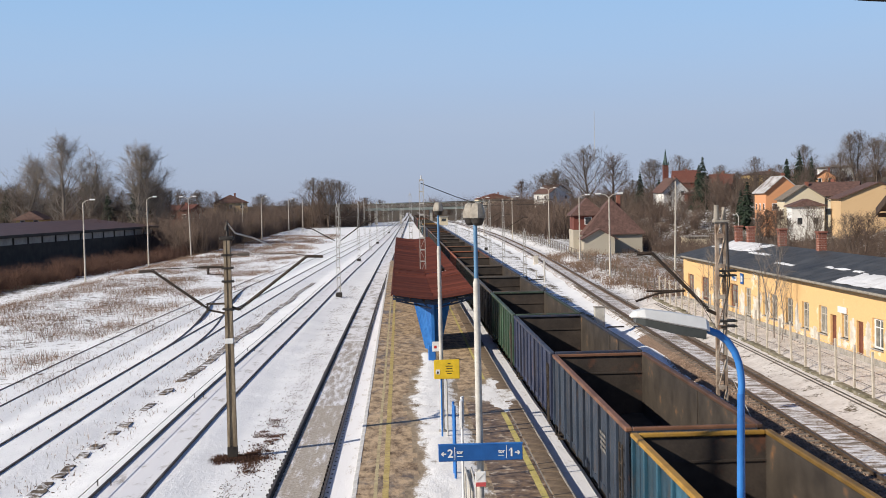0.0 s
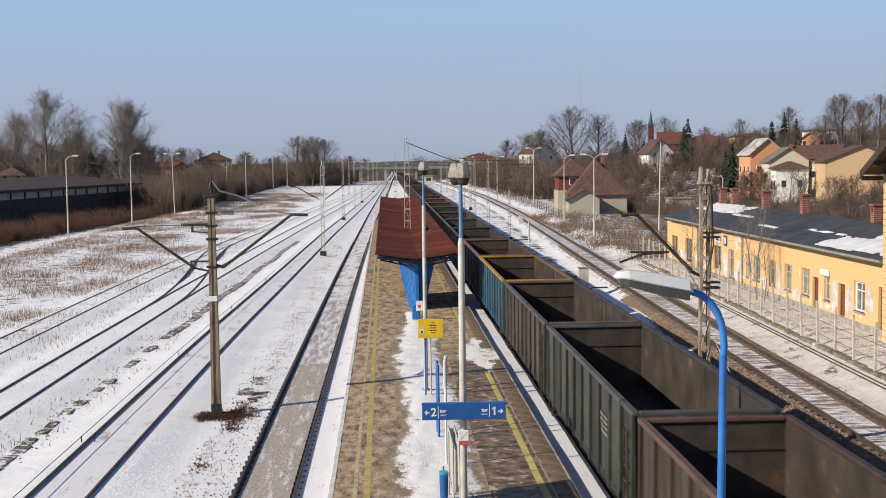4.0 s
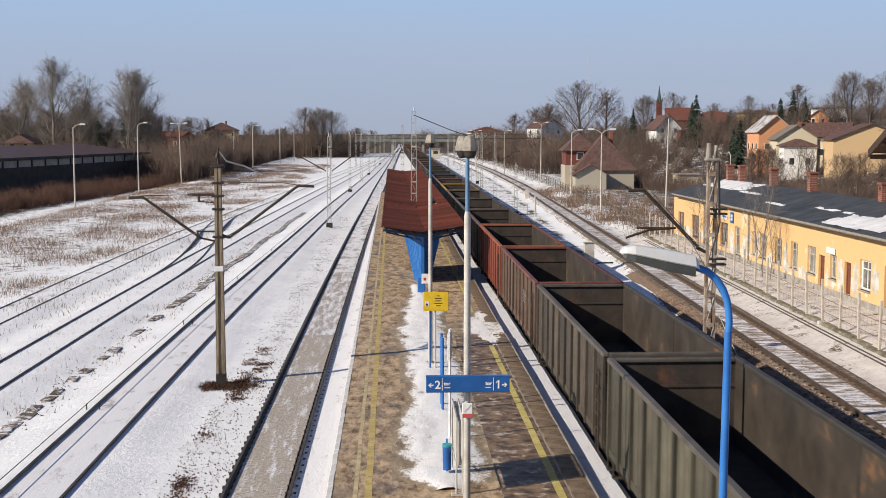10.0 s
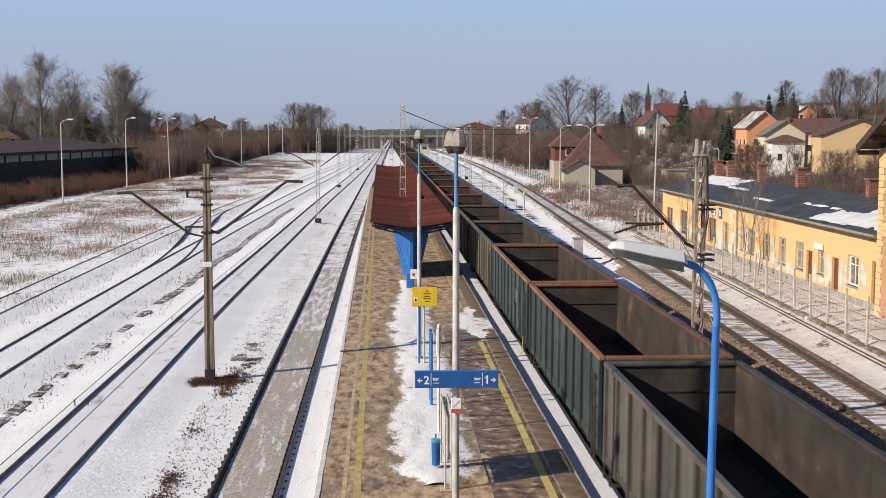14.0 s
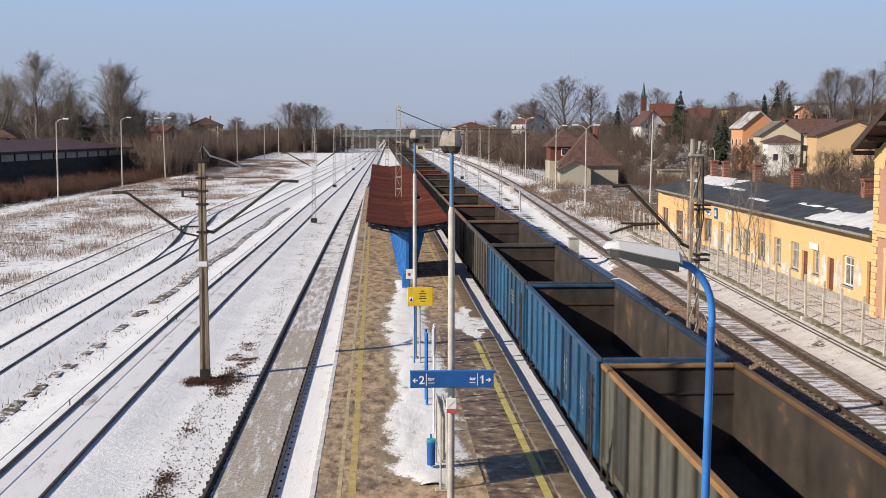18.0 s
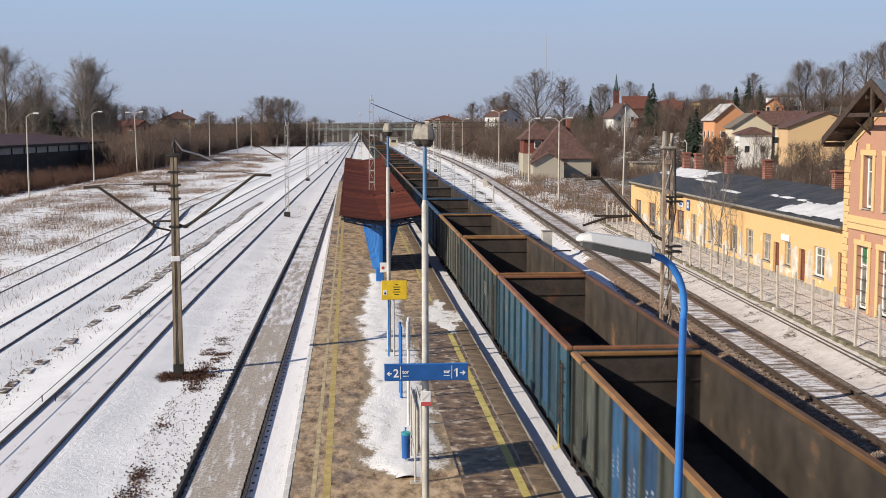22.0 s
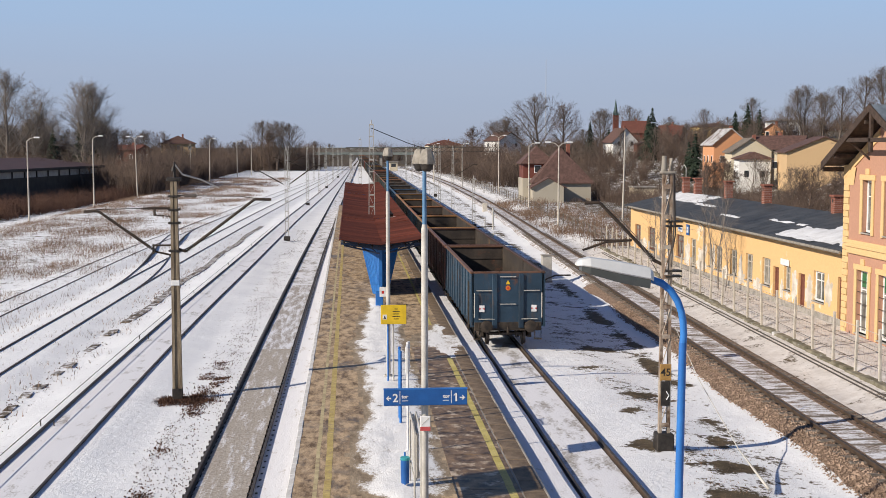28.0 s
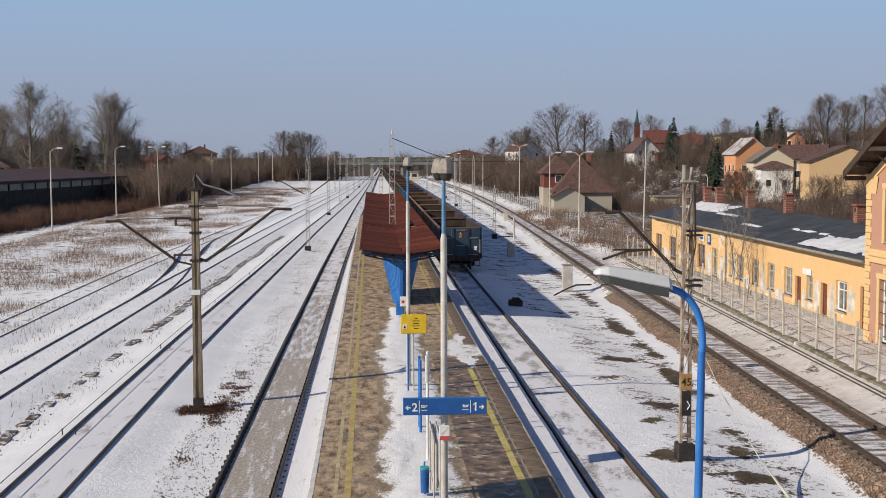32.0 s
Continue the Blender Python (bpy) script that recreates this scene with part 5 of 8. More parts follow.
# ---- catenary masts ----
def lattice(g, h, w0, w1, panels, r=0.035):
    """Two uprights joined by battens and diagonals, tapering."""
    def at(s, z, d):
        w = w0 + (w1 - w0) * z / h
        return (s * w, d, z)
    for s in (-1, 1):
        for d in (-0.09, 0.09):
            g.tube(at(s, 0, d), at(s, h, d), r, r * 0.8, 4)
        for k in range(panels):
            z = h * k / panels
            g.tube(at(s, z, -0.09), at(s, z + h / panels, 0.09), r * 0.4, n=4)
    for k in range(panels + 1):
        z = h * k / panels
        for d in (-0.09, 0.09):
            g.box(-at(1, z, 0)[0], d - 0.012, z - 0.05, at(1, z, 0)[0], d + 0.012, z + 0.05)
        if k < panels:
            s = 1 if k % 2 else -1
            g.tube(at(s, z, -0.09), at(-s, z + h / panels, -0.09), r * 0.4, n=4)


def arm_set(parent, mats, root, tip, head_len, direction):
    """A bracket arm: sloping tube from the mast up to a horizontal head, insulator near the root."""
    a, b = Vector(root), Vector(tip)
    d = b - a
    g = Geo()
    g.tube(a + d * 0.12, b, 0.052, 0.046, 8)
    g.tube(b, b + Vector((direction * head_len, 0, -0.02)), 0.05, 0.05, 8)
    arm = part("bracket_arm", g, mats, parent, smooth=True)
    g = Geo()
    for k in range(5):
        p = a + d * (0.01 + 0.026 * k)
        g.tube(p, p + d * 0.012, 0.075, 0.045, 10)
    g.tube(a, a + d * 0.14, 0.03, n=6)
    part("insulator", g, M_DARKIRON, arm)
    return arm


# concrete mast with two bracket arms, in the snow between the left-hand tracks
MX, MY, MZ = -5.93, 42.3, -0.2
mast = thing("catenary_mast", (MX, MY, MZ), "brown-stained concrete catenary mast with two bracket arms", "catenary mast", "catenary masts")
for s in (-1, 1):
    g = Geo()
    g.add([(s * w * 1.0 + o, d, z) for z, w in ((0, 0.118), (7.55, 0.064)) for o, d in ((-0.045, -0.10), (0.045, -0.10), (0.045, 0.10), (-0.045, 0.10))], [(0, 1, 2, 3), (7, 6, 5, 4), (0, 4, 5, 1), (1, 5, 6, 2), (2, 6, 7, 3), (3, 7, 4, 0)])
    part("pole_flange", g, M_MASTCONC, mast)
g = Geo()
g.add([(s * w, d, z) for z, w in ((0, 0.085), (7.5, 0.042)) for s, d in ((-1, -0.06), (1, -0.06), (1, 0.06), (-1, 0.06))], [(0, 1, 2, 3), (7, 6, 5, 4), (0, 4, 5, 1), (1, 5, 6, 2), (2, 6, 7, 3), (3, 7, 4, 0)])
part("pole_web", g, M_MASTCONC, mast)
g = Geo()
g.bevel_box(-0.172, -0.108, 0, 0.172, 0.108, 0.40, 0.01)
part("foot", g, M_DARKIRON, mast, "tarred black foot of the mast")
g = Geo()
g.bevel_box(-0.142, -0.115, 3.95, 0.142, 0.115, 4.13, 0.01)
part("white_band", g, M_WHITE, mast, "white painted ring")
g = Geo()
g.bevel_box(-0.24, -0.14, 7.5, 0.24, 0.14, 7.62, 0.02)
g.tube((0.02, 0, 7.6), (0.02, 0, 8.15), 0.05, 0.03, 8)
g.tube((0.0, 0, 7.85), (0.0, 0, 8.0), 0.09, 0.05, 10)
part("mast_cap", g, M_DARKIRON, mast)
for z in (6.95, 6.5, 6.05, 5.1):
    g = Geo()
    g.bevel_box(-0.2, -0.14, z, 0.2, 0.14, z + 0.07, 0.015)
    part("clamp", g, M_DARKIRON, mast)
arm_set(mast, M_ARM, (-0.65, 0, 5.12), (-2.55, 0, 6.5), 0.46, -1)
arm_set(mast, M_ARM, (0.35, 0, 5.1), (2.72, 0, 6.88), 0.55, 1)
g = Geo()
g.tube((-0.1, 0, 5.32), (-0.72, 0, 5.32), 0.035, n=6)
g.tube((-0.1, 0, 4.98), (-0.72, 0, 5.12), 0.035, n=6)
g.tube((-0.72, 0, 5.36), (-0.72, 0, 5.02), 0.035, n=6)
g.tube((0.1, 0, 5.2), (0.36, 0, 5.1), 0.05, n=6)
part("arm_hinge", g, M_ARM, mast)
g = Geo()
g.tube((-0.1, 0, 6.58), (-0.85, 0, 6.58), 0.045, n=6)
g.tube((-0.66, 0, 6.62), (-0.66, 0, 6.32), 0.045, n=6)
g.tube((-0.1, 0, 6.3), (-0.66, 0, 6.35), 0.02, n=6)
g.tube((-0.85, 0, 6.58), (-2.6, 0, 6.55), 0.014, n=5)
for k in range(3):
    g.tube((-0.86 - k * 0.07, 0, 6.58), (-0.89 - k * 0.07, 0, 6.58), 0.06, n=8)
part("stay", g, M_ARM, mast)
g = Geo()
g.tube((0.35, 0, 7.0), (0.75, 0, 7.0), 0.055, n=8)
g.tube((0.1, 0, 7.02), (0.36, 0, 7.0), 0.02, n=6)
g.pipe([(0.75, 0, 7.0), (2.2, 0, 6.98), (2.75, 0, 6.9)], 0.016, 5)
part("stay", g, M_WIRE, mast)
g = Geo()
g.pipe([(0.02, 0, 8.1), (0.25, 0.3, 7.72), (0.8, 1.0, 7.52), (1.3, 2.0, 7.2)], 0.03, 6)
part("cable_tail", g, M_POLE, mast, "pale loose cable at the mast head", smooth=True)


def pale_mast(x, y, h, label, arms=(), foot=True, w=0.16, mat=None, rz=0.0):
    m = thing("catenary_mast", pose(x, y, float(ground_z(x, y)), 0, 0, rz), label, "catenary mast", "catenary masts")
    g = Geo()
    lattice(g, h, w, w * 0.62, max(6, int(h / 0.85)))
    part("lattice_pole", g, mat or M_MASTPALE, m)
    if foot:
        g = Geo()
        g.bevel_box(-0.28, -0.26, 0, 0.28, 0.26, 0.5, 0.03)
        part("foot", g, M_DARKIRON, m)
    for s, z0, reach, z1 in arms:
        arm_set(m, M_ARM, (s * 0.25, 0, z0), (s * reach, 0, z1), 0.5, s)
        g = Geo()
        g.tube((s * 0.1, 0, z1 + 0.25), (s * reach, 0, z1 + 0.05), 0.015, n=5)
        part("stay", g, M_WIRE, m)
    g = Geo()
    g.tube((0, 0, h), (0, 0, h + 0.35), 0.05, 0.03, 8)
    part("insulator", g, M_POLE, m)
    return m


pale_mast(-5.67, 112, 8.3, "pale lattice catenary mast in the snow between tracks", [(-1, 5.2, 2.4, 6.4), (1, 5.2, 2.6, 6.9)])
pale_mast(-6.0, 178, 8.3, "distant pale lattice catenary mast between tracks", [(-1, 5.2, 2.4, 6.4), (1, 5.2, 2.4, 6.6)])
pale_mast(-4.6, 250, 8.3, "distant pale lattice catenary mast between tracks", [(-1, 5.2, 2.4, 6.4), (1, 5.2, 2.4, 6.6)])
pale_mast(-3.0, 330, 8.3, "far pale lattice catenary mast between tracks", [(-1, 5.2, 2.4, 6.4)])
pale_mast(12.86, 153, 8.6, "pale lattice catenary mast beside the through track", [(1, 5.2, 2.6, 6.6)])
pale_mast(13.3, 131.5, 5.4, "short pale lattice post beside the through track", [])
pale_mast(1.62, 90.0, 10.2, "tall pale lattice mast rising through the canopy roof", [], False, 0.24)
pale_mast(1.5, 170, 9.5, "pale lattice mast at the end of the platform", [], True, 0.24)
pale_mast(15.0, 215, 8.6, "distant pale lattice mast beside the through track", [(1, 5.2, 2.6, 6.6)])
pale_mast(15.6, 255, 8.6, "distant pale lattice mast beside the through track", [])
for x, y in ((-5.2, 214), (-3.8, 290), (-2.2, 372), (-11.5, 236), (-8.6, 300)):
    pale_mast(x, y, 8.3, "far pale lattice catenary mast between tracks", [(-1, 5.2, 2.4, 6.4), (1, 5.2, 2.4, 6.6)], False)
for x, y in ((13.6, 186), (16.4, 292), (17.0, 335), (11.0, 240)):
    pale_mast(x, y, 8.6, "far pale lattice mast beside the through track", [(1, 5.2, 2.6, 6.6)], False)
# anchor wire from the tall mast head across the track
g = Geo()
g.pipe([(1.62, 90, 9.75), (4.5, 96, 8.7), (7.2, 102, 7.9)], 0.03, 5)
solid("anchor_wire", g, M_DARKIRON, "dark anchor wire slung from the mast head", "wire")

# portal beam over the tracks, beyond the canopy
portal = thing("catenary_portal", (0, 192, 0), "pale steel catenary portal beam across the tracks", "portal")
for x in (0.4, 12.2):
    g = Geo()
    lattice(g, 8.2, 0.24, 0.2, 9)
    part("portal_leg", g, M_MASTPALE, portal, "", (x, 0, -0.2))
g = Geo()
for z in (7.5, 8.2):
    for d in (-0.2, 0.2):
        g.tube((-0.5, d, z), (24.0, d, z), 0.05, n=4)
for k in range(24):
    g.tube((-0.5 + k, -0.2, 7.5 if k % 2 else 8.2), (0.5 + k, -0.2, 8.2 if k % 2 else 7.5), 0.03, n=4)
part("portal_beam", g, M_DARKIRON, portal)

# lattice mast of rusty channel steel beside the through track
RX, RY = 8.93, 34.1
rm = thing("catenary_mast", (RX, RY, -0.22), "rust-stained steel channel mast with one bracket arm", "catenary mast", "catenary masts")
for s in (-1, 1):
    g = Geo()
    g.add([(s * w + o, d, z) for z, w in ((0.45, 0.125), (8.0, 0.095)) for o, d in ((-0.04, -0.08), (0.04, -0.08), (0.04, 0.08), (-0.04, 0.08))], [(0, 1, 2, 3), (7, 6, 5, 4), (0, 4, 5, 1), (1, 5, 6, 2), (2, 6, 7, 3), (3, 7, 4, 0)])
    part("channel", g, M_MASTRUST, rm)
for k in range(9):
    z = 0.7 + k * 0.85
    w = 0.125 - 0.03 * z / 8
    g = Geo()
    g.bevel_box(-w, -0.095, z, w, -0.08, z + 0.12, 0.004)
    g.tube((-w, -0.085, z + 0.1), (w, -0.085, z + 0.85), 0.016, n=5)
    part("batten", g, M_MASTRUST, rm)
g = Geo()
g.bevel_box(-0.25, -0.24, -0.1, 0.25, 0.24, 0.52, 0.03)
part("foot", g, M_DARKIRON, rm, "tarred black concrete foot")
g = Geo()
g.bevel_box(-0.16, -0.125, 2.05, 0.16, -0.10, 2.52, 0.008)
pl = part("number_plate", g, surf("rusty_yellow_plate", (0.36, 0.19, 0.05), (0.50, 0.30, 0.09), 3.0, 0.7, 0, 18.0, 0.4), rm, "rusty yellow plate with dark digits")
MARK_AT = pl
g = Geo()
g.bevel_box(-0.13, -0.125, 1.32, 0.13, -0.10, 2.03, 0.008)
pl = part("dark_plate", g, M_DARKIRON, rm, "dark plate with a white zigzag mark")
g = Geo()
g.pipe([(0.02, -0.13, 1.74), (0.10, -0.13, 1.62), (0.03, -0.13, 1.50)], 0.016, 5)
part("zigzag_mark", g, M_WHITE, pl)
g = Geo()
g.bevel_box(-0.2, -0.14, 7.92, 0.2, 0.14, 8.0, 0.02)
g.tube((-0.1, 0, 8.0), (-0.1, 0, 8.42), 0.085, 0.065, 10)
g.tube((0.1, 0, 8.0), (0.1, 0, 8.36), 0.06, 0.05, 10)
part("mast_head", g, M_LAMPOLD, rm)
for z in (6.42, 6.55, 5.0, 5.15):
    g = Geo()
    g.bevel_box(-0.05, -0.16, z, 0.42, 0.16, z + 0.05, 0.01)
    part("clamp", g, M_DARKIRON, rm)
arm_set(rm, M_ARM, (-0.36, 0, 5.5), (-1.93, 0, 7.12), 0.42, -1)
g = Geo()
g.tube((-0.1, 0, 5.35), (-0.4, 0, 5.5), 0.05, n=6)
g.pipe([(-1.0, 0, 6.05), (-1.75, 0, 6.0), (-2.4, 0, 5.78)], 0.035, 6)
g.tube((-1.0, 0, 6.05), (-2.1, 0, 6.05), 0.03, n=5)
part("steady_arm", g, M_ARM, rm)
g = Geo()
g.pipe([(0.12, -0.1, 8.2), (0.17, -0.14, 6.6), (0.13, -0.1, 5.3)], 0.02, 5)
g.pipe([(0.2, 0, 8.0), (0.25, 0, 6.2), (0.1, 0, 5.3)], 0.02, 5)
part("cable_tail", g, M_WIRE, rm)
# pale guy wire and earth cable from the arm
g = Geo()
g.pipe([(-1.75, -0.1, 7.1), (-0.9, -0.4, 6.1), (0.2, -1.2, 4.0)], 0.012, 5)
part("guy_wire", g, M_WIRE, rm)
g = Geo()
g.pipe([(1.1, 3.0, 3.1), (1.35, 1.2, 1.8), (1.55, -2.0, 0.5), (1.65, -4.2, 0.0)], [0.012, 0.012, 0.016, 0.05], 6)
part("guy_wire", g, M_POLE, rm, "pale guy wire anchored in the ground")

# ---- platform lamps and signs ----
M_FADEBLUE = surf("faded_blue_paint", (0.06, 0.17, 0.33), (0.13, 0.27, 0.43), 2.0, 0.6, 0, 25.0, 0.25)


def platform_lamp(x, y, heads, label):
    """Tapered steel post, white below and blue above, with old bell-shaped lantern heads."""
    l = thing("platform_lamp", (x, y, PZ), label, "street lamp", "platform lamps")
    g = Geo()
    g.tube((0, 0, 0), (0, 0, 6.42), 0.075, 0.066, 14)
    g.tube((0, 0, 6.42), (0, 0, 6.52), 0.066, 0.046, 14)
    part("lower_post", g, M_POLE, l, "weathered white lower post", smooth=True)
    g = Geo()
    g.tube((0, 0, 6.52), (0, 0, 7.65), 0.044, 0.04, 12)
    part("upper_post", g, M_FADEBLUE, l, "blue painted upper post", smooth=True)
    g = Geo()
    g.tube((0, 0, 0), (0, 0, 0.12), 0.15, 0.14, 14)
    part("base_flange", g, M_CONC, l)
    for dx, dy in heads:
        g = Geo()
        prof = [(0.135, 7.72), (0.160, 7.735), (0.160, 7.80), (0.138, 7.90), (0.105, 8.00), (0.075, 8.025), (0.01, 8.03)]
        for (r0, z0), (r1, z1) in zip(prof[:-1], prof[1:]):
            g.tube((dx, dy, z0), (dx, dy, z1), r0, r1, 8, caps=False)
        h = part("lantern", g, M_LAMPOLD, l, "old faceted lantern hood")
        g = Geo()
        g.tube((dx, dy, 7.58), (dx, dy, 7.63), 0.075, 0.115, 12)
        g.tube((dx, dy, 7.63), (dx, dy, 7.725), 0.115, 0.138, 12)
        part("lantern_glass", g, M_DARKIRON, h, "dark lantern bowl", smooth=True)
    if len(heads) > 1:
        g = Geo()
        g.tube((heads[0][0], heads[0][1], 7.85), (heads[1][0], heads[1][1], 7.85), 0.03, n=8)
        part("cross_arm", g, M_LAMPOLD, l)
    return l


platform_lamp(1.50, 24.62, [(0.05, 0.0), (-0.07, 0.28)], "platform lamp post, white below and blue above, twin old lanterns")
platform_lamp(1.32, 42.5, [(0.02, 0.0), (0.0, 0.3)], "slim platform lamp post behind the yellow sign")

# direction sign over the platform
SY = 24.42
sg = thing("direction_sign", (1.50, SY, PZ), "blue platform direction sign with white arrows and numbers", "sign")
SX0, SX1, SZ0, SZ1 = -0.84, 0.845, 2.88, 3.22
g = Geo()
g.bevel_box(SX0, -0.035, SZ0, SX1, 0.035, SZ1, 0.01)
part("board", g, M_DEEPBLUE, sg)
g = Geo()
g.box(SX0 - 0.004, -0.04, SZ1 - 0.012, SX1 + 0.004, 0.04, SZ1 + 0.008)
part("top_edge", g, M_BLUE, sg)


def text_mesh(body, size, material, parent, at, name="lettering", bold=0.0):
    cu = bpy.data.curves.new(name, "FONT")
    cu.body, cu.size, cu.align_x, cu.align_y, cu.offset = body, size, "CENTER", "CENTER", bold
    cu.resolution_u = 3
    ob = bpy.data.objects.new(name, cu)
    me = bpy.data.meshes.new_from_object(ob)
    bpy.data.objects.remove(ob)
    me.name = name
    me.materials.clear()
    me.materials.append(material)
    o = new(name, me)
    o.parent, o.matrix_basis = parent, at
    return o


def face(x, z, y=-0.042):
    return pose(x, y, z, 90, 0, 0)


zc = (SZ0 + SZ1) / 2
text_mesh("2", 0.235, M_WHITE, sg, face(SX0 + 0.235, zc - 0.015), bold=0.005)
text_mesh("1", 0.235, M_WHITE, sg, face(SX1 - 0.225, zc - 0.015), bold=0.005)
g = Geo()
xd, zd = SX1 - 0.225, zc + 0.064
g.add([(xd - 0.052, -0.043, zd - 0.05), (xd - 0.008, -0.043, zd - 0.012), (xd - 0.008, -0.043, zd + 0.018), (xd - 0.052, -0.043, zd - 0.024)], [(0, 1, 2, 3)])
part("digit_flag", g, M_WHITE, sg)
text_mesh("tor", 0.10, M_WHITE, sg, face(SX0 + 0.425, zc + 0.015), bold=0.004)
text_mesh("tor", 0.10, M_WHITE, sg, face(SX1 - 0.425, zc + 0.015), bold=0.004)
for s, x in ((-1, SX0 + 0.105), (1, SX1 - 0.105)):
    g = Geo()
    zc_ = zc - 0.015
    g.box(x - 0.05, -0.040, zc_ - 0.013, x + 0.045, -0.036, zc_ + 0.013)
    tip = x + s * 0.06
    g.add([(tip, -0.041, zc_), (tip - s * 0.05, -0.041, zc_ + 0.05), (tip - s * 0.065, -0.041, zc_ + 0.034), (tip - s * 0.032, -0.041, zc_), (tip - s * 0.065, -0.041, zc_ - 0.034), (tip - s * 0.05, -0.041, zc_ - 0.05)], [(0, 1, 2, 3), (0, 3, 4, 5)])
    part("arrow", g, M_WHITE, sg)
for x in (SX0 + 0.325, SX1 - 0.325):
    g = Geo()
    g.box(x - 0.006, -0.040, SZ0 + 0.04, x + 0.006, -0.036, SZ1 - 0.04)
    part("divider", g, M_WHITE, sg)
for x in (SX0 + 0.43, SX1 - 0.43):
    g = Geo()
    g.box(x - 0.06, -0.040, zc - 0.075, x + 0.06, -0.036, zc - 0.062)
    part("small_print", g, M_WHITE, sg)
g = Geo()
for z in (SZ0 + 0.08, SZ1 - 0.08):
    g.box(-0.09, 0.03, z - 0.02, 0.09, 0.27, z + 0.02)
part("clamp", g, M_DARKIRON, sg)

text_mesh("45", 0.30, M_DARKIRON, MARK_AT, pose(0.0, -0.129, 2.28, 90, 0, 0), "digits", 0.004)

# yellow notice board on its post
yb = thing("notice_board", (1.46, 41.6, PZ), "yellow notice board with small print on posts", "sign")
g = Geo()
g.bevel_box(-0.42, -0.03, 2.03, 0.45, 0.02, 2.69, 0.012)
part("board", g, M_YELLOW, yb)
g = Geo()
g.box(-0.36, -0.036, 2.20, -0.22, -0.032, 2.36)
part("pictogram_field", g, M_WHITE, yb)
g = Geo()
g.add([(-0.34, -0.039, 2.22), (-0.24, -0.039, 2.22), (-0.29, -0.039, 2.33)], [(0, 1, 2)])
part("pictogram", g, M_DARKIRON, yb)
for k, w in enumerate((0.10, 0.24, 0.20, 0.26, 0.16)):
    g = Geo()
    g.box(0.1 - w / 2, -0.036, 2.54 - k * 0.085, 0.1 + w / 2, -0.032, 2.565 - k * 0.085)
    part("print_line", g, M_DARKIRON, yb)
for x in (-0.18, 0.0):
    g = Geo()
    g.tube((x, 0.05, 0), (x, 0.05, 2.62), 0.03, n=10)
    part("post", g, M_BLUE if x < -0.1 else M_POLE, yb, smooth=True)

# blue posts, and a white post with a small edge-on board
bp = thing("blue_posts", (1.44, 35.2, PZ), "pair of plain blue steel sign posts", "post")
for y in (0.0, 0.75):
    g = Geo()
    g.tube((0, y, 0), (0, y, 2.18), 0.04, n=12)
    part("post", g, M_BLUE, bp, smooth=True)
g = Geo()
g.tube((0, 0, 2.1), (0, 0.75, 2.1), 0.03, n=8)
part("cross_bar", g, M_BLUE, bp, smooth=True)
ib = thing("information_stand", (1.50, 32.0, PZ), "white post with a small white framed board", "sign")
g = Geo()
g.tube((0, 0, 0), (0, 0, 2.95), 0.035, n=10)
part("post", g, M_WHITE, ib, smooth=True)
g = Geo()
g.bevel_box(-0.035, -0.45, 2.2, 0.035, 0.45, 2.9, 0.01, pose(0, 0, 0, 0, 0, -6))
part("board", g, M_WHITE, ib)
g = Geo()
g.box(-0.041, -0.38, 2.28, -0.038, 0.38, 2.82, pose(0, 0, 0, 0, 0, -6))
part("sheet", g, M_POLE, ib)
# display case on two frames, seen along its edge
rl = thing("display_case", (1.46, 26.95, PZ), "pale steel framed timetable case standing on the platform", "display case")
for y in (0.0, 2.05):
    for x in (-0.05, 0.09):
        g = Geo()
        g.tube((x, y, 0), (x, y, 1.74), 0.022, n=8)
        part("post", g, M_POLE, rl, smooth=True)
for x in (-0.05, 0.09):
    g = Geo()
    g.pipe([(x, 0, 1.70), (x, 0.06, 1.745), (x, 1.99, 1.745), (x, 2.05, 1.70)], 0.024, 8)
    part("top_rail", g, M_POLE, rl, smooth=True)
    g = Geo()
    g.tube((x, 0, 0.62), (x, 2.05, 0.62), 0.016, n=8)
    part("lower_rail", g, M_POLE, rl, smooth=True)
g = Geo()
g.bevel_box(-0.02, 0.05, 0.66, 0.05, 2.0, 1.70, 0.01)
part("case", g, M_POLE, rl)
g = Geo()
g.bevel_box(-0.17, -0.12, 0.0, 0.22, 0.12, 0.03, 0.01)
part("base_plate", g, M_FENCE, rl)
pt = thing("small_notice", (1.50, 24.50, PZ + 2.34), "small white and red notice plate on the lamp post", "sign")
g = Geo()
g.bevel_box(-0.105, -0.02, 0.0, 0.105, 0.02, 0.30, 0.01)
part("plate", g, M_WHITE, pt)
g = Geo()
g.box(-0.103, -0.026, 0.0, 0.103, -0.022, 0.085)
part("red_band", g, surf("faded_red", (0.5, 0.06, 0.07), (0.6, 0.1, 0.1), 3.0), pt)
g = Geo()
g.box(-0.006, -0.026, -0.10, 0.006, -0.022, 0.10, pose(0, 0, 0.19, 0, 45, 0))
part("stroke", g, M_POLE, pt)

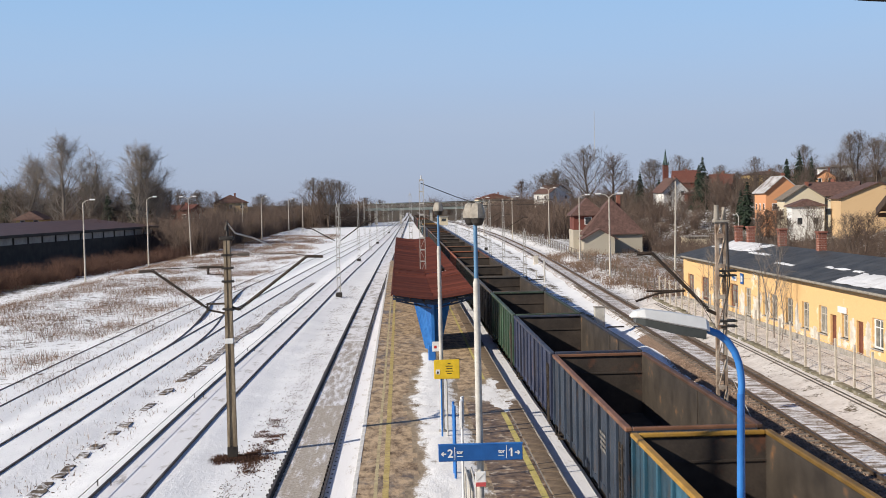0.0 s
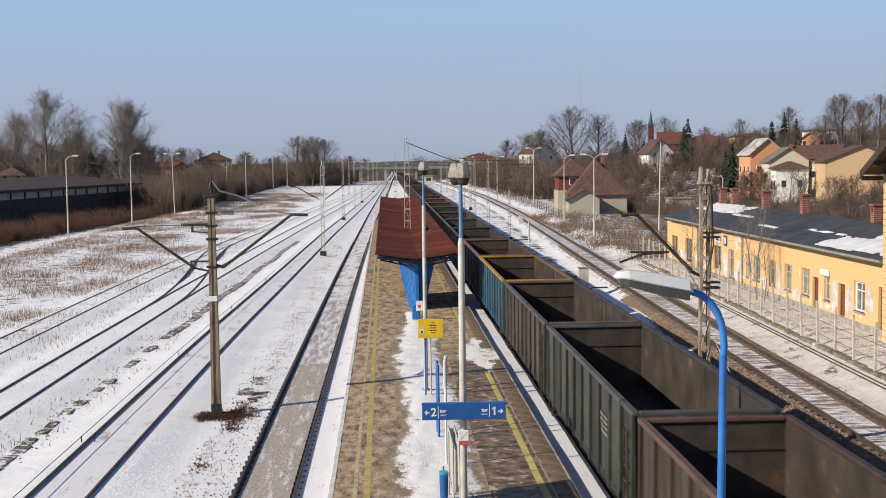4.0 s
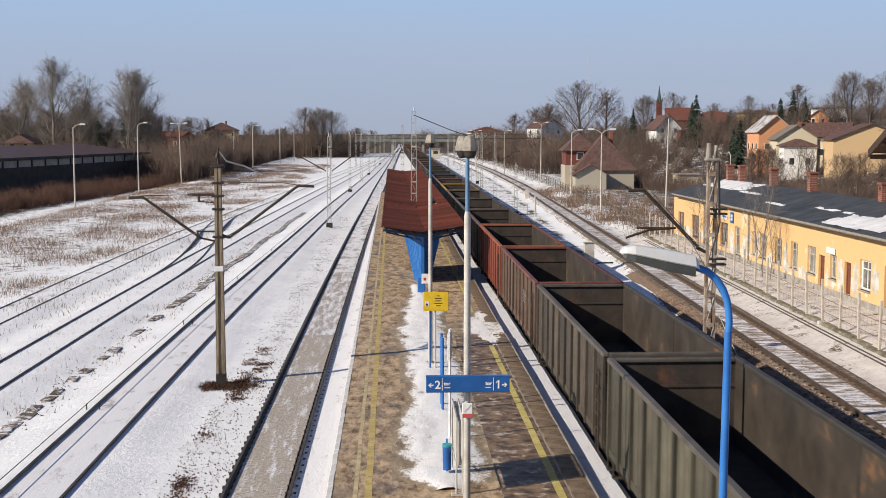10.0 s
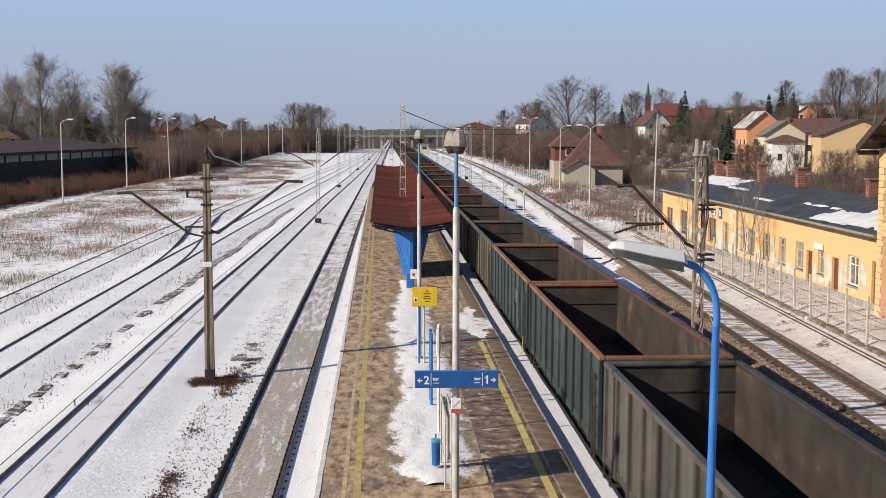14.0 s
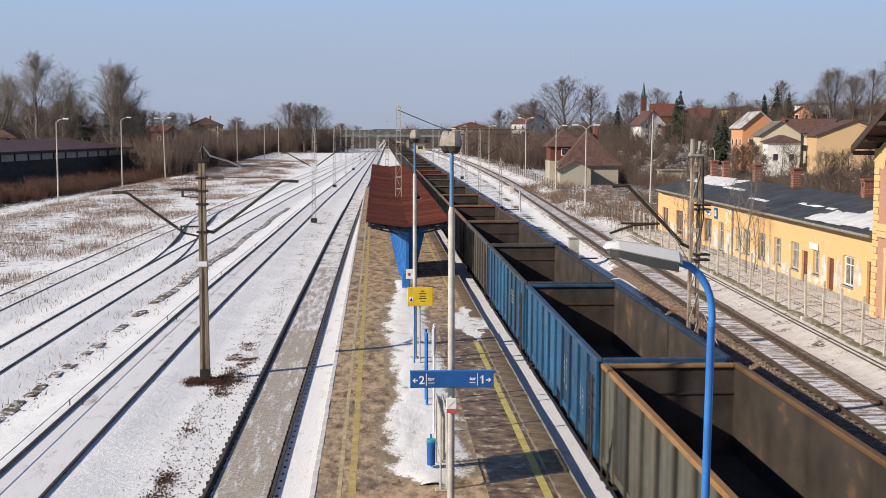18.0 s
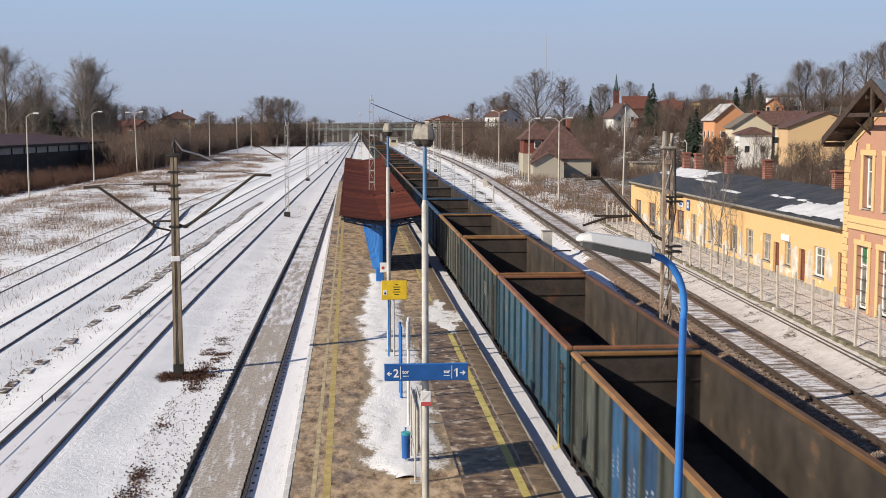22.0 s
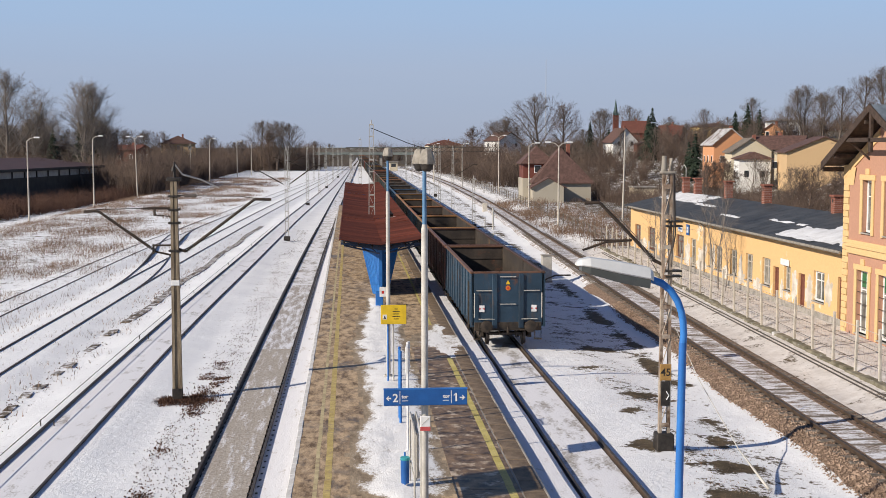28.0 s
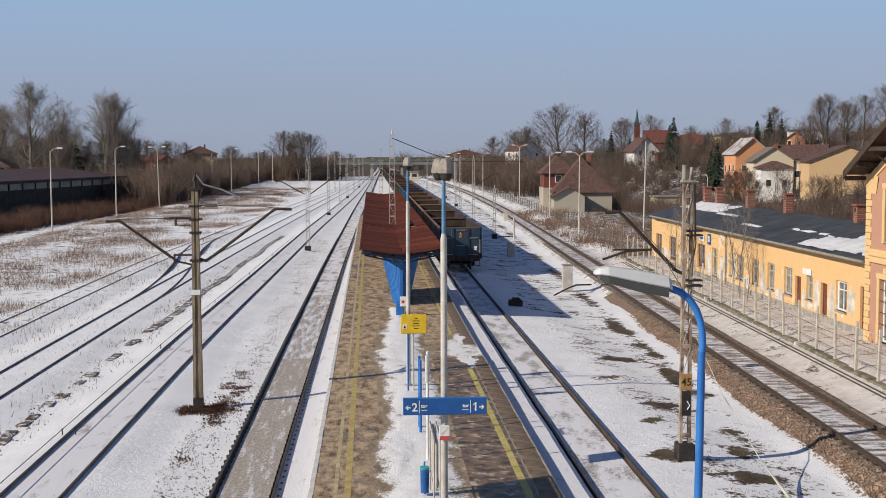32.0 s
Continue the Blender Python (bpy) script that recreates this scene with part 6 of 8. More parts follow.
bn = thing("litter_bin", (1.27, 28.55, PZ), "blue cylindrical litter bin with a teal rim", "bin")
g = Geo()
g.tube((0, 0, 0.14), (0, 0, 0.70), 0.098, 0.108, 18)
part("bucket", g, M_DEEPBLUE, bn, smooth=True)
g = Geo()
g.tube((0, 0, 0.70), (0, 0, 0.76), 0.116, 0.112, 18)
part("rim", g, surf("teal_rim", (0.02, 0.25, 0.30), (0.04, 0.33, 0.38), 4.0), bn, smooth=True)
g = Geo()
g.tube((0.0, 0.13, 0), (0.0, 0.13, 0.85), 0.022, n=8)
part("post", g, M_BLUE, bn)
# small blue and white marker at the foot of the canopy screen
mk = thing("hydrant_box", (1.50, 61.8, PZ), "small blue box with a white and red label on a stand", "box")
g = Geo()
g.bevel_box(-0.22, -0.15, 0, 0.16, 0.15, 0.75, 0.03)
part("box", g, M_BLUE, mk)
g = Geo()
g.bevel_box(-0.02, -0.18, 0.5, 0.34, -0.155, 1.0, 0.01)
lb = part("label_plate", g, M_WHITE, mk)
g = Geo()
g.box(0.08, -0.186, 0.66, 0.2, -0.182, 0.8)
part("red_spot", g, M_RED, lb)

# ---- near street lamp: blue post, curved neck and flat grey head ----
LY = 14.0
sl = thing("street_lamp", (3.86, LY, PZ), "blue-painted street lamp with a flat grey luminaire head", "street lamp")
g = Geo()
g.pipe([(-0.02, 0, 0), (0.0, 0, 3.9), (0.02, 0, 5.8)], [0.055, 0.05, 0.045], 14)
part("post", g, M_BLUE, sl, smooth=True)
g = Geo()
g.pipe([(0.02, 0, 5.75), (0.03, 0, 5.9), (0.02, 0, 6.05), (-0.005, 0, 6.17), (-0.05, 0, 6.29), (-0.13, 0, 6.41), (-0.24, 0, 6.50), (-0.37, 0, 6.55)], 0.042, 14)
part("neck", g, M_BLUE, sl, smooth=True)
secs = [(-0.36, 0.12, 6.45, 6.64), (-0.40, 0.15, 6.45, 6.69), (-0.75, 0.165, 6.52, 6.76), (-1.10, 0.15, 6.62, 6.81), (-1.20, 0.115, 6.66, 6.79), (-1.25, 0.07, 6.69, 6.75)]
g = Geo()
vs, fs = [], []
for x, w, z0, z1 in secs:
    zm = z0 + 0.45 * (z1 - z0)
    vs += [(x, -w * 0.9, zm), (x, w * 0.9, zm), (x, w, zm + 0.015), (x, w * 0.62, z1), (x, -w * 0.62, z1), (x, -w, zm + 0.015)]
for i in range(len(secs) - 1):
    fs += [(i * 6 + k, i * 6 + (k + 1) % 6, i * 6 + 6 + (k + 1) % 6, i * 6 + 6 + k) for k in range(6)]
fs += [tuple(range(5, -1, -1)), tuple(range((len(secs) - 1) * 6, len(secs) * 6))]
g.add(vs, fs)
hd = part("luminaire_head", g, M_LAMP, sl, "pale grey luminaire housing")
g = Geo()
vs, fs = [], []
for x, w, z0, z1 in secs[1:-1]:
    zm = z0 + 0.45 * (z1 - z0) - 0.004
    vs += [(x, -w * 0.7, z0), (x, w * 0.7, z0), (x, w * 0.88, zm), (x, -w * 0.88, zm)]
n = len(secs) - 2
for i in range(n - 1):
    fs += [(i * 4 + k, i * 4 + (k + 1) % 4, i * 4 + 4 + (k + 1) % 4, i * 4 + 4 + k) for k in range(4)]
fs += [(3, 2, 1, 0), tuple(range((n - 1) * 4, n * 4))]
g.add(vs, fs)
part("diffuser", g, M_LENS, hd, "dark grey lamp diffuser")


# dark curved edge close to the eye; the lamp form and unseen post are made up
hx, hy, hz = 2.16, 4.7, 9.305
hl = thing("step_lamp", (hx + 0.35, hy, PZ), "dark curved edge overhead, on an added unseen post", "street lamp")
g = Geo()
g.tube((0, 0, 0), (0, 0, hz - PZ + 0.05), 0.06, 0.05, 12)
part("post", g, M_DARKIRON, hl, smooth=True)
g = Geo()
for (r0, z0), (r1, z1) in zip(((0.46, 0.012), (0.50, 0.0), (0.50, 0.03), (0.40, 0.14), (0.18, 0.20)), ((0.50, 0.0), (0.50, 0.03), (0.40, 0.14), (0.18, 0.20), (0.02, 0.21))):
    g.tube((-0.35, 0, hz - PZ + z0), (-0.35, 0, hz - PZ + z1), r0, r1, 32, caps=False)
g.tube((-0.35, 0, hz - PZ + 0.012), (-0.35, 0, hz - PZ + 0.02), 0.46, 0.46, 32)
part("hood", g, M_DARKIRON, hl, "dark curved overhead edge", smooth=True)

# ---- other posts ----
def yard_lamp(x, y, h, label, heads=(-1, 1), mat=None, lean=0.0):
    z = float(ground_z(x, y))
    l = thing("yard_lamp", pose(x, y, z, 0, lean, 0), label, "street lamp", "yard lamps")
    g = Geo()
    g.tube((0, 0, -0.1), (0, 0, h), 0.115, 0.065, 10)
    part("post", g, mat or M_POLE, l, smooth=True)
    for s in heads:
        g = Geo()
        g.pipe([(0, 0, h - 0.1), (s * 0.4, 0, h + 0.25), (s * 0.9, 0, h + 0.35)], 0.05, 6)
        a = part("arm", g, mat or M_POLE, l)
        g = Geo()
        g.bevel_box(min(s * 0.85, s * 1.5), -0.13, h + 0.28, max(s * 0.85, s * 1.5), 0.13, h + 0.46, 0.04)
        part("luminaire_head", g, M_WHITE, a)
    return l


for x, y, h, heads in ((-39.4, 155, 10.0, (1,)), (-38.0, 187, 10.2, (1,)), (-37.0, 219, 10.2, (-1, 1)), (-37.0, 292, 9.5, ()), (-33.0, 296, 10.0, (1,)), (-30.5, 340, 9.5, (1,)), (-29.0, 370, 9.5, ())):
    yard_lamp(x, y, h, "pale concrete yard lamp post at the field edge", heads, M_FENCE, -1.5 if y == 219 else 0)
for x, y, h, heads in ((22.4, 131, 8.6, (-1, 1)), (27.6, 227, 10.0, (-1, 1)), (29.3, 130.5, 10.0, ()), (24.6, 168, 8.5, (1,)), (20.5, 300, 9.0, (-1, 1)), (24.0, 262, 9.0, (1,))):
    yard_lamp(x, y, h, "grey concrete lamp post beside the through track", heads, M_FENCE, 1.0 if h == 10.0 and y < 200 else 0)
rp = thing("rail_barrier", (15.2, 129.8, float(ground_z(15.2, 129.8))), "white post with a low barrier rail in the snow", "barrier")
g = Geo()
g.tube((0, 0, 0), (0, 0, 2.3), 0.09, n=8)
part("post", g, M_POLE, rp)
g = Geo()
g.tube((-0.75, 1.0, 0), (-0.75, 1.0, 1.3), 0.06, n=6)
part("post", g, M_POLE, rp)
g = Geo()
g.tube((-2.2, 0, 0.25), (0, 0, 0.35), 0.06, n=6)
part("bar", g, M_DARKIRON, rp)
cab = thing("relay_cabinet", (12.85, 79.6, float(ground_z(12.85, 79.6))), "pale grey trackside relay cabinet on a plinth", "cabinet")
g = Geo()
g.bevel_box(-0.32, -0.25, 0.12, 0.32, 0.25, 1.75, 0.02)
part("body", g, M_POLE, cab)
g = Geo()
g.bevel_box(-0.36, -0.29, 1.75, 0.36, 0.29, 1.82, 0.015)
part("lid", g, M_CONC, cab)
g = Geo()
g.bevel_box(-0.36, -0.29, -0.1, 0.36, 0.29, 0.12, 0.015)
part("plinth", g, M_CONC, cab)
for x, y in ((12.4, 108.0), (18.2, 165.0)):
    c2 = thing("relay_cabinet", (x, y, float(ground_z(x, y))), "small rust-stained trackside cabinet", "cabinet")
    g = Geo()
    g.bevel_box(-0.3, -0.3, 0, 0.3, 0.3, 1.2, 0.02)
    part("body", g, M_FENCE, c2)
# low point machine beside the train track
pmn = thing("point_machine", (8.35, 70.3, -0.22), "small black point machine in the snow", "point machine")
g = Geo()
g.bevel_box(-0.4, -0.3, 0, 0.4, 0.3, 0.38, 0.05)
part("body", g, M_DARKIRON, pmn)
g = Geo()
g.bevel_box(-0.2, -0.32, 0.36, 0.25, 0.2, 0.5, 0.04)
part("cover", g, M_DARKIRON, pmn)
g = Geo()
g.pipe([(11.5, 76.3, -0.3), (12.6, 77.6, 0.0), (13.3, 78.6, 0.1), (14.6, 80.5, -0.1)], 0.05, 6)
solid("trackside_cable", g, M_ARM, "black cable arched over the ballast", "cable")

# ---- fence along the station platform ----
fence = thing("fence", (0, 0, 0), "pale concrete fence posts with rusty wire mesh rails", "fence")
g = Geo()
g.bevel_box(-0.05, -0.05, 0.0, 0.05, 0.05, 2.15, 0.012)
post_me = g.mesh("post", M_FENCE)
FZ = 0.12
fy = list(np.arange(30.0, 100.0, 2.35))
for y in fy:
    part("post", post_me, None, fence, "", pose(line_x(LINE6, y) + 3.52, y, FZ - 0.25, random.uniform(-1.5, 1.5), random.uniform(-1.5, 1.5), 0))
for z in (0.55, 1.15, 1.75):
    g = Geo()
    g.pipe([(line_x(LINE6, y) + 3.52, y, FZ + z - 0.1 + random.uniform(-0.03, 0.03)) for y in fy], 0.011, 5)
    part("rail_wire", g, M_FENCE if z > 1.5 else M_WIRE, fence)
g = Geo()
for y in np.arange(30.0, 100.0, 0.45):
    x = line_x(LINE6, y) + 3.52
    g.tube((x, y, FZ + 0.15), (x, y + 0.5, FZ + 1.65), 0.002, n=3, caps=False)
    g.tube((x, y, FZ + 1.65), (x, y + 0.5, FZ + 0.15), 0.002, n=3, caps=False)
part("wire_mesh", g, M_WIRE, fence)
wall6 = Geo()
rs = random.Random(3)
for y in np.arange(28.0, 100.0, 1.5):
    x = line_x(LINE6, y) + 3.45
    wall6.bevel_box(x - 0.16 + rs.uniform(-0.04, 0.04), y, -0.55, x + 0.2, y + 1.48, 0.14 + rs.uniform(-0.05, 0.05), 0.03)
solid("platform_wall", wall6, surf("mossy_wall", (0.11, 0.10, 0.06), (0.30, 0.27, 0.20), 1.6, 0.95, 0, 14.0, 0.5, stain=(0.65, 0.65, 0.66), stain_at=0.60, stain_scale=1.1, per_object=False), "low mossy concrete wall below the fence", "wall", "structure")
g = Geo()
for off, zz in ((2.75, 0.0), (2.95, 0.03)):
    g.pipe([(line_x(LINE6, y) + off, y, zz) for y in np.arange(28, 100, 4.0)], 0.03, 6)
solid("signal_pipe", g, M_WIRE, "thin signal pipes along the foot of the wall", "pipe")
fence2 = thing("fence", (0, 0, 0), "far brown post-and-rail fence beside the track", "fence")
g = Geo()
g.bevel_box(-0.05, -0.05, 0.0, 0.05, 0.05, 1.35, 0.012)
post_me = g.mesh("post", M_SLEEPER)
fy = list(np.arange(100.0, 330.0, 3.6))
for y in fy:
    x = line_x(LINE6, y) + 4.6
    part("post", post_me, None, fence2, "", pose(x, y, float(ground_z(x, y)) - 0.1))
for z in (0.6, 1.15):
    g = Geo()
    g.pipe([(line_x(LINE6, y) + 4.6, y, float(ground_z(line_x(LINE6, y) + 4.6, y)) + z) for y in fy], 0.03, 5)
    part("rail", g, M_SLEEPER, fence2)

# ---- station buildings ----
def wall_boxes(g, u0, u1, z0, z1, openings, put):
    """A wall with rectangular holes (u0, u1, z0, z1), built as butted blocks; put(ua, ub, za, zb) adds one block."""
    u = u0
    for a, b, c, d in sorted(openings):
        if a > u:
            put(u, a, z0, z1)
        if c > z0:
            put(a, b, z0, c)
        if d < z1:
            put(a, b, d, z1)
        u = b
    if u < u1:
        put(u, u1, z0, z1)


def facade_window(parent, x, a, b, c, d, frame_mat, door=False, bars=False, leaf=None, depth=0.14, split=True):
    """A window or door set back in an opening of a wall that faces -x; (a, b) along y, (c, d) upwards."""
    name = "door" if door else "window"
    xw = x + depth
    w = new(name)
    w.parent, w.empty_display_size = parent, 0.1
    f = 0.10
    for bb in ((a, a + f, c, d), (b - f, b, c, d), (a + f, b - f, d - f, d), (a + f, b - f, c, c + f)):
        g = Geo()
        g.bevel_box(xw - 0.03, bb[0], bb[2], xw + 0.05, bb[1], bb[3], 0.008)
        part("frame", g, frame_mat, w)
    if door and leaf:
        g = Geo()
        g.bevel_box(xw, a + f, c + f, xw + 0.05, b - f, d - f, 0.006)
        lf = part("door_leaf", g, leaf, w)
        for z in (c + 0.35, c + 1.25):
            g = Geo()
            g.bevel_box(xw - 0.012, a + f + 0.1, z, xw + 0.006, b - f - 0.1, min(z + 0.65, d - f - 0.1), 0.005)
            part("panel", g, leaf, lf)
    else:
        g = Geo()
        g.box(xw + 0.01, a + f, c + f, xw + 0.02, b - f, d - f)
        part("pane", g, M_PANE, w)
        if split:
            g = Geo()
            g.bevel_box(xw - 0.02, (a + b) / 2 - 0.03, c + f, xw + 0.03, (a + b) / 2 + 0.03, d - f, 0.005)
            part("mullion", g, frame_mat, w)
            g = Geo()
            g.bevel_box(xw - 0.015, a + f, c + (d - c) * 0.68, xw + 0.03, b - f, c + (d - c) * 0.68 + 0.05, 0.005)
            part("transom", g, frame_mat, w)
        g = Geo()
        g.bevel_box(x - 0.08, a - 0.05, c - 0.06, x + depth, b + 0.05, c, 0.01)
        part("sill", g, M_CONC, w)
    if bars:
        for k in range(5):
            g = Geo()
            z = c + (d - c) * (k + 0.6) / 5.5
            g.tube((x + 0.02, a - 0.02, z), (x + 0.02, b + 0.02, z), 0.014, n=5)
            part("bar", g, M_DARKIRON, w)
    return w


# curtains and the reflected sky and snow are both put into the pane colour
M_PANE = surf("dusty_curtained_pane", (0.055, 0.06, 0.058), (0.29, 0.29, 0.265), 1.1, 0.12, 0, 20.0, 0.1, 0)
AX, AY0, AY1, AZ0, AZ1, AXB = 22.45, 53.6, 97.0, 0.15, 3.66, 30.5
M_OLDFRAME = surf("grey_old_frame_paint", (0.34, 0.31, 0.27), (0.56, 0.52, 0.46), 4.0, 0.8)
annex = thing("station_annex", (0, 0, 0), "long single-storey yellow plaster annex with a tar roof", "building")
doors = [(54.45, 54.95, 0.2, 2.45), (59.05, 59.93, 0.2, 2.12), (62.75, 63.63, 0.2, 2.10)]
wins = [(56.55, 57.91, 1.0, 2.45), (61.05, 61.95, 1.05, 2.28), (64.1, 65.37, 0.95, 2.42), (67.0, 68.2, 0.92, 2.4), (69.8, 71.05, 0.9, 2.4), (72.7, 74.05, 0.9, 2.38), (74.8, 75.6, 0.95, 2.4), (78.3, 79.6, 0.55, 2.4), (81.25, 83.2, 0.87, 2.42), (89.2, 91.2, 0.75, 2.4), (93.6, 95.5, 0.88, 2.35)]
g = Geo()
wall_boxes(g, AY0, AY1, AZ0, AZ1, doors + wins, lambda a, b, c, d: g.box(AX, a, c, AX + 0.38, b, d))
part("wall", g, M_YWALL, annex, "yellow plaster wall with peeling patches")
g = Geo()
g.box(AX + 0.38, AY1 - 0.38, AZ0, AXB, AY1, AZ1)
g.box(AXB - 0.38, AY0, AZ0, AXB, AY1 - 0.38, AZ1)
part("wall", g, M_YWALL, annex)
for k, o in enumerate(doors):
    facade_window(annex, AX, *o, M_WOODRED, True, False, M_WOODRED)
for k, o in enumerate(wins):
    facade_window(annex, AX, *o, M_OLDFRAME if k in (1, 2, 3, 4, 5, 6, 7) else M_WOODRED if k else M_WHITE)
# bare render where the yellow coat has peeled off
rs = random.Random(21)
M_PEEL = surf("bare_pale_render", (0.50, 0.44, 0.36), (0.78, 0.73, 0.66), 1.5, 0.9, 0, 14.0, 0.3, per_object=False)
for y, z, ry, rz, lo, hi in ((58.5, 1.1, 0.6, 0.55, 57.98, 59.0), (58.4, 1.8, 0.35, 0.4, 57.98, 59.0), (56.0, 1.6, 0.45, 0.7, 55.0, 56.5), (60.5, 1.3, 0.4, 0.8, 60.0, 61.0), (62.3, 1.0, 0.3, 0.45, 62.0, 62.7), (61.5, 0.75, 0.4, 0.2, 60.0, 62.7), (66.2, 0.8, 0.8, 0.35, 65.43, 66.95), (69.0, 0.9, 0.6, 0.5, 68.26, 69.75), (69.1, 1.7, 0.3, 0.5, 68.26, 69.75), (71.9, 0.85, 0.7, 0.4, 71.1, 72.65), (74.4, 1.6, 0.3, 0.9, 74.1, 74.75), (77.0, 1.2, 1.0, 0.85, 75.66, 78.25), (76.3, 1.9, 0.5, 0.4, 75.66, 78.25), (80.3, 1.2, 0.7, 0.9, 79.66, 81.2), (84.6, 0.9, 0.9, 0.4, 83.3, 89.1), (87.2, 1.2, 0.8, 0.7, 83.3, 89.1), (92.3, 1.0, 0.7, 0.5, 91.3, 93.5)):
    g = Geo()
    n = 26
    rim_ = []
    for k in range(n):
        a = 2 * math.pi * k / n
        q = rs.uniform(0.65, 1.3)
        rim_.append((min(hi, max(lo, y + ry * q * math.cos(a))), max(0.52, z + rz * q * math.sin(a))))
    px_ = AX - 0.004 - 0.0015 * (int(y * 10) % 4)
    g.add([(px_, y, z)] + [(px_, a, b) for a, b in rim_], [(0, k + 1, (k + 1) % n + 1) for k in range(n)])
    part("peeled_patch", g, M_PEEL, annex, "pale bare patch of peeled plaster")
g = Geo()
g.bevel_box(AX - 0.06, AY0, AZ0, AX - 0.002, AY1, AZ0 + 0.35, 0.02)
part("plinth", g, M_CONC, annex)
g = Geo()
RIDX, RIDZ = 26.6, 4.72
g.prism([(AX - 0.42, AZ1 - 0.02), (RIDX, RIDZ - 0.02), (AXB + 0.4, 3.9), (AXB + 0.4, 4.02), (RIDX, RIDZ + 0.10), (AX - 0.42, AZ1 + 0.10)], "y", AY0 - 0.02, AY1 + 0.35)
part("roof", g, M_TAR, annex, "grey tar-paper roof")
for x0, x1 in ((AX - 0.42, RIDX),):
    for y in np.arange(AY0 + 1.0, AY1, 1.05):
        g = Geo()
        za, zb = AZ1 + 0.103, RIDZ + 0.103
        g.add([(x0, y, za), (x1, y, zb), (x1, y + 0.06, zb), (x0, y + 0.06, za), (x0, y, za + 0.004), (x1, y, zb + 0.004), (x1, y + 0.06, zb + 0.004), (x0, y + 0.06, za + 0.004)], [(4, 5, 6, 7), (0, 4, 7, 3), (0, 1, 5, 4), (3, 7, 6, 2)])
        part("felt_lap", g, M_TAR, annex)
g = Geo()
g.pipe([(AX - 0.48, y, AZ1 + 0.02) for y in np.arange(AY0, AY1 + 0.4, 3.0)], 0.07, 8)
part("gutter", g, M_LAMPOLD, annex, "dull grey gutter", smooth=True)
for y in (76.2, 87.2):
    g = Geo()
    g.pipe([(AX - 0.48, y, AZ1), (AX - 0.1, y, AZ1 - 0.35), (AX - 0.08, y, 0.3)], 0.05, 8)
    part("downpipe", g, M_LAMPOLD, annex, smooth=True)
for x, y, w, h in ((26.4, 95.2, 0.52, 1.32), (26.6, 92.6, 0.52, 1.32), (26.6, 84.9, 0.52, 1.32), (26.6, 76.9, 0.52, 1.32), (26.6, 65.5, 0.5, 1.2)):
    ch = new("chimney")
    ch.parent, ch.empty_display_size = annex, 0.1
    zb = RIDZ - 0.15
    rows_ = int(h / 0.11)
    g = Geo()
    g.box(x - w / 2 + 0.02, y - w / 2 + 0.02, zb - 0.3, x + w / 2 - 0.02, y + w / 2 - 0.02, zb + rows_ * 0.11)
    part("mortar_core", g, M_FENCE, ch)
    for r in range(rows_):
        g = Geo()
        o = 0.06 if r % 2 else 0.0
        for k in range(3):
            a = -w / 2 + k * w / 3
            g.bevel_box(-w / 2, a + 0.009, 0.007, w / 2, a + w / 3 - 0.009, 0.103, 0.005)
        part("brick_course", g, M_BRICK, ch, "", pose(x, y, zb + r * 0.11, 0, 0, 90 if r % 2 else 0))
    g = Geo()
    g.bevel_box(x - w / 2 - 0.07, y - w / 2 - 0.07, zb + rows_ * 0.11, x + w / 2 + 0.07, y + w / 2 + 0.07, zb + rows_ * 0.11 + 0.12, 0.02)
    part("cap", g, M_BRICK, ch)
    g = Geo()
    g.box(x - w / 2 - 0.004, y - 0.09, zb + rows_ * 0.11 - 0.3, x - w / 2 + 0.02, y + 0.09, zb + rows_ * 0.11 - 0.1)
    part("flue_opening", g, M_DARKIRON, ch)
g = Geo()
g.pipe([(26.4, 95.2, 5.8), (26.4, 95.2, 6.7), (26.4, 95.7, 6.95), (26.4, 96.1, 6.85)], 0.03, 6)
part("vent_pipe", g, M_POLE, annex)


def roof_snow(y0, y1, u0, u1, seed):
    """A thin snow sheet on the front slope of the annex roof; u runs from eave (0) to ridge (1)."""
    xs, ys = np.linspace(u0, u1, 14), np.arange(y0, y1, 0.35)
    vs, fs = [], []
    for y in ys:
        for u in xs:
            n = noise.fractal(Vector((u * 9 + seed, y * 0.5, seed)), 0.8, 2.0, 4)
            e = min((u - u0) / 0.08, (u1 - u) / 0.08, (y - y0) / 1.0, (y1 - y) / 1.0, 1.0)
            h = 0.05 * min(1, e + n * 1.2)
            vs.append((AX - 0.42 + u * (RIDX - AX + 0.42), y, AZ1 + 0.10 + u * (RIDZ - AZ1) + max(h, -0.02)))
    k = len(xs)
    for j in range(len(ys) - 1):
        for i in range(k - 1):
            fs.append((j * k + i, j * k + i + 1, (j + 1) * k + i + 1, (j + 1) * k + i))
    g = Geo()
    g.add(vs, fs)
    solid("roof_snow", g, M_SNOWPATCH, "thin leftover snow on the annex roof", "snow", "stuff", smooth=True)


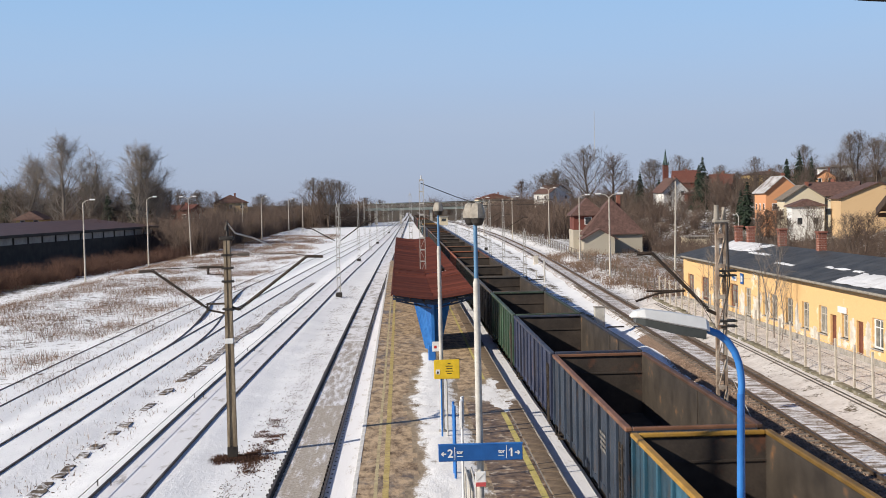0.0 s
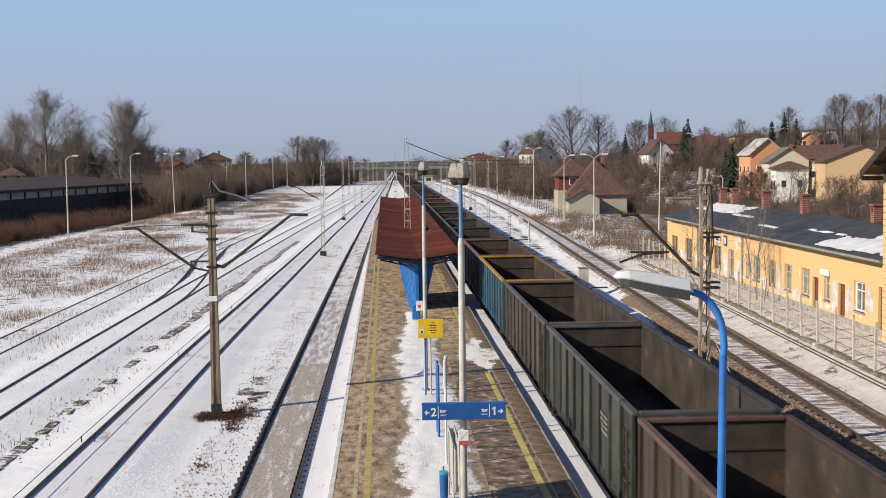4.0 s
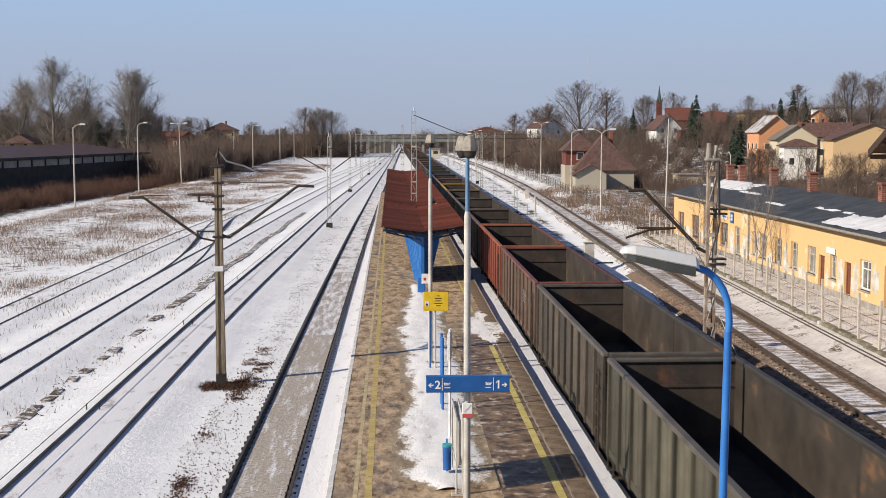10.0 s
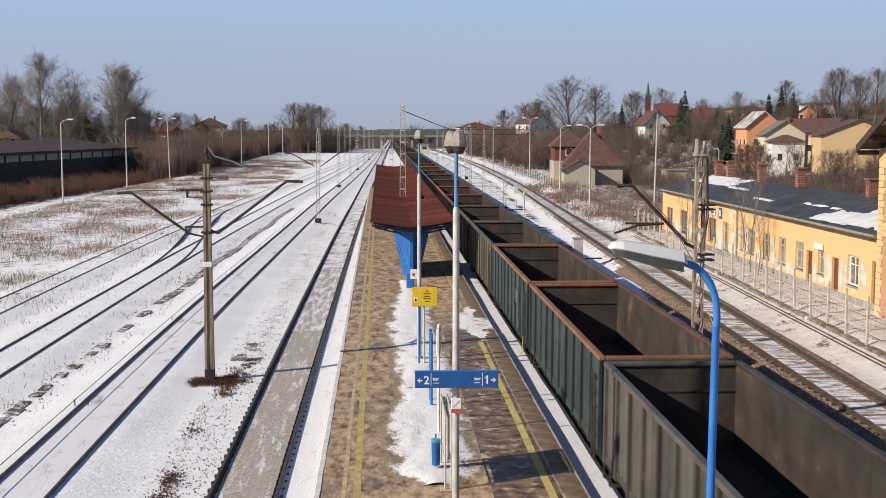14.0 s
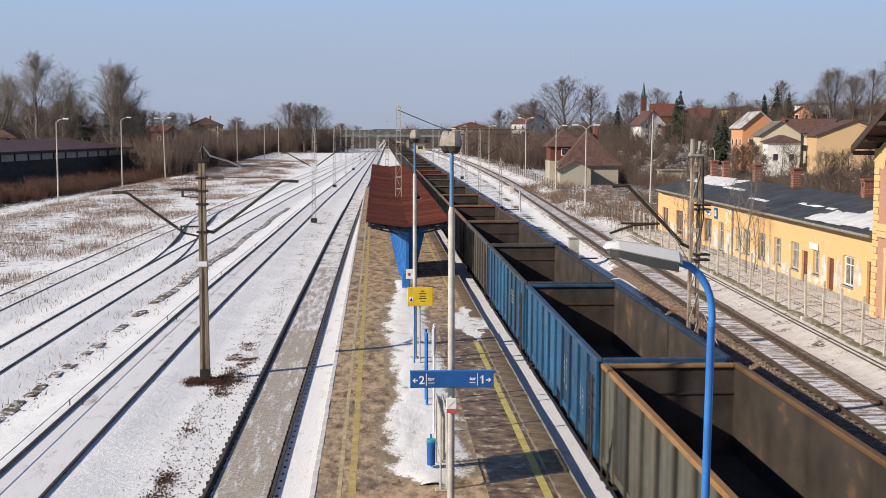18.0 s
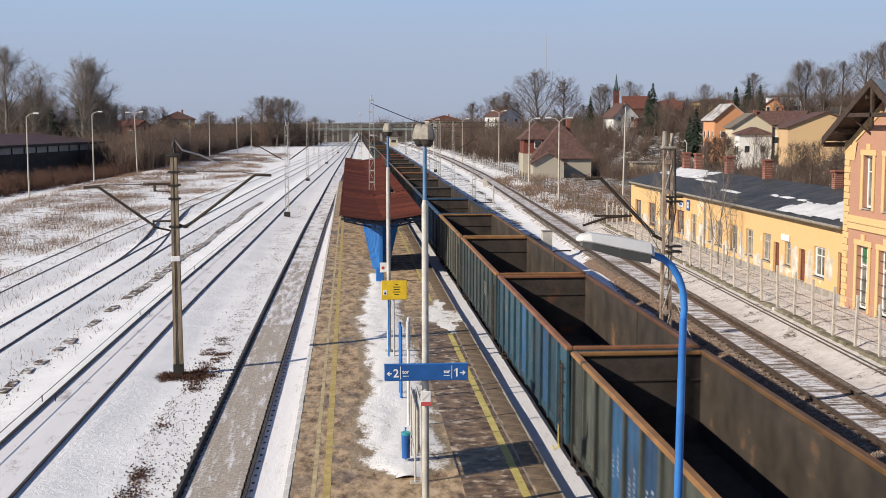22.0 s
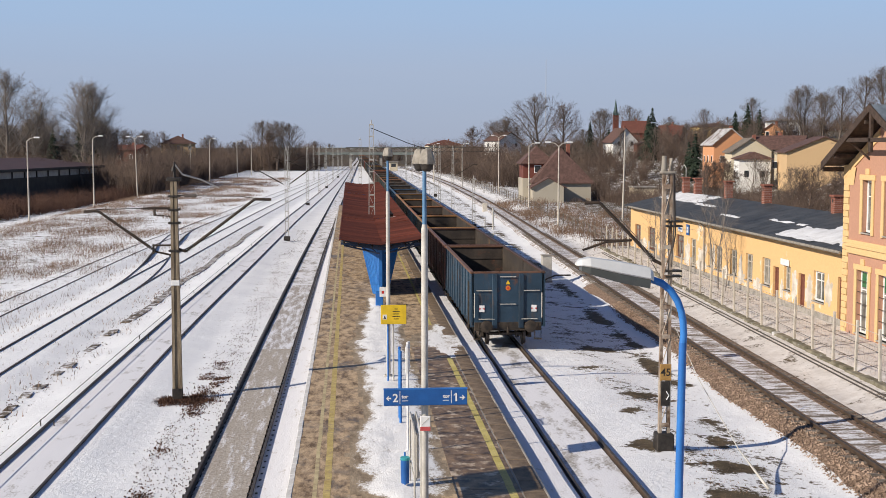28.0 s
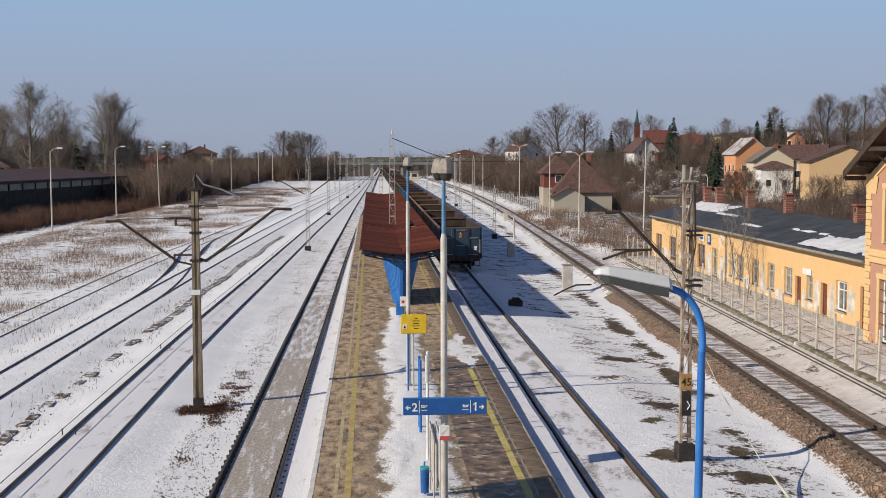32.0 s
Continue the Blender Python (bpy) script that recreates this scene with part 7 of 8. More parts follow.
for a in ((53.8, 60.5, 0.10, 0.97, 1), (58.0, 63.5, 0.05, 0.45, 2), (86.0, 96.8, 0.55, 0.98, 5), (63.5, 69.0, 0.42, 0.49, 7), (80.0, 86.0, 0.52, 0.60, 9), (73.0, 77.0, 0.30, 0.37, 15)):
    roof_snow(*a)
sp = thing("station_sign", (AX - 0.03, 82.0, 2.85), "small white sign plate on the yellow wall", "sign")
g = Geo()
g.bevel_box(-0.04, -0.55, -0.2, 0.0, 0.55, 0.2, 0.01)
part("plate", g, M_WHITE, sp)
g = Geo()
g.box(-0.045, -0.4, -0.06, -0.042, 0.4, 0.08)
part("print_bar", g, M_DEEPBLUE, sp)
sp = thing("station_sign", (AX - 0.03, 80.15, 2.9), "blue sign plate on the yellow wall", "sign")
g = Geo()
g.bevel_box(-0.04, -0.35, -0.35, 0.0, 0.35, 0.35, 0.01)
part("plate", g, M_DEEPBLUE, sp)
g = Geo()
g.box(-0.045, -0.22, -0.2, -0.042, 0.22, 0.2)
part("print_bar", g, M_LAMP, sp)
sp = thing("station_sign", (AX - 0.03, 61.75, 2.47), "white sign plate over a window", "sign")
g = Geo()
g.bevel_box(-0.05, -0.6, -0.16, 0.0, 0.6, 0.16, 0.01)
part("plate", g, M_WHITE, sp)

# two-storey station house with a timber gable
SX, SYA, SYB, SZ_E, SZ_R = 22.05, 43.6, 53.5, 7.75, 10.0
SYM = 48.7
house = thing("station_house", (0, 0, 0), "two-storey pink and yellow station house with a dark timber gable", "building")
low = [(46.2, 47.4, 0.35, 3.1), (48.4, 49.6, 0.35, 3.1), (50.65, 51.85, 0.35, 3.1)]
upp = [(46.2, 47.2, 4.75, 7.0), (48.3, 49.3, 4.75, 7.0), (50.5, 51.45, 4.75, 7.0)]
g = Geo()
wall_boxes(g, SYA, SYB - 0.6, 0.1, 3.75, low, lambda a, b, c, d: g.box(SX, a, c, SX + 0.45, b, d))
wall_boxes(g, SYA, SYB - 0.6, 4.35, SZ_E, upp, lambda a, b, c, d: g.box(SX, a, c, SX + 0.45, b, d))
g.prism([(SYA, SZ_E), (SYB - 0.6, SZ_E), (SYM, SZ_R - 0.15)], "x", SX, SX + 0.45)
part("wall", g, M_PINK, house, "dusky pink plaster wall")
g = Geo()
g.bevel_box(SX - 0.10, SYA, 3.75, SX + 0.45, SYB - 0.6, 4.35, 0.03)
g.bevel_box(SX - 0.16, SYA, 4.05, SX - 0.1, SYB - 0.6, 4.18, 0.02)
part("string_course", g, M_YTRIM, house)
rs = random.Random(8)
for k in range(26):
    g = Geo()
    w = 0.62 if k % 2 else 0.50
    g.bevel_box(SX - 0.035, SYB - w, 0.1 + k * 0.29, SX + 0.45, SYB, 0.1 + k * 0.29 + 0.275, 0.02)
    part("quoin", g, M_YTRIM, house)
g = Geo()
g.box(SX + 0.45, SYB - 0.4, 0.1, 33.0, SYB, SZ_E)
part("wall", g, M_YTRIM, house)
for o, up in [(o, False) for o in low] + [(o, True) for o in upp]:
    a, b, c, d = o
    facade_window(house, SX, a, b, c, d, M_WHITE, bars=not up, depth=0.2)
    g = Geo()
    for bb in ((a - 0.22, a, c - 0.1, d), (b, b + 0.22, c - 0.1, d), (a - 0.3, b + 0.3, d, d + 0.24), ((a + b) / 2 - 0.18, (a + b) / 2 + 0.18, d + 0.24, d + 0.5)):
        g.bevel_box(SX - 0.07, bb[0], bb[2], SX - 0.002, bb[1], bb[3], 0.015)
    part("window_surround", g, M_YTRIM, house)
    if not up:
        g = Geo()
        g.box(SX + 0.195, a + 0.08, d - 0.75, SX + 0.205, b - 0.08, d - 0.1)
        part("green_pane", g, plain("green_glass", (0.03, 0.16, 0.07), 0.2), house)
# roof: two slopes with a wide overhang towards the tracks, dark boards below
OV = 1.0
for s in (-1, 1):
    yo = SYM + s * (SYB - SYM + 0.1)
    g = Geo()
    zl = SZ_E - 0.15
    g.add([(SX - OV, SYM, SZ_R), (SX - OV, yo, zl), (34.0, yo, zl), (34.0, SYM, SZ_R), (SX - OV, SYM, SZ_R + 0.14), (SX - OV, yo, zl + 0.14), (34.0, yo, zl + 0.14), (34.0, SYM, SZ_R + 0.14)], [(0, 1, 2, 3), (7, 6, 5, 4), (0, 4, 5, 1), (1, 5, 6, 2), (2, 6, 7, 3), (3, 7, 4, 0)])
    sf = Geo()
    sf.add([(SX - OV + 0.02, SYM, SZ_R - 0.02), (SX - OV + 0.02, yo, zl - 0.02), (34.0, yo, zl - 0.02), (34.0, SYM, SZ_R - 0.02)], [(0, 1, 2, 3)])
    part("soffit", sf, M_WOODDARK, house)
    part("roof_slope", g, surf("slate_grey_roof", (0.10, 0.12, 0.14), (0.20, 0.24, 0.28), 3.0, 0.5, per_object=False), house)
    g = Geo()
    g.add([(SX - OV - 0.06, SYM, SZ_R - 0.16), (SX - OV - 0.06, yo + s * 0.05, zl - 0.2), (SX - OV, yo + s * 0.05, zl - 0.2), (SX - OV, SYM, SZ_R - 0.16), (SX - OV - 0.06, SYM, SZ_R + 0.17), (SX - OV - 0.06, yo + s * 0.05, zl + 0.14), (SX - OV, yo + s * 0.05, zl + 0.14), (SX - OV, SYM, SZ_R + 0.17)], [(0, 1, 2, 3), (7, 6, 5, 4), (0, 4, 5, 1), (1, 5, 6, 2), (2, 6, 7, 3), (3, 7, 4, 0)])
    part("barge_board", g, M_WOODDARK, house)
    for u in (0.12, 0.42, 0.72, 0.97):
        y = SYM + s * u * (SYB - SYM + 0.3)
        z = SZ_R - 0.15 - u * (SZ_R - zl)
        g = Geo()
        g.bevel_box(SX - OV + 0.05, y - 0.07, z - 0.2, SX, y + 0.07, z, 0.015)
        part("purlin_end", g, M_WOODDARK, house)
    g = Geo()
    yk = SYM + s * (SYB - SYM - 0.15)
    g.add([(SX - 0.02, yk, SZ_E - 1.0), (SX - 0.02, yk - s * 0.9, SZ_E - 1.0), (SX - 0.06, yk - s * 1.2, SZ_E - 0.2), (SX - 0.06, yk, SZ_E - 0.2)], [(0, 1, 2, 3)])
    g.prism([(SYM + s * (SYB - SYM), SZ_E - 0.75), (SYM + s * (SYB - SYM), SZ_E - 0.35), (SYM + s * 1.2, SZ_R - 0.85), (SYM + s * 1.2, SZ_R - 1.25)], "x", SX - 0.05, SX - 0.001)
    part("gable_band", g, M_YTRIM, house)
g = Geo()
g.bevel_box(SX - OV, SYM - 2.6, 8.62, SX - OV + 0.14, SYM + 2.6, 8.80, 0.02)
part("tie_beam", g, M_WOODDARK, house)
g = Geo()
g.bevel_box(SX - OV, SYM - 0.09, 8.2, SX - OV + 0.14, SYM + 0.09, SZ_R - 0.1, 0.02)
part("king_post", g, M_WOODDARK, house)
for s in (-1, 1):
    g = Geo()
    g.tube((SX - OV + 0.07, SYM + s * 2.2, 8.7), (SX, SYM + s * 2.2, 7.9), 0.06, n=4)
    part("bracket", g, M_WOODDARK, house)


# ---- other houses ----
M_TILE_RED = surf("red_roof_tiles", (0.105, 0.034, 0.024), (0.17, 0.06, 0.042), 2.0, 0.85)
M_TILE_BROWN = surf("brown_roof_tiles", (0.080, 0.042, 0.034), (0.15, 0.082, 0.066), 2.0, 0.8)
M_TILE_GREY = surf("grey_brown_roof", (0.14, 0.115, 0.09), (0.25, 0.21, 0.17), 2.0, 0.8)
M_ROOF_WHITE = surf("snowy_roof", (0.42, 0.41, 0.41), (0.6, 0.6, 0.61), 0.8, 0.8, stain=(0.2, 0.16, 0.14), stain_at=0.52)
WALLC = {k: plaster_mat(k + "_house_plaster", c, w, 0.7) for k, c, w in (("orange", (0.62, 0.30, 0.15), (0.5, 0.3, 0.2)), ("cream", (0.60, 0.52, 0.38), (0.45, 0.38, 0.3)), ("white", (0.72, 0.72, 0.70), (0.5, 0.48, 0.45)), ("tan", (0.58, 0.40, 0.22), (0.46, 0.36, 0.25)), ("brick", (0.15, 0.045, 0.032), (0.2, 0.09, 0.065)), ("pale", (0.50, 0.46, 0.40), (0.35, 0.3, 0.26)), ("stone", (0.40, 0.36, 0.29), (0.28, 0.24, 0.19)), ("yellow", (0.66, 0.48, 0.20), (0.5, 0.4, 0.25)))}


def far_house(x, y, z, w, d, h, roof_h, wall, roof, turn, label, windows=((2, 2),), hip=0.0, chimney=True):
    """w across, d deep, eaves at h; the ridge runs along the depth when turn is 0. Windows sit on the front (-y) and side (-x) walls."""
    t = thing("house", pose(x, y, z, 0, 0, turn), label, "house", "houses round the station")
    zlow = max(1.0, z - float(ground_z(x, y)) + 1.0)
    g = Geo()
    g.box(-w / 2, -d / 2, -zlow, w / 2, d / 2, h)
    if not hip:
        g.prism([(-w / 2, h), (w / 2, h), (0, h + roof_h)], "y", -d / 2, d / 2)
    part("wall", g, WALLC[wall], t)
    o = 0.45
    k = hip * d / 2
    e = roof_h * o / (w / 2)
    g = Geo()
    for dz in (0.0, 0.16):
        g.add([(-w / 2 - o, -d / 2 - o, h - e + dz), (w / 2 + o, -d / 2 - o, h - e + dz), (w / 2 + o, d / 2 + o, h - e + dz), (-w / 2 - o, d / 2 + o, h - e + dz), (0, -d / 2 - o + k, h + roof_h + dz), (0, d / 2 + o - k, h + roof_h + dz)],
              [(0, 4, 5, 3), (1, 2, 5, 4)] + ([(0, 1, 4), (2, 3, 5)] if hip else []))
    b = len(g.v) - 12
    for a, c in ((0, 3), (1, 2), (0, 4), (4, 1), (2, 5), (5, 3)) if not hip else ((0, 1), (1, 2), (2, 3), (3, 0)):
        g.f.append((b + a, b + c, b + 6 + c, b + 6 + a))
        g.mi.append(0)
    part("roof", g, roof, t)
    if chimney:
        g = Geo()
        g.bevel_box(w * 0.12, -0.3, h + roof_h * 0.4, w * 0.12 + 0.6, 0.4, h + roof_h + 0.7, 0.03)
        part("chimney", g, M_BRICK, t)
    nx, nz = windows[0]
    for side in (0, 1):
        span = w if side == 0 else d
        n = nx if side == 0 else max(2, int(span / 3))
        for i in range(n):
            for j in range(nz):
                u = -span / 2 + span * (i + 0.5) / n
                zz = 0.9 + j * 2.8
                if zz + 1.3 > h + (roof_h * 0.5 if side == 0 and not hip else 0):
                    continue
                g = Geo()
                if side == 0:
                    g.bevel_box(u - 0.5, -d / 2 - 0.05, zz, u + 0.5, -d / 2 + 0.02, zz + 1.3, 0.02)
                else:
                    g.bevel_box(-w / 2 - 0.05, u - 0.5, zz, -w / 2 + 0.02, u + 0.5, zz + 1.3, 0.02)
                wn = part("window", g, M_WHITE, t)
                g = Geo()
                if side == 0:
                    g.box(u - 0.4, -d / 2 - 0.062, zz + 0.1, u + 0.4, -d / 2 - 0.055, zz + 1.2)
                else:
                    g.box(-w / 2 - 0.062, u - 0.4, zz + 0.1, -w / 2 - 0.055, u + 0.4, zz + 1.2)
                part("pane", g, M_GLASS, wn)
    return t



far_house(32.6, 190, 0.0, 8.6, 9.0, 3.2, 4.8, "stone", M_TILE_BROWN, -3, "grey stone house with a tall brown hipped roof beside the tracks", ((3, 0),), 0.85)
wing = far_house(29.5, 194, 0.0, 4.6, 7.0, 6.0, 2.2, "brick", M_TILE_BROWN, -3, "dark red boarded wing on stone with a brown hipped roof", ((1, 0),), 0.8, False)
g = Geo()
g.bevel_box(-2.45, -3.65, -1.0, 2.45, 3.65, 3.4, 0.05)
part("lower_wall", g, WALLC["stone"], wing, "grey stone lower storey")
for zz in (4.2,):
    g = Geo()
    g.bevel_box(-0.6, -3.56, zz, 0.5, -3.45, zz + 1.2, 0.02)
    wn = part("window", g, M_WHITE, wing)
    g = Geo()
    g.box(-0.5, -3.575, zz + 0.1, 0.4, -3.565, zz + 1.1)
    part("pane", g, M_GLASS, wn)
far_house(29.8, 184.6, 0.0, 4.6, 4.0, 2.3, 1.3, "stone", M_TILE_BROWN, -3, "low stone outhouse with a brown gable roof", ((1, 0),), 0.0, False)
far_house(72.8, 235, 4.3, 6.6, 9, 4.5, 2.75, "orange", M_ROOF_WHITE, -3, "orange house with a snow-dusted gable roof", ((2, 1),))
far_house(73.0, 222, 3.5, 7.0, 9, 3.9, 2.3, "cream", M_TILE_GREY, -9, "cream house with a grey-brown gable roof", ((2, 1),))
far_house(70.2, 211, 2.0, 5.4, 5, 4.2, 1.0, "white", M_TILE_BROWN, -8, "white house with a low dark red roof", ((2, 2),), 0.3, False)
far_house(79.0, 203, 1.4, 12.0, 12, 6.0, 2.4, "tan", M_TILE_BROWN, -12, "large tan house with a brown gable roof", ((0, 0),), 0.0, False)
far_house(78.5, 221, 3.4, 8.5, 9, 4.5, 2.2, "cream", M_TILE_BROWN, 62, "cream house with a dark brown roof", ((2, 2),))
far_house(73.2, 330, 4.6, 7.0, 8, 4.9, 3.5, "white", M_TILE_BROWN, 8, "white gabled house with a dark brown roof on the bank", ((2, 2),))
far_house(78.3, 327, 4.6, 4.6, 6, 4.2, 0.6, "brick", M_TILE_BROWN, 8, "low brick house wing with a flat brown roof", ((2, 2),), 0.3, False)
far_house(89.2, 380, 7.6, 10, 8, 4.8, 3.5, "brick", M_TILE_RED, 75, "brick house with a red tiled roof", ((2, 1),))
far_house(100.4, 380, 8.5, 8, 7, 3.2, 2.8, "brick", M_TILE_RED, 65, "brick house with a red tiled roof behind bare trees", ((2, 1),))
far_house(121.7, 340, 10.3, 9, 9, 4.8, 0.6, "white", M_TILE_GREY, -15, "white flat-roofed block on the hillside", ((3, 2),), 0.8, False)
far_house(115.4, 330, 10.0, 5.4, 7, 2.4, 1.9, "orange", M_TILE_RED, -20, "salmon house with a red roof on the hillside", ((2, 1),))
far_house(125.8, 420, 11.5, 13, 9, 3.2, 1.2, "yellow", M_TILE_BROWN, 10, "yellow house with a brown roof on the hillside", ((4, 1),), 0.5)
far_house(113.0, 430, 11.5, 8, 8, 3.0, 1.5, "pale", M_TILE_GREY, 10, "pale grey house on the hillside", ((2, 1),), 0.5)
far_house(46, 600, 5.0, 17, 9, 3.6, 2.4, "cream", M_TILE_RED, 8, "long cream house with a red roof in the distance", ((5, 1),), 0.4)
far_house(50, 400, 7.0, 9, 8, 3.0, 2.6, "white", M_TILE_BROWN, 30, "white house with a dark roof among trees", ((2, 1),))
far_house(-57, 418, 3.4, 11, 9, 5.8, 2.4, "tan", M_TILE_BROWN, 10, "orange-tan house with a dark mansard roof beyond the trees", ((3, 2),), 0.4)
far_house(-57, 330, 4.0, 7.0, 7, 3.4, 1.2, "brick", M_TILE_RED, 70, "low house with a bright red roof behind bare trees", ((2, 1),))
far_house(-77, 262, 4.0, 5.5, 6, 2.4, 1.5, "yellow", M_TILE_BROWN, 0, "small pale yellow house beyond the shed", ((2, 1),), 0.3, False)
far_house(-104, 300, 5.0, 10, 8, 4.2, 1.2, "brick", M_TILE_BROWN, 0, "dark house at the edge of the yard", ((2, 1),), 0.3)
far_house(-62.5, 290, 4.2, 9, 6, 3.5, 1.0, "cream", M_TILE_GREY, 0, "low cream house half hidden by trees", ((3, 1),), 0.3)
# flat-roofed hut
hut = thing("flat_hut", (46, 190, float(ground_z(46, 190))), "small pale concrete hut with a flat roof", "hut")
g = Geo()
g.bevel_box(-1.9, -1.9, -0.5, 1.9, 1.9, 1.95, 0.03)
part("wall", g, WALLC["cream"], hut)
g = Geo()
g.bevel_box(-2.1, -2.1, 1.95, 2.1, 2.1, 2.15, 0.03)
part("roof", g, M_CONC, hut)
# church on the hill
ch = thing("church", (196, 900, 18.0), "distant brick church tower with a slender dark green spire", "church")
g = Geo()
g.bevel_box(-1.9, -1.9, -20, 1.9, 1.9, 12.5, 0.1)
part("tower", g, WALLC["brick"], ch)
g = Geo()
M_COPPER = surf("dark_copper", (0.035, 0.07, 0.065), (0.07, 0.12, 0.11), 1.0, 0.6)
g.tube((0, 0, 12.5), (0, 0, 14.5), 2.4, 1.5, 8)
g.tube((0, 0, 14.5), (0, 0, 24.5), 1.5, 0.08, 8)
part("spire", g, M_COPPER, ch)
for s in (-1, 1):
    g = Geo()
    g.tube((s * 2.0, -2.0, 12.5), (s * 2.0, -2.0, 16.0), 0.6, 0.05, 6)
    part("pinnacle", g, M_COPPER, ch)
# thin radio mast far off
rmst = thing("radio_mast", (160, 1000, 16), "hazy thin radio mast on the horizon", "mast")
g = Geo()
g.tube((0, 0, 0), (0, 0, 62), 0.25, 0.12, 6)
part("pole", g, M_POLE, rmst)

# ---- long shed beyond the field ----
shed = thing("long_shed", pose(-47.0, 236, -0.98, 0, 0, -9), "long dark shed with a pale window band and maroon roof", "shed")
M_SHED = surf("dark_shed_boards", (0.018, 0.015, 0.014), (0.04, 0.034, 0.03), 0.8, 0.8)
M_BAND = surf("dull_band_sheet", (0.25, 0.245, 0.24), (0.38, 0.375, 0.37), 0.8, 0.6)
M_MAROON = surf("maroon_sheet_roof", (0.055, 0.026, 0.021), (0.095, 0.046, 0.037), 0.6, 0.6)
g = Geo()
g.box(-24, -95, -2.5, 0, 0, 4.3)
part("wall", g, M_SHED, shed)
for k in range(20):
    g = Geo()
    y1 = -0.6 - k * 4.72
    g.bevel_box(-0.02, y1 - 4.1, 4.32, 0.09, y1, 5.35, 0.02)
    part("band_panel", g, M_BAND, shed, "pale translucent band panel")
g = Geo()
g.box(-24, -95, 4.3, -0.02, 0, 5.45)
part("upper_wall", g, M_SHED, shed)
for k in range(1, 20):
    g = Geo()
    g.bevel_box(0.0, -0.35 - k * 4.72, 4.3, 0.16, -0.1 - k * 4.72, 5.45, 0.02)
    part("band_post", g, M_SHED, shed)
g = Geo()
g.prism([(1.0, 5.75), (1.0, 5.45), (-12, 6.9), (-25, 5.45), (-25, 5.75), (-12, 7.25)], "y", -96, 0.8)
part("roof", g, M_MAROON, shed, "maroon sheet roof")
g = Geo()
g.bevel_box(0.95, -96, 5.35, 1.08, 0.8, 5.8, 0.02)
part("fascia", g, M_SHED, shed)

# ---- road bridge across the tracks ----
br = thing("road_bridge", (0, 470, 0), "pale concrete road bridge across the tracks far off", "bridge")
g = Geo()
g.bevel_box(-26, -4, 4.9, 46, 4, 5.8, 0.1)
M_BRIDGE = surf("grey_green_bridge_paint", (0.17, 0.20, 0.185), (0.27, 0.30, 0.28), 0.5, 0.8)
part("deck", g, M_BRIDGE, br)
g = Geo()
for k in range(36):
    g.tube((-26 + 2 * k, -3.9, 5.8 if k % 2 else 7.6), (-24 + 2 * k, -3.9, 7.6 if k % 2 else 5.8), 0.09, n=4)
for z in (5.8, 7.6):
    g.tube((-26, -3.9, z), (46, -3.9, z), 0.14, n=4)
part("truss", g, M_BRIDGE, br)
g = Geo()
for x in np.arange(-26, 46, 2.0):
    g.tube((x, -4.1, 5.8), (x, -4.1, 6.9), 0.04, n=4)
for z in (6.2, 6.55, 6.9):
    g.tube((-26, -4.1, z), (46, -4.1, z), 0.04, n=4)
part("parapet_rail", g, M_CONC, br)
for x in (-20, -9, 0.5, 12.0, 27, 38):
    g = Geo()
    g.bevel_box(x - 0.5, -3, -0.5, x + 0.5, 3, 4.9, 0.05)
    part("pier", g, M_CONC, br)
sb = thing("signal_box", (15.2, 427, -0.2), "small cream lineside hut by the far tracks", "hut")
g = Geo()
g.bevel_box(-1.4, -2, 0, 1.4, 2, 2.9, 0.04)
part("wall", g, WALLC["cream"], sb)
g = Geo()
g.bevel_box(-1.7, -2.4, 2.9, 1.7, 2.4, 3.1, 0.04)
part("roof", g, M_CONC, sb)
g = Geo()
g.bevel_box(-0.8, -2.04, 1.3, 0.8, -1.98, 2.3, 0.02)
part("window", g, M_GLASS, sb)

# ---- bare trees, brush and dry grass ----
def tubes(p0, p1, r0, r1, sides=3):
    """Thin tapered tubes between rows of points, as arrays."""
    d = p1 - p0
    d = d / np.maximum(np.linalg.norm(d, axis=1, keepdims=True), 1e-6)
    ref = np.where(np.abs(d[:, 2:3]) < 0.9, np.array([[0.0, 0.0, 1.0]]), np.array([[1.0, 0.0, 0.0]]))
    a = np.cross(d, ref)
    a /= np.linalg.norm(a, axis=1, keepdims=True)
    b = np.cross(d, a)
    vs = []
    for p, r in ((p0, r0), (p1, r1)):
        for k in range(sides):
            t = 2 * math.pi * k / sides
            vs.append(p + (a * math.cos(t) + b * math.sin(t)) * r[:, None])
    v = np.stack(vs, 1).reshape(-1, 3)
    o = (np.arange(len(p0)) * 2 * sides)[:, None]
    f = np.concatenate([o + np.array([[k, (k + 1) % sides, sides + (k + 1) % sides, sides + k]]) for k in range(sides)], 0)
    return v, f


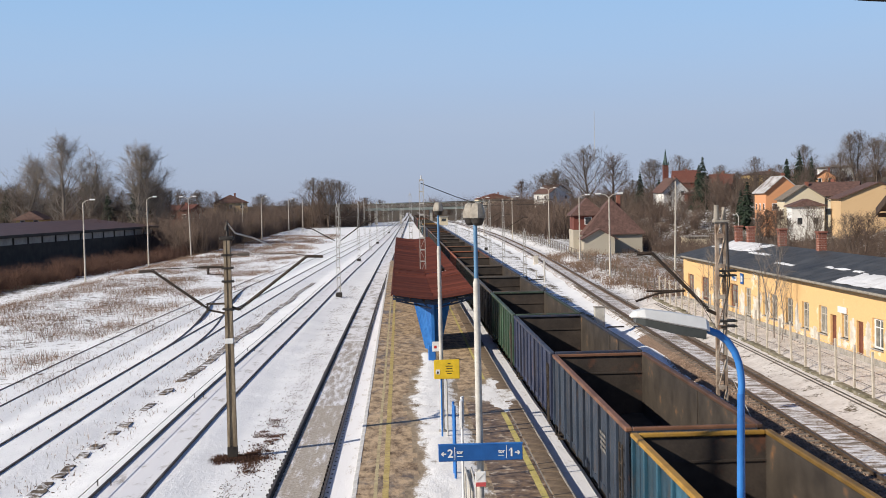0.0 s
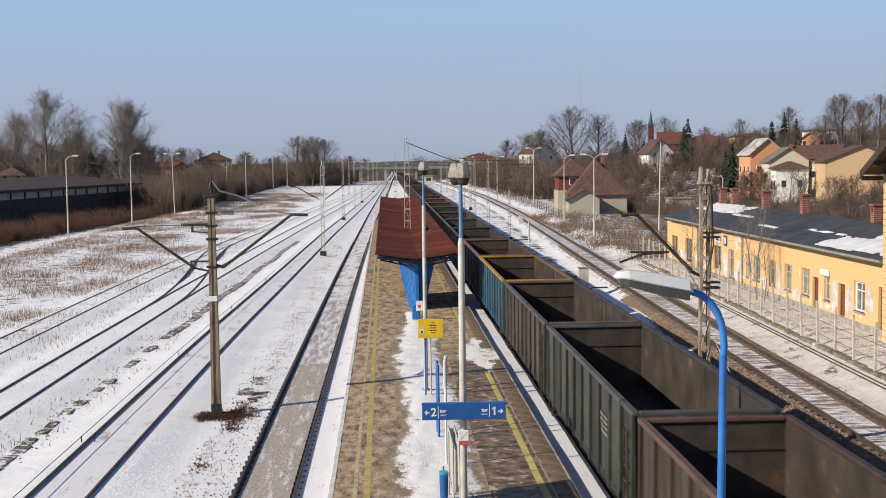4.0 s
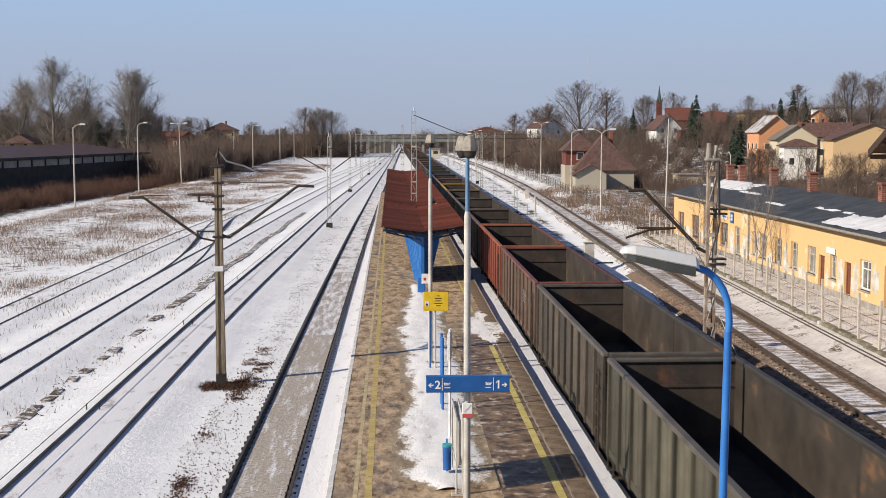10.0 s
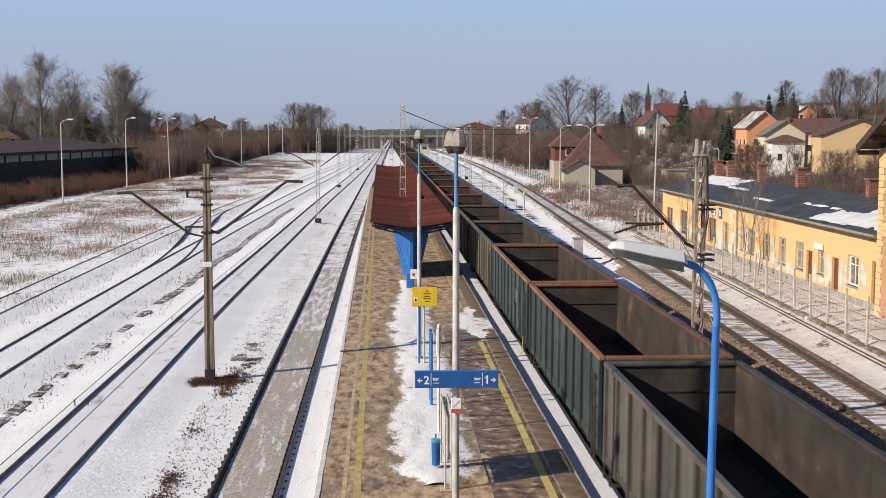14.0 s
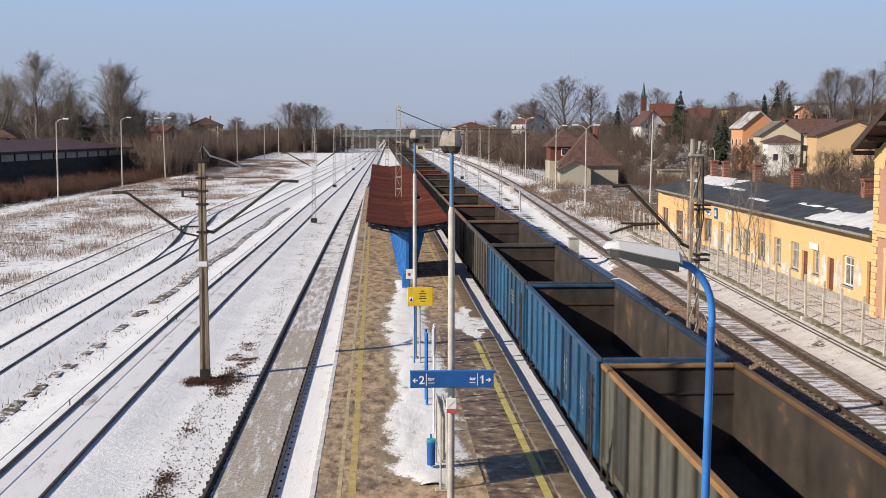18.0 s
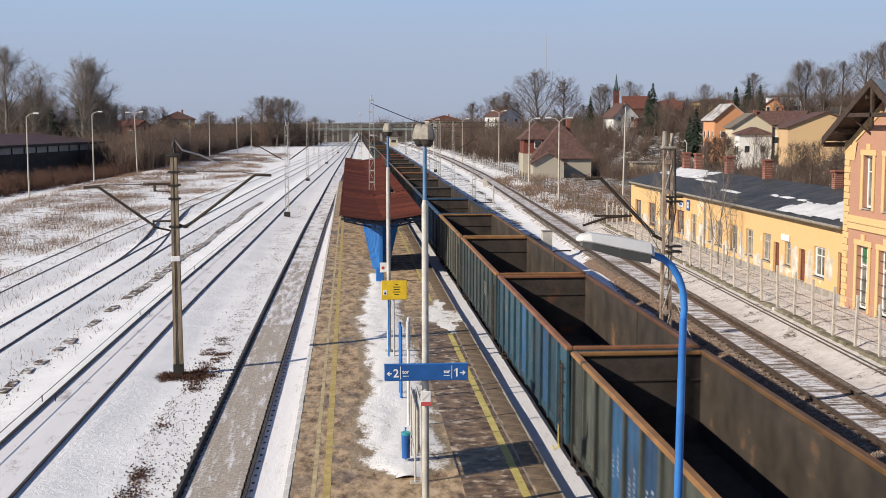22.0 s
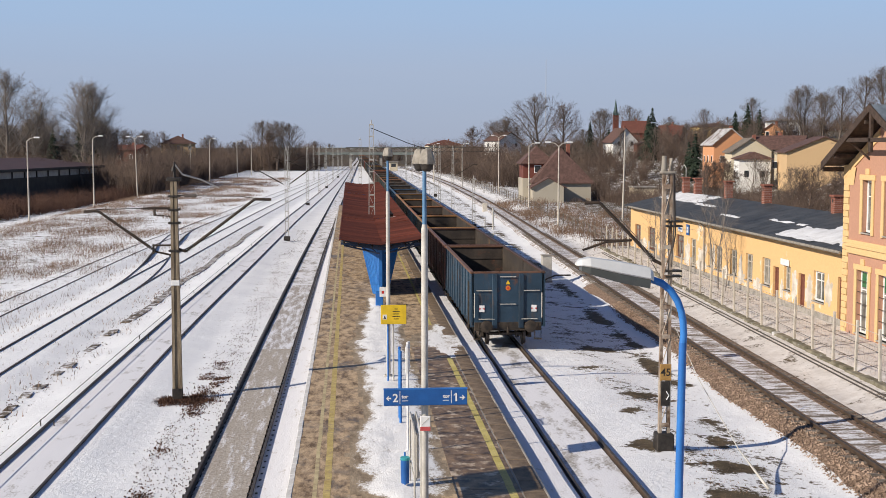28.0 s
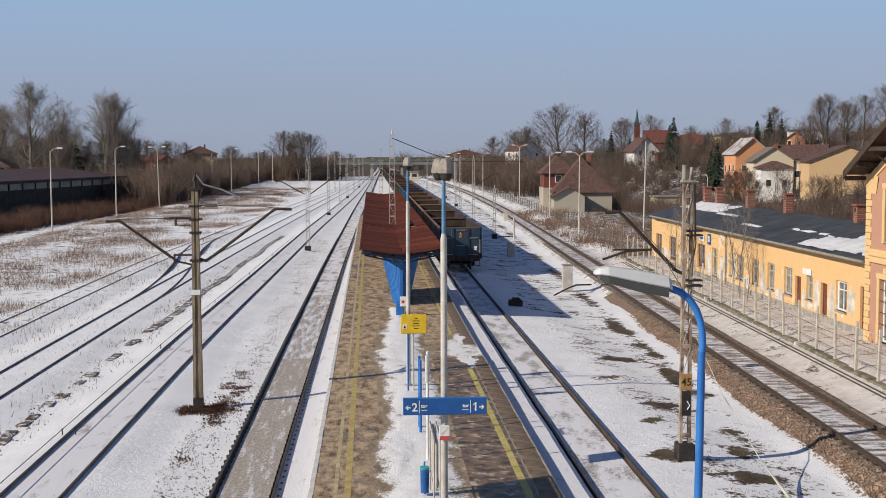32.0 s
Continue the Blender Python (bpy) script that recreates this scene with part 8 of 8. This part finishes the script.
def cones(p0, p1, r0):
    """Thin three-sided spikes, for the last twigs."""
    d = p1 - p0
    d = d / np.maximum(np.linalg.norm(d, axis=1, keepdims=True), 1e-6)
    ref = np.where(np.abs(d[:, 2:3]) < 0.9, np.array([[0.0, 0.0, 1.0]]), np.array([[1.0, 0.0, 0.0]]))
    a = np.cross(d, ref)
    a /= np.linalg.norm(a, axis=1, keepdims=True)
    b = np.cross(d, a)
    vs = [p0 + (a * math.cos(t) + b * math.sin(t)) * r0[:, None] for t in (0.0, 2.094, 4.189)] + [p1]
    v = np.stack(vs, 1).reshape(-1, 3)
    o = (np.arange(len(p0)) * 4)[:, None]
    f = np.concatenate([o + np.array([[k, (k + 1) % 3, 3]]) for k in range(3)], 0)
    return v, f


def grow(seed, h, trunk_r, crown, kids, stems=1, first=0.2, steep=0.5, thin=0.02, droop=0.0):
    """Branches of a leafless tree inside a rounded crown (its middle, half width and half height as shares of h).
    Rows of start, end, start radius, end radius, level."""
    rnd = random.Random(seed)
    segs = []
    hc, ca, cb = crown[0] * h, crown[1] * h, crown[2] * h
    levels = len(kids)

    def room(p, d):
        """How far from p along d the crown's outline lies."""
        q, e = Vector((p.x / ca, p.y / ca, (p.z - hc) / cb)), Vector((d.x / ca, d.y / ca, d.z / cb))
        a, b, c = e.dot(e), q.dot(e), q.dot(q) - 1
        k = b * b - a * c
        return max(0.0, (-b + math.sqrt(k)) / a) if k > 0 else 0.0

    def branch(p, d, length, r, lev):
        n = (6, 4, 3, 2, 1)[lev]
        pts = [p]
        for i in range(n):
            wob = (0.06, 0.15, 0.2, 0.22, 0.25)[lev]
            d = (d + Vector((rnd.gauss(0, wob), rnd.gauss(0, wob), rnd.gauss(0, wob) * 0.6 + (0.10 if 0 < lev < 3 else 0.0) - (droop if lev >= 3 else 0)))).normalized()
            q = pts[-1] + d * (length / n)
            segs.append((*pts[-1], *q, max(r * (1 - 0.72 * i / n), thin), max(r * (1 - 0.72 * (i + 1) / n), thin * 0.7), lev))
            pts.append(q)
        if lev >= levels:
            return
        for k in range(kids[lev]):
            lo = first if lev == 0 else 0.25
            u = lo + (1 - lo) * (k + rnd.random()) / kids[lev]
            i = min(int(u * n), n - 1)
            q = pts[i].lerp(pts[i + 1], u * n - i)
            ang = rnd.uniform(0, 2 * math.pi) if lev else k * 2.4 + rnd.uniform(-0.5, 0.5)
            side = Vector((math.cos(ang), math.sin(ang), 0))
            if lev == 0:
                dd = side * (1.0 - 0.6 * u) + Vector((0, 0, steep + 0.7 * u))
            else:
                dd = d * 0.75 + side * rnd.uniform(0.45, 0.95) + Vector((0, 0, 0.18 * rnd.random()))
            dd.normalize()
            far = room(q, dd) * rnd.uniform(0.62, 0.95)
            ll = far if lev == 0 else min(far * 1.1 + 0.07 * h, length * rnd.uniform(0.40, 0.70))
            if ll > 0.12:
                branch(q, dd, ll, max(r * (1 - 0.72 * u) * 0.55, thin), lev + 1)

    for k in range(stems):
        a = 2 * math.pi * k / stems + 0.6
        s = 0.0 if stems == 1 else 0.10
        d = Vector((math.cos(a) * s + rnd.gauss(0, 0.04), math.sin(a) * s + rnd.gauss(0, 0.04), 1)).normalized()
        p = Vector((math.cos(a) * s, math.sin(a) * s, -0.3))
        branch(p, d, min(h * 0.93, room(Vector((p.x, p.y, hc)), d) + hc * 0.98), trunk_r * (1.0 if stems == 1 else 0.75), 0)
    return np.array(segs)


def tree_meshes(seed, h, r, mat, **kw):
    s = grow(seed, h, r, **kw)
    top = s[:, 8].max()
    out = []
    k = s[s[:, 8] == 0]
    v, f = tubes(k[:, 0:3], k[:, 3:6], k[:, 6], k[:, 7], 7)
    out.append(big_mesh("trunk", v, f, mat))
    k = s[(s[:, 8] > 0) & (s[:, 8] < top)]
    v, f = tubes(k[:, 0:3], k[:, 3:6], k[:, 6], k[:, 7], 3)
    f = np.concatenate([f[:, [0, 1, 2]], f[:, [0, 2, 3]]])
    k = s[s[:, 8] == top]
    w, e = cones(k[:, 0:3], k[:, 3:6], k[:, 6])
    out.append(big_mesh("crown", np.concatenate([v, w]), np.concatenate([f, e + len(v)]), mat))
    return out


TALL = [tree_meshes(21 + k, 17, 0.30, M_PALEBARK, crown=(0.62, 0.26, 0.39), kids=(24, 9, 7, 4), stems=1, first=0.16, steep=0.42, thin=0.011) for k in range(3)]
BROAD = [tree_meshes(41 + k, 13, 0.30, M_TWIG, crown=(0.57, (0.42, 0.36, 0.47)[k], 0.43), kids=(16, 8, 6, 5), stems=(1, 2, 1)[k], first=0.17, steep=0.38, thin=0.012) for k in range(3)]
SOFT = [tree_meshes(51 + k, 13, 0.25, M_BRUSH, crown=(0.54, 0.31, 0.46), kids=(22, 8, 6, 5), first=0.12, steep=0.30, thin=0.014) for k in range(2)]
SLIM = [tree_meshes(61 + k, 9, 0.11, M_TWIG, crown=(0.58, 0.21, 0.42), kids=(15, 6, 5), stems=(1, 1, 2)[k], first=0.16, steep=0.7, thin=0.018) for k in range(3)]
BIRCH = [tree_meshes(71 + k, 5.2, 0.045, M_PALEBARK, crown=(0.60, 0.24, 0.42), kids=(12, 5, 4), first=0.2, steep=0.9, thin=0.006) for k in range(2)]


def plant(kind, k, x, y, size, label, turn, z=None):
    t = thing("bare_tree", Matrix.Translation((x, y, float(ground_z(x, y)) if z is None else z)) @ Matrix.Rotation(turn, 4, "Z") @ Matrix.Scale(size, 4), label, "tree", "bare trees")
    for me in kind[k % len(kind)]:
        part(me.name.split(".")[0], me, None, t)
    return t


rt = random.Random(77)
for k, (x, y, size) in enumerate(((-70.7, 262, 1.48), (-66.3, 268, 1.37), (-55.9, 262, 1.36), (-53.9, 265, 1.34), (-83.9, 275, 1.33), (-68.0, 285, 1.06), (-83.5, 290, 1.26), (-51.3, 270, 0.86))):
    plant(TALL, (0, 1, 2)[k % 3], x, y, size * 0.94, "tall bare poplar with pale upright branches", rt.uniform(0, 6))
for x, y, size in ((-70.2, 400, 1.16), (-66.5, 410, 1.14), (-62.7, 415, 1.18), (-48.0, 430, 1.02), (-30.2, 430, 1.38), (-24.5, 425, 1.33), (-21.6, 435, 1.31), (-26.9, 420, 1.03), (-39.8, 430, 0.85), (-52.0, 420, 0.76), (-14.7, 540, 0.85), (-8.9, 560, 0.76), (-69.5, 300, 1.20), (-75.4, 300, 1.32), (-56.4, 300, 1.10), (-98.2, 300, 1.22), (-93.4, 310, 1.34)):
    plant(BROAD if rt.random() < 0.6 else SOFT, rt.randrange(3), x, y, size * 0.93, "bare broad-crowned tree at the edge of the woods", rt.uniform(0, 6))
for k, (x, y, size) in enumerate(((54.6, 352, 1.70), (63.4, 360, 1.52), (51.0, 400, 1.32), (56.3, 420, 1.14), (49.3, 430, 1.27), (45.4, 450, 1.17), (82.6, 400, 1.12), (95.6, 420, 1.08), (94.3, 400, 0.76), (105.6, 400, 0.65), (111.1, 380, 0.75), (83.2, 300, 0.62), (109.9, 330, 0.89), (101.3, 270, 0.97), (102.8, 262, 0.79), (108.4, 300, 0.65), (97.5, 240, 0.86), (100.0, 235, 0.94), (102.3, 230, 1.02), (105.0, 225, 0.93), (116.1, 240, 0.84), (124.5, 400, 0.53), (105.0, 420, 0.53), (62.4, 330, 0.83), (117.0, 330, 0.32), (80.7, 300, 0.44))):
    plant(SOFT if k in (1, 3, 5, 22) else BROAD, rt.randrange(3), x, y, size * 0.93, "bare reddish-brown larch on the hillside" if k in (1, 3, 5, 22) else "bare broad-crowned tree on the hillside", rt.uniform(0, 6))
for k in range(22):
    plant(SOFT if k % 3 == 0 else BROAD, k, rt.uniform(-100, -60), rt.uniform(275, 325), rt.uniform(0.85, 1.25), "dark bare tree in the wood behind the shed", rt.uniform(0, 6))
for k in range(14):
    plant(BROAD if k % 2 else SOFT, k, rt.uniform(-64, -34), rt.uniform(380, 440), rt.uniform(0.55, 0.85), "bare tree at the far edge of the field", rt.uniform(0, 6))
for x, y, size in ((48.0, 106, 0.9), (51.5, 112, 1.0)):
    plant(BROAD, rt.randrange(3), x, y, size, "tall bare tree behind the station house", rt.uniform(0, 6))
for k in range(60):
    x, y = rt.uniform(44, 100), rt.uniform(150, 330)
    if y < 255 and x > 47:
        continue
    plant(SLIM, rt.randrange(3), x, y, rt.uniform(0.6, 1.05), "slim leafless tree in the hillside thicket", rt.uniform(0, 6))
for k in range(46):
    x, y = rt.uniform(-72, -36), rt.uniform(222, 420)
    plant(SLIM, rt.randrange(3), x, y, rt.uniform(0.6, 1.1), "slim leafless tree in the lineside wood", rt.uniform(0, 6))
for x, y, s in ((21.3, 69.6, 1.15), (21.1, 70.6, 1.0), (21.2, 81.8, 1.1), (21.0, 83.0, 0.9), (21.4, 68.6, 0.8)):
    plant(BIRCH, rt.randrange(2), x, y, s, "young bare birch in front of the yellow wall", rt.uniform(0, 6), 0.2)
for x, y, s in ((33.5, 49, 1.0), (36, 53, 1.05), (35, 58, 0.9), (39, 62, 1.0), (44, 70, 0.9), (47, 86, 0.8)):
    plant(SLIM, rt.randrange(3), x, y, s * 1.35, "bare tree behind the station house", rt.uniform(0, 6))


def fir(x, y, h, label):
    t = thing("fir_tree", (x, y, float(ground_z(x, y))), label, "tree", "fir trees")
    g = Geo()
    g.tube((0, 0, -0.3), (0, 0, h * 0.97), h * 0.018, 0.02, 7)
    part("trunk", g, M_TWIG, t)
    rnd = random.Random(int(x * 10 + y))
    g = Geo()
    lv = int(h * 3.6)
    for i in range(lv):
        u = i / lv
        z = h * (0.07 + 0.90 * u) + rnd.uniform(-0.15, 0.15)
        rad = h * 0.21 * (1 - u) ** 0.8 + 0.12
        n = max(5, int(11 * (1 - u) + 3))
        for k in range(n):
            a = 2 * math.pi * (k + rnd.random()) / n
            rr = rad * rnd.choice((0.55, 0.75, 0.9, 1.0, 1.2)) * rnd.uniform(0.85, 1.1)
            dx, dy = math.cos(a), math.sin(a)
            for v0, v1 in ((0.15, 0.65), (0.45, 0.85), (0.7, 1.05)):
                w = 0.10 + 0.13 * rr * rnd.uniform(0.6, 1.2)
                p0 = Vector((dx * rr * v0, dy * rr * v0, z - rr * 0.30 * v0))
                p1 = Vector((dx * rr * v1, dy * rr * v1, z - rr * 0.34 * v1 - rnd.uniform(0.05, 0.35)))
                m = (p0 + p1) / 2
                sx, sy = -dy * w, dx * w
                g.add([p0, m + Vector((sx, sy, -0.10 * rnd.random() - 0.05)), p1, m + Vector((-sx, -sy, -0.10 * rnd.random() - 0.05)), m + Vector((0, 0, 0.08))], [(0, 1, 4), (1, 2, 4), (2, 3, 4), (3, 0, 4)])
    part("crown", g, M_FIR, t)


for x, y, h in ((74.5, 300, 13.6), (76.0, 310, 11.7), (71.2, 250, 10.3), (70.4, 252, 8.3), (98.8, 300, 8.4), (102.7, 305, 6.4), (66.9, 340, 12.3), (72.2, 340, 9.2), (-60.5, 284, 15.5), (-57.5, 288, 13.5), (-70.5, 290, 14.5), (98.5, 300, 10.5), (96.0, 302, 9.0), (100.5, 297, 8.5), (-64.4, 275, 13.8), (-88.1, 280, 14.8)):
    fir(x, y, h, "dark green fir among bare trees")


# brush: what grows between the trees, as one thicket a side
def brush_arrays(count, place, seed, hmin, hmax, twigs=46):
    rnd = np.random.default_rng(seed)
    V, F, o = [], [], 0
    for _ in range(count):
        x, y = place(rnd)
        h, r = rnd.uniform(hmin, hmax), rnd.uniform(1.0, 2.4)
        n = twigs
        z0 = float(ground_z(x, y)) - 0.2
        b = np.stack([x + rnd.normal(0, r * 0.4, n), y + rnd.normal(0, r * 0.4, n), np.full(n, z0)], 1)
        d = np.stack([rnd.normal(0, 0.24, n), rnd.normal(0, 0.24, n), np.ones(n)], 1)
        l = h * rnd.uniform(0.5, 1.0, n)
        m = b + d * l[:, None] * 0.55
        e = m + (d + np.stack([rnd.normal(0, 0.3, n), rnd.normal(0, 0.3, n), np.zeros(n)], 1)) * l[:, None] * 0.45
        w = np.full(n, 0.016 + 0.0030 * h)
        stem, f = tubes(b, m, w, w * 0.6)
        f = np.concatenate([f[:, [0, 1, 2]], f[:, [0, 2, 3]]])
        p0, p1, r0 = [m], [e], [w * 0.6]
        for k in range(4):
            u = rnd.uniform(0.0, 1.0, (n, 1))
            q = b + (m - b) * (0.35 + 0.65 * u) + (e - m) * np.maximum(0.0, u - 0.4)
            p0.append(q)
            p1.append(q + np.stack([rnd.normal(0, 0.5, n), rnd.normal(0, 0.5, n), rnd.uniform(0.3, 1.0, n)], 1) * (0.24 * l[:, None]))
            r0.append(w * 0.6)
        c, g = cones(np.concatenate(p0), np.concatenate(p1), np.concatenate(r0))
        V += [stem, c]
        F += [f + o, g + o + len(stem)]
        o += len(stem) + len(c)
    return np.concatenate(V), np.concatenate(F)


def thicket(name, count, place, seed, hmin, hmax, mat, label, twigs=46):
    v, f = brush_arrays(count, place, seed, hmin, hmax, twigs)
    return tagged(new(name, big_mesh(name, v, f, mat)), label, "brush", kind="stuff")


def scrub_place(r):
    y = r.uniform(120, 240)
    return -40.5 - 0.10 * (236 - y) + r.normal(0, 1.6), y


thicket("thicket", 330, lambda r: (-36 - abs(r.normal(0, 14)), r.uniform(222, 430)), 1, 4.0, 10.5, M_BRUSH, "brown leafless thicket beyond the snowy field")
thicket("thicket", 170, lambda r: (r.uniform(-44, -12), r.uniform(425, 520)), 2, 6.0, 12.0, M_BRUSH, "brown leafless wood at the far end of the field")
thicket("low_scrub", 260, scrub_place, 3, 1.5, 3.6, surf("rust_scrub", (0.070, 0.034, 0.024), (0.150, 0.078, 0.053), 0.3, 0.95, 0, 3.0, 0.3, 0), "rust-brown scrub in front of the shed", 44)
def hill_place(r):
    while True:
        x, y = 36 + abs(r.normal(0, 26)), r.uniform(120, 420)
        if y > 262 or (x < 50 and y > 200):
            return x, y


thicket("thicket", 300, hill_place, 4, 3.0, 7.0, M_BRUSH, "brown leafless thicket on the hillside")
thicket("thicket", 130, lambda r: (r.uniform(28, 46), r.uniform(250, 470)), 5, 5.0, 12.0, M_BRUSH, "brown leafless wood on the bank beside the line")
thicket("thicket", 700, lambda r: (r.uniform(38, 84), r.uniform(86, 196)), 6, 1.2, 3.8, M_BRUSH, "brown leafless shrubs behind the annex")
thicket("thicket", 320, lambda r: (r.uniform(60, 200), r.uniform(260, 520)), 7, 4.0, 9.0, M_BRUSH, "brown leafless wood on the upper hillside")
thicket("thicket", 330, lambda r: (-62 - abs(r.normal(0, 50)), r.uniform(255, 440)), 8, 6.0, 12.5, M_BRUSH, "brown leafless wood behind the shed")
thicket("thicket", 260, lambda r: (r.choice((-1, 1)) * r.uniform(14, 260), r.uniform(540, 760)), 10, 8.0, 14.0, M_BRUSH, "far leafless woods on the horizon")
for k in range(14):
    x, y = rt.uniform(42, 66), rt.uniform(95, 190)
    plant(SOFT, k, x, y, rt.uniform(0.34, 0.5), "low spreading brown shrub tree behind the annex", rt.uniform(0, 6))
for k in range(26):
    x, y = rt.uniform(44, 78), rt.uniform(115, 195)
    plant(SLIM, rt.randrange(3), x, y, rt.uniform(0.5, 0.8), "thin bare tree on the slope behind the annex", rt.uniform(0, 6))
thicket("dry_reeds", 190, lambda r: (line_x(LINE6, 120) + 2.6 + abs(r.normal(0, 7)), r.uniform(98, 185)), 9, 0.5, 1.5, M_REED, "dry brown reeds and weeds beside the far fence", 40)


def grass(name, count, place, seed, h0, h1, label, blades=26, spread=0.35, mat=None, wide=1.0, lift=0.0):
    """Tufts of thin dead blades, joined."""
    r = np.random.default_rng(seed)
    V, F, o = [], [], 0
    for _ in range(count):
        x, y = place(r)
        n = blades
        bx, by = x + r.normal(0, spread, n), y + r.normal(0, spread, n)
        z = ground_z(bx, by) - 0.05 + lift
        h = r.uniform(h0, h1, n)
        a = r.uniform(0, 6.28, n)
        w = (0.012 + 0.012 * r.random(n)) * wide
        lx, ly = r.normal(0, 0.3, n) * h, r.normal(0, 0.3, n) * h
        v = np.stack([np.stack([bx - w * np.cos(a), by - w * np.sin(a), z], 1), np.stack([bx + w * np.cos(a), by + w * np.sin(a), z], 1), np.stack([bx + lx, by + ly, z + h], 1)], 1).reshape(-1, 3)
        V.append(v)
        F.append(np.arange(n * 3).reshape(-1, 3) + o)
        o += n * 3
    return tagged(new(name, big_mesh(name, np.concatenate(V), np.concatenate(F), mat or M_REED)), label, "grass", kind="stuff")


def field_place(r):
    while True:
        x, y = r.uniform(-38, -15.5), r.uniform(52, 330)
        n = noise.noise(Vector((x * 0.22, y * 0.10, 3.0))) + 0.5 * noise.noise(Vector((x * 0.7, y * 0.35, 5.0)))
        if n > 0.12 - 0.16 * (x < -24) + r.normal(0, 0.08) and x < -16.0 - 0.02 * max(0, 120 - y):
            return x, y


grass("dry_grass", 3600, field_place, 20, 0.15, 0.60, "tufts of dead grass poking through the snow of the field", 26, 0.80, None, 0.85)
grass("dry_grass", 420, lambda r: (r.uniform(-17.5, -10.4), r.uniform(38, 120)), 21, 0.12, 0.35, "sparse dead grass between the tracks", 8)
grass("dry_grass", 500, lambda r: (r.uniform(8.6, 12.6), r.uniform(27, 62)), 22, 0.04, 0.10, "short dead grass beside the train track", 10, 0.5)
M_LEAVES = surf("dead_leaves", (0.055, 0.026, 0.016), (0.13, 0.062, 0.036), 3.0, 0.95, 0, 8.0, 0.3, 0)


def litter_place(r):
    """Clumps of dead leaves blown along a line beside the rail."""
    while True:
        y = r.uniform(26.5, 50)
        x = -5.28 + r.normal(0, 0.16)
        if noise.noise(Vector((x * 1.5, y * 0.55, 9.0))) > 0.12:
            return x, y


grass("leaf_litter", 300, litter_place, 31, 0.02, 0.055, "dark red-brown leaf litter on the snow beside the rail", 10, 0.13, M_LEAVES, 1.7, 0.05)
grass("leaf_litter", 11, lambda r: (-4.95 + r.normal(0, 0.22), 45.2 + r.normal(0, 0.9)), 32, 0.03, 0.08, "dark red-brown leaf litter beside the mast", 18, 0.12, M_LEAVES, 2.2, 0.05)
grass("snow_specks", 1300, lambda r: (-4.95 + r.normal(0, 0.45), 27 + 100 * r.random() ** 1.3), 33, 0.02, 0.05, "small dark stones and leaves scattered on the snow", 3, 0.15, M_LEAVES, 1.5, 0.05)
grass("snow_specks", 500, lambda r: (-11.2 + r.normal(0, 0.5), r.uniform(36, 110)), 34, 0.02, 0.06, "dark specks of soil on the snow between two tracks", 2, 0.15, M_LEAVES, 2.0, 0.05)
grass("dry_grass", 300, lambda r: (-5.9 + r.normal(0, 0.55), 42.0 + r.normal(0, 0.32)), 23, 0.04, 0.14, "dead grass and leaves round the foot of the mast", 18, 0.12, M_LEAVES, 2.0)

motions()
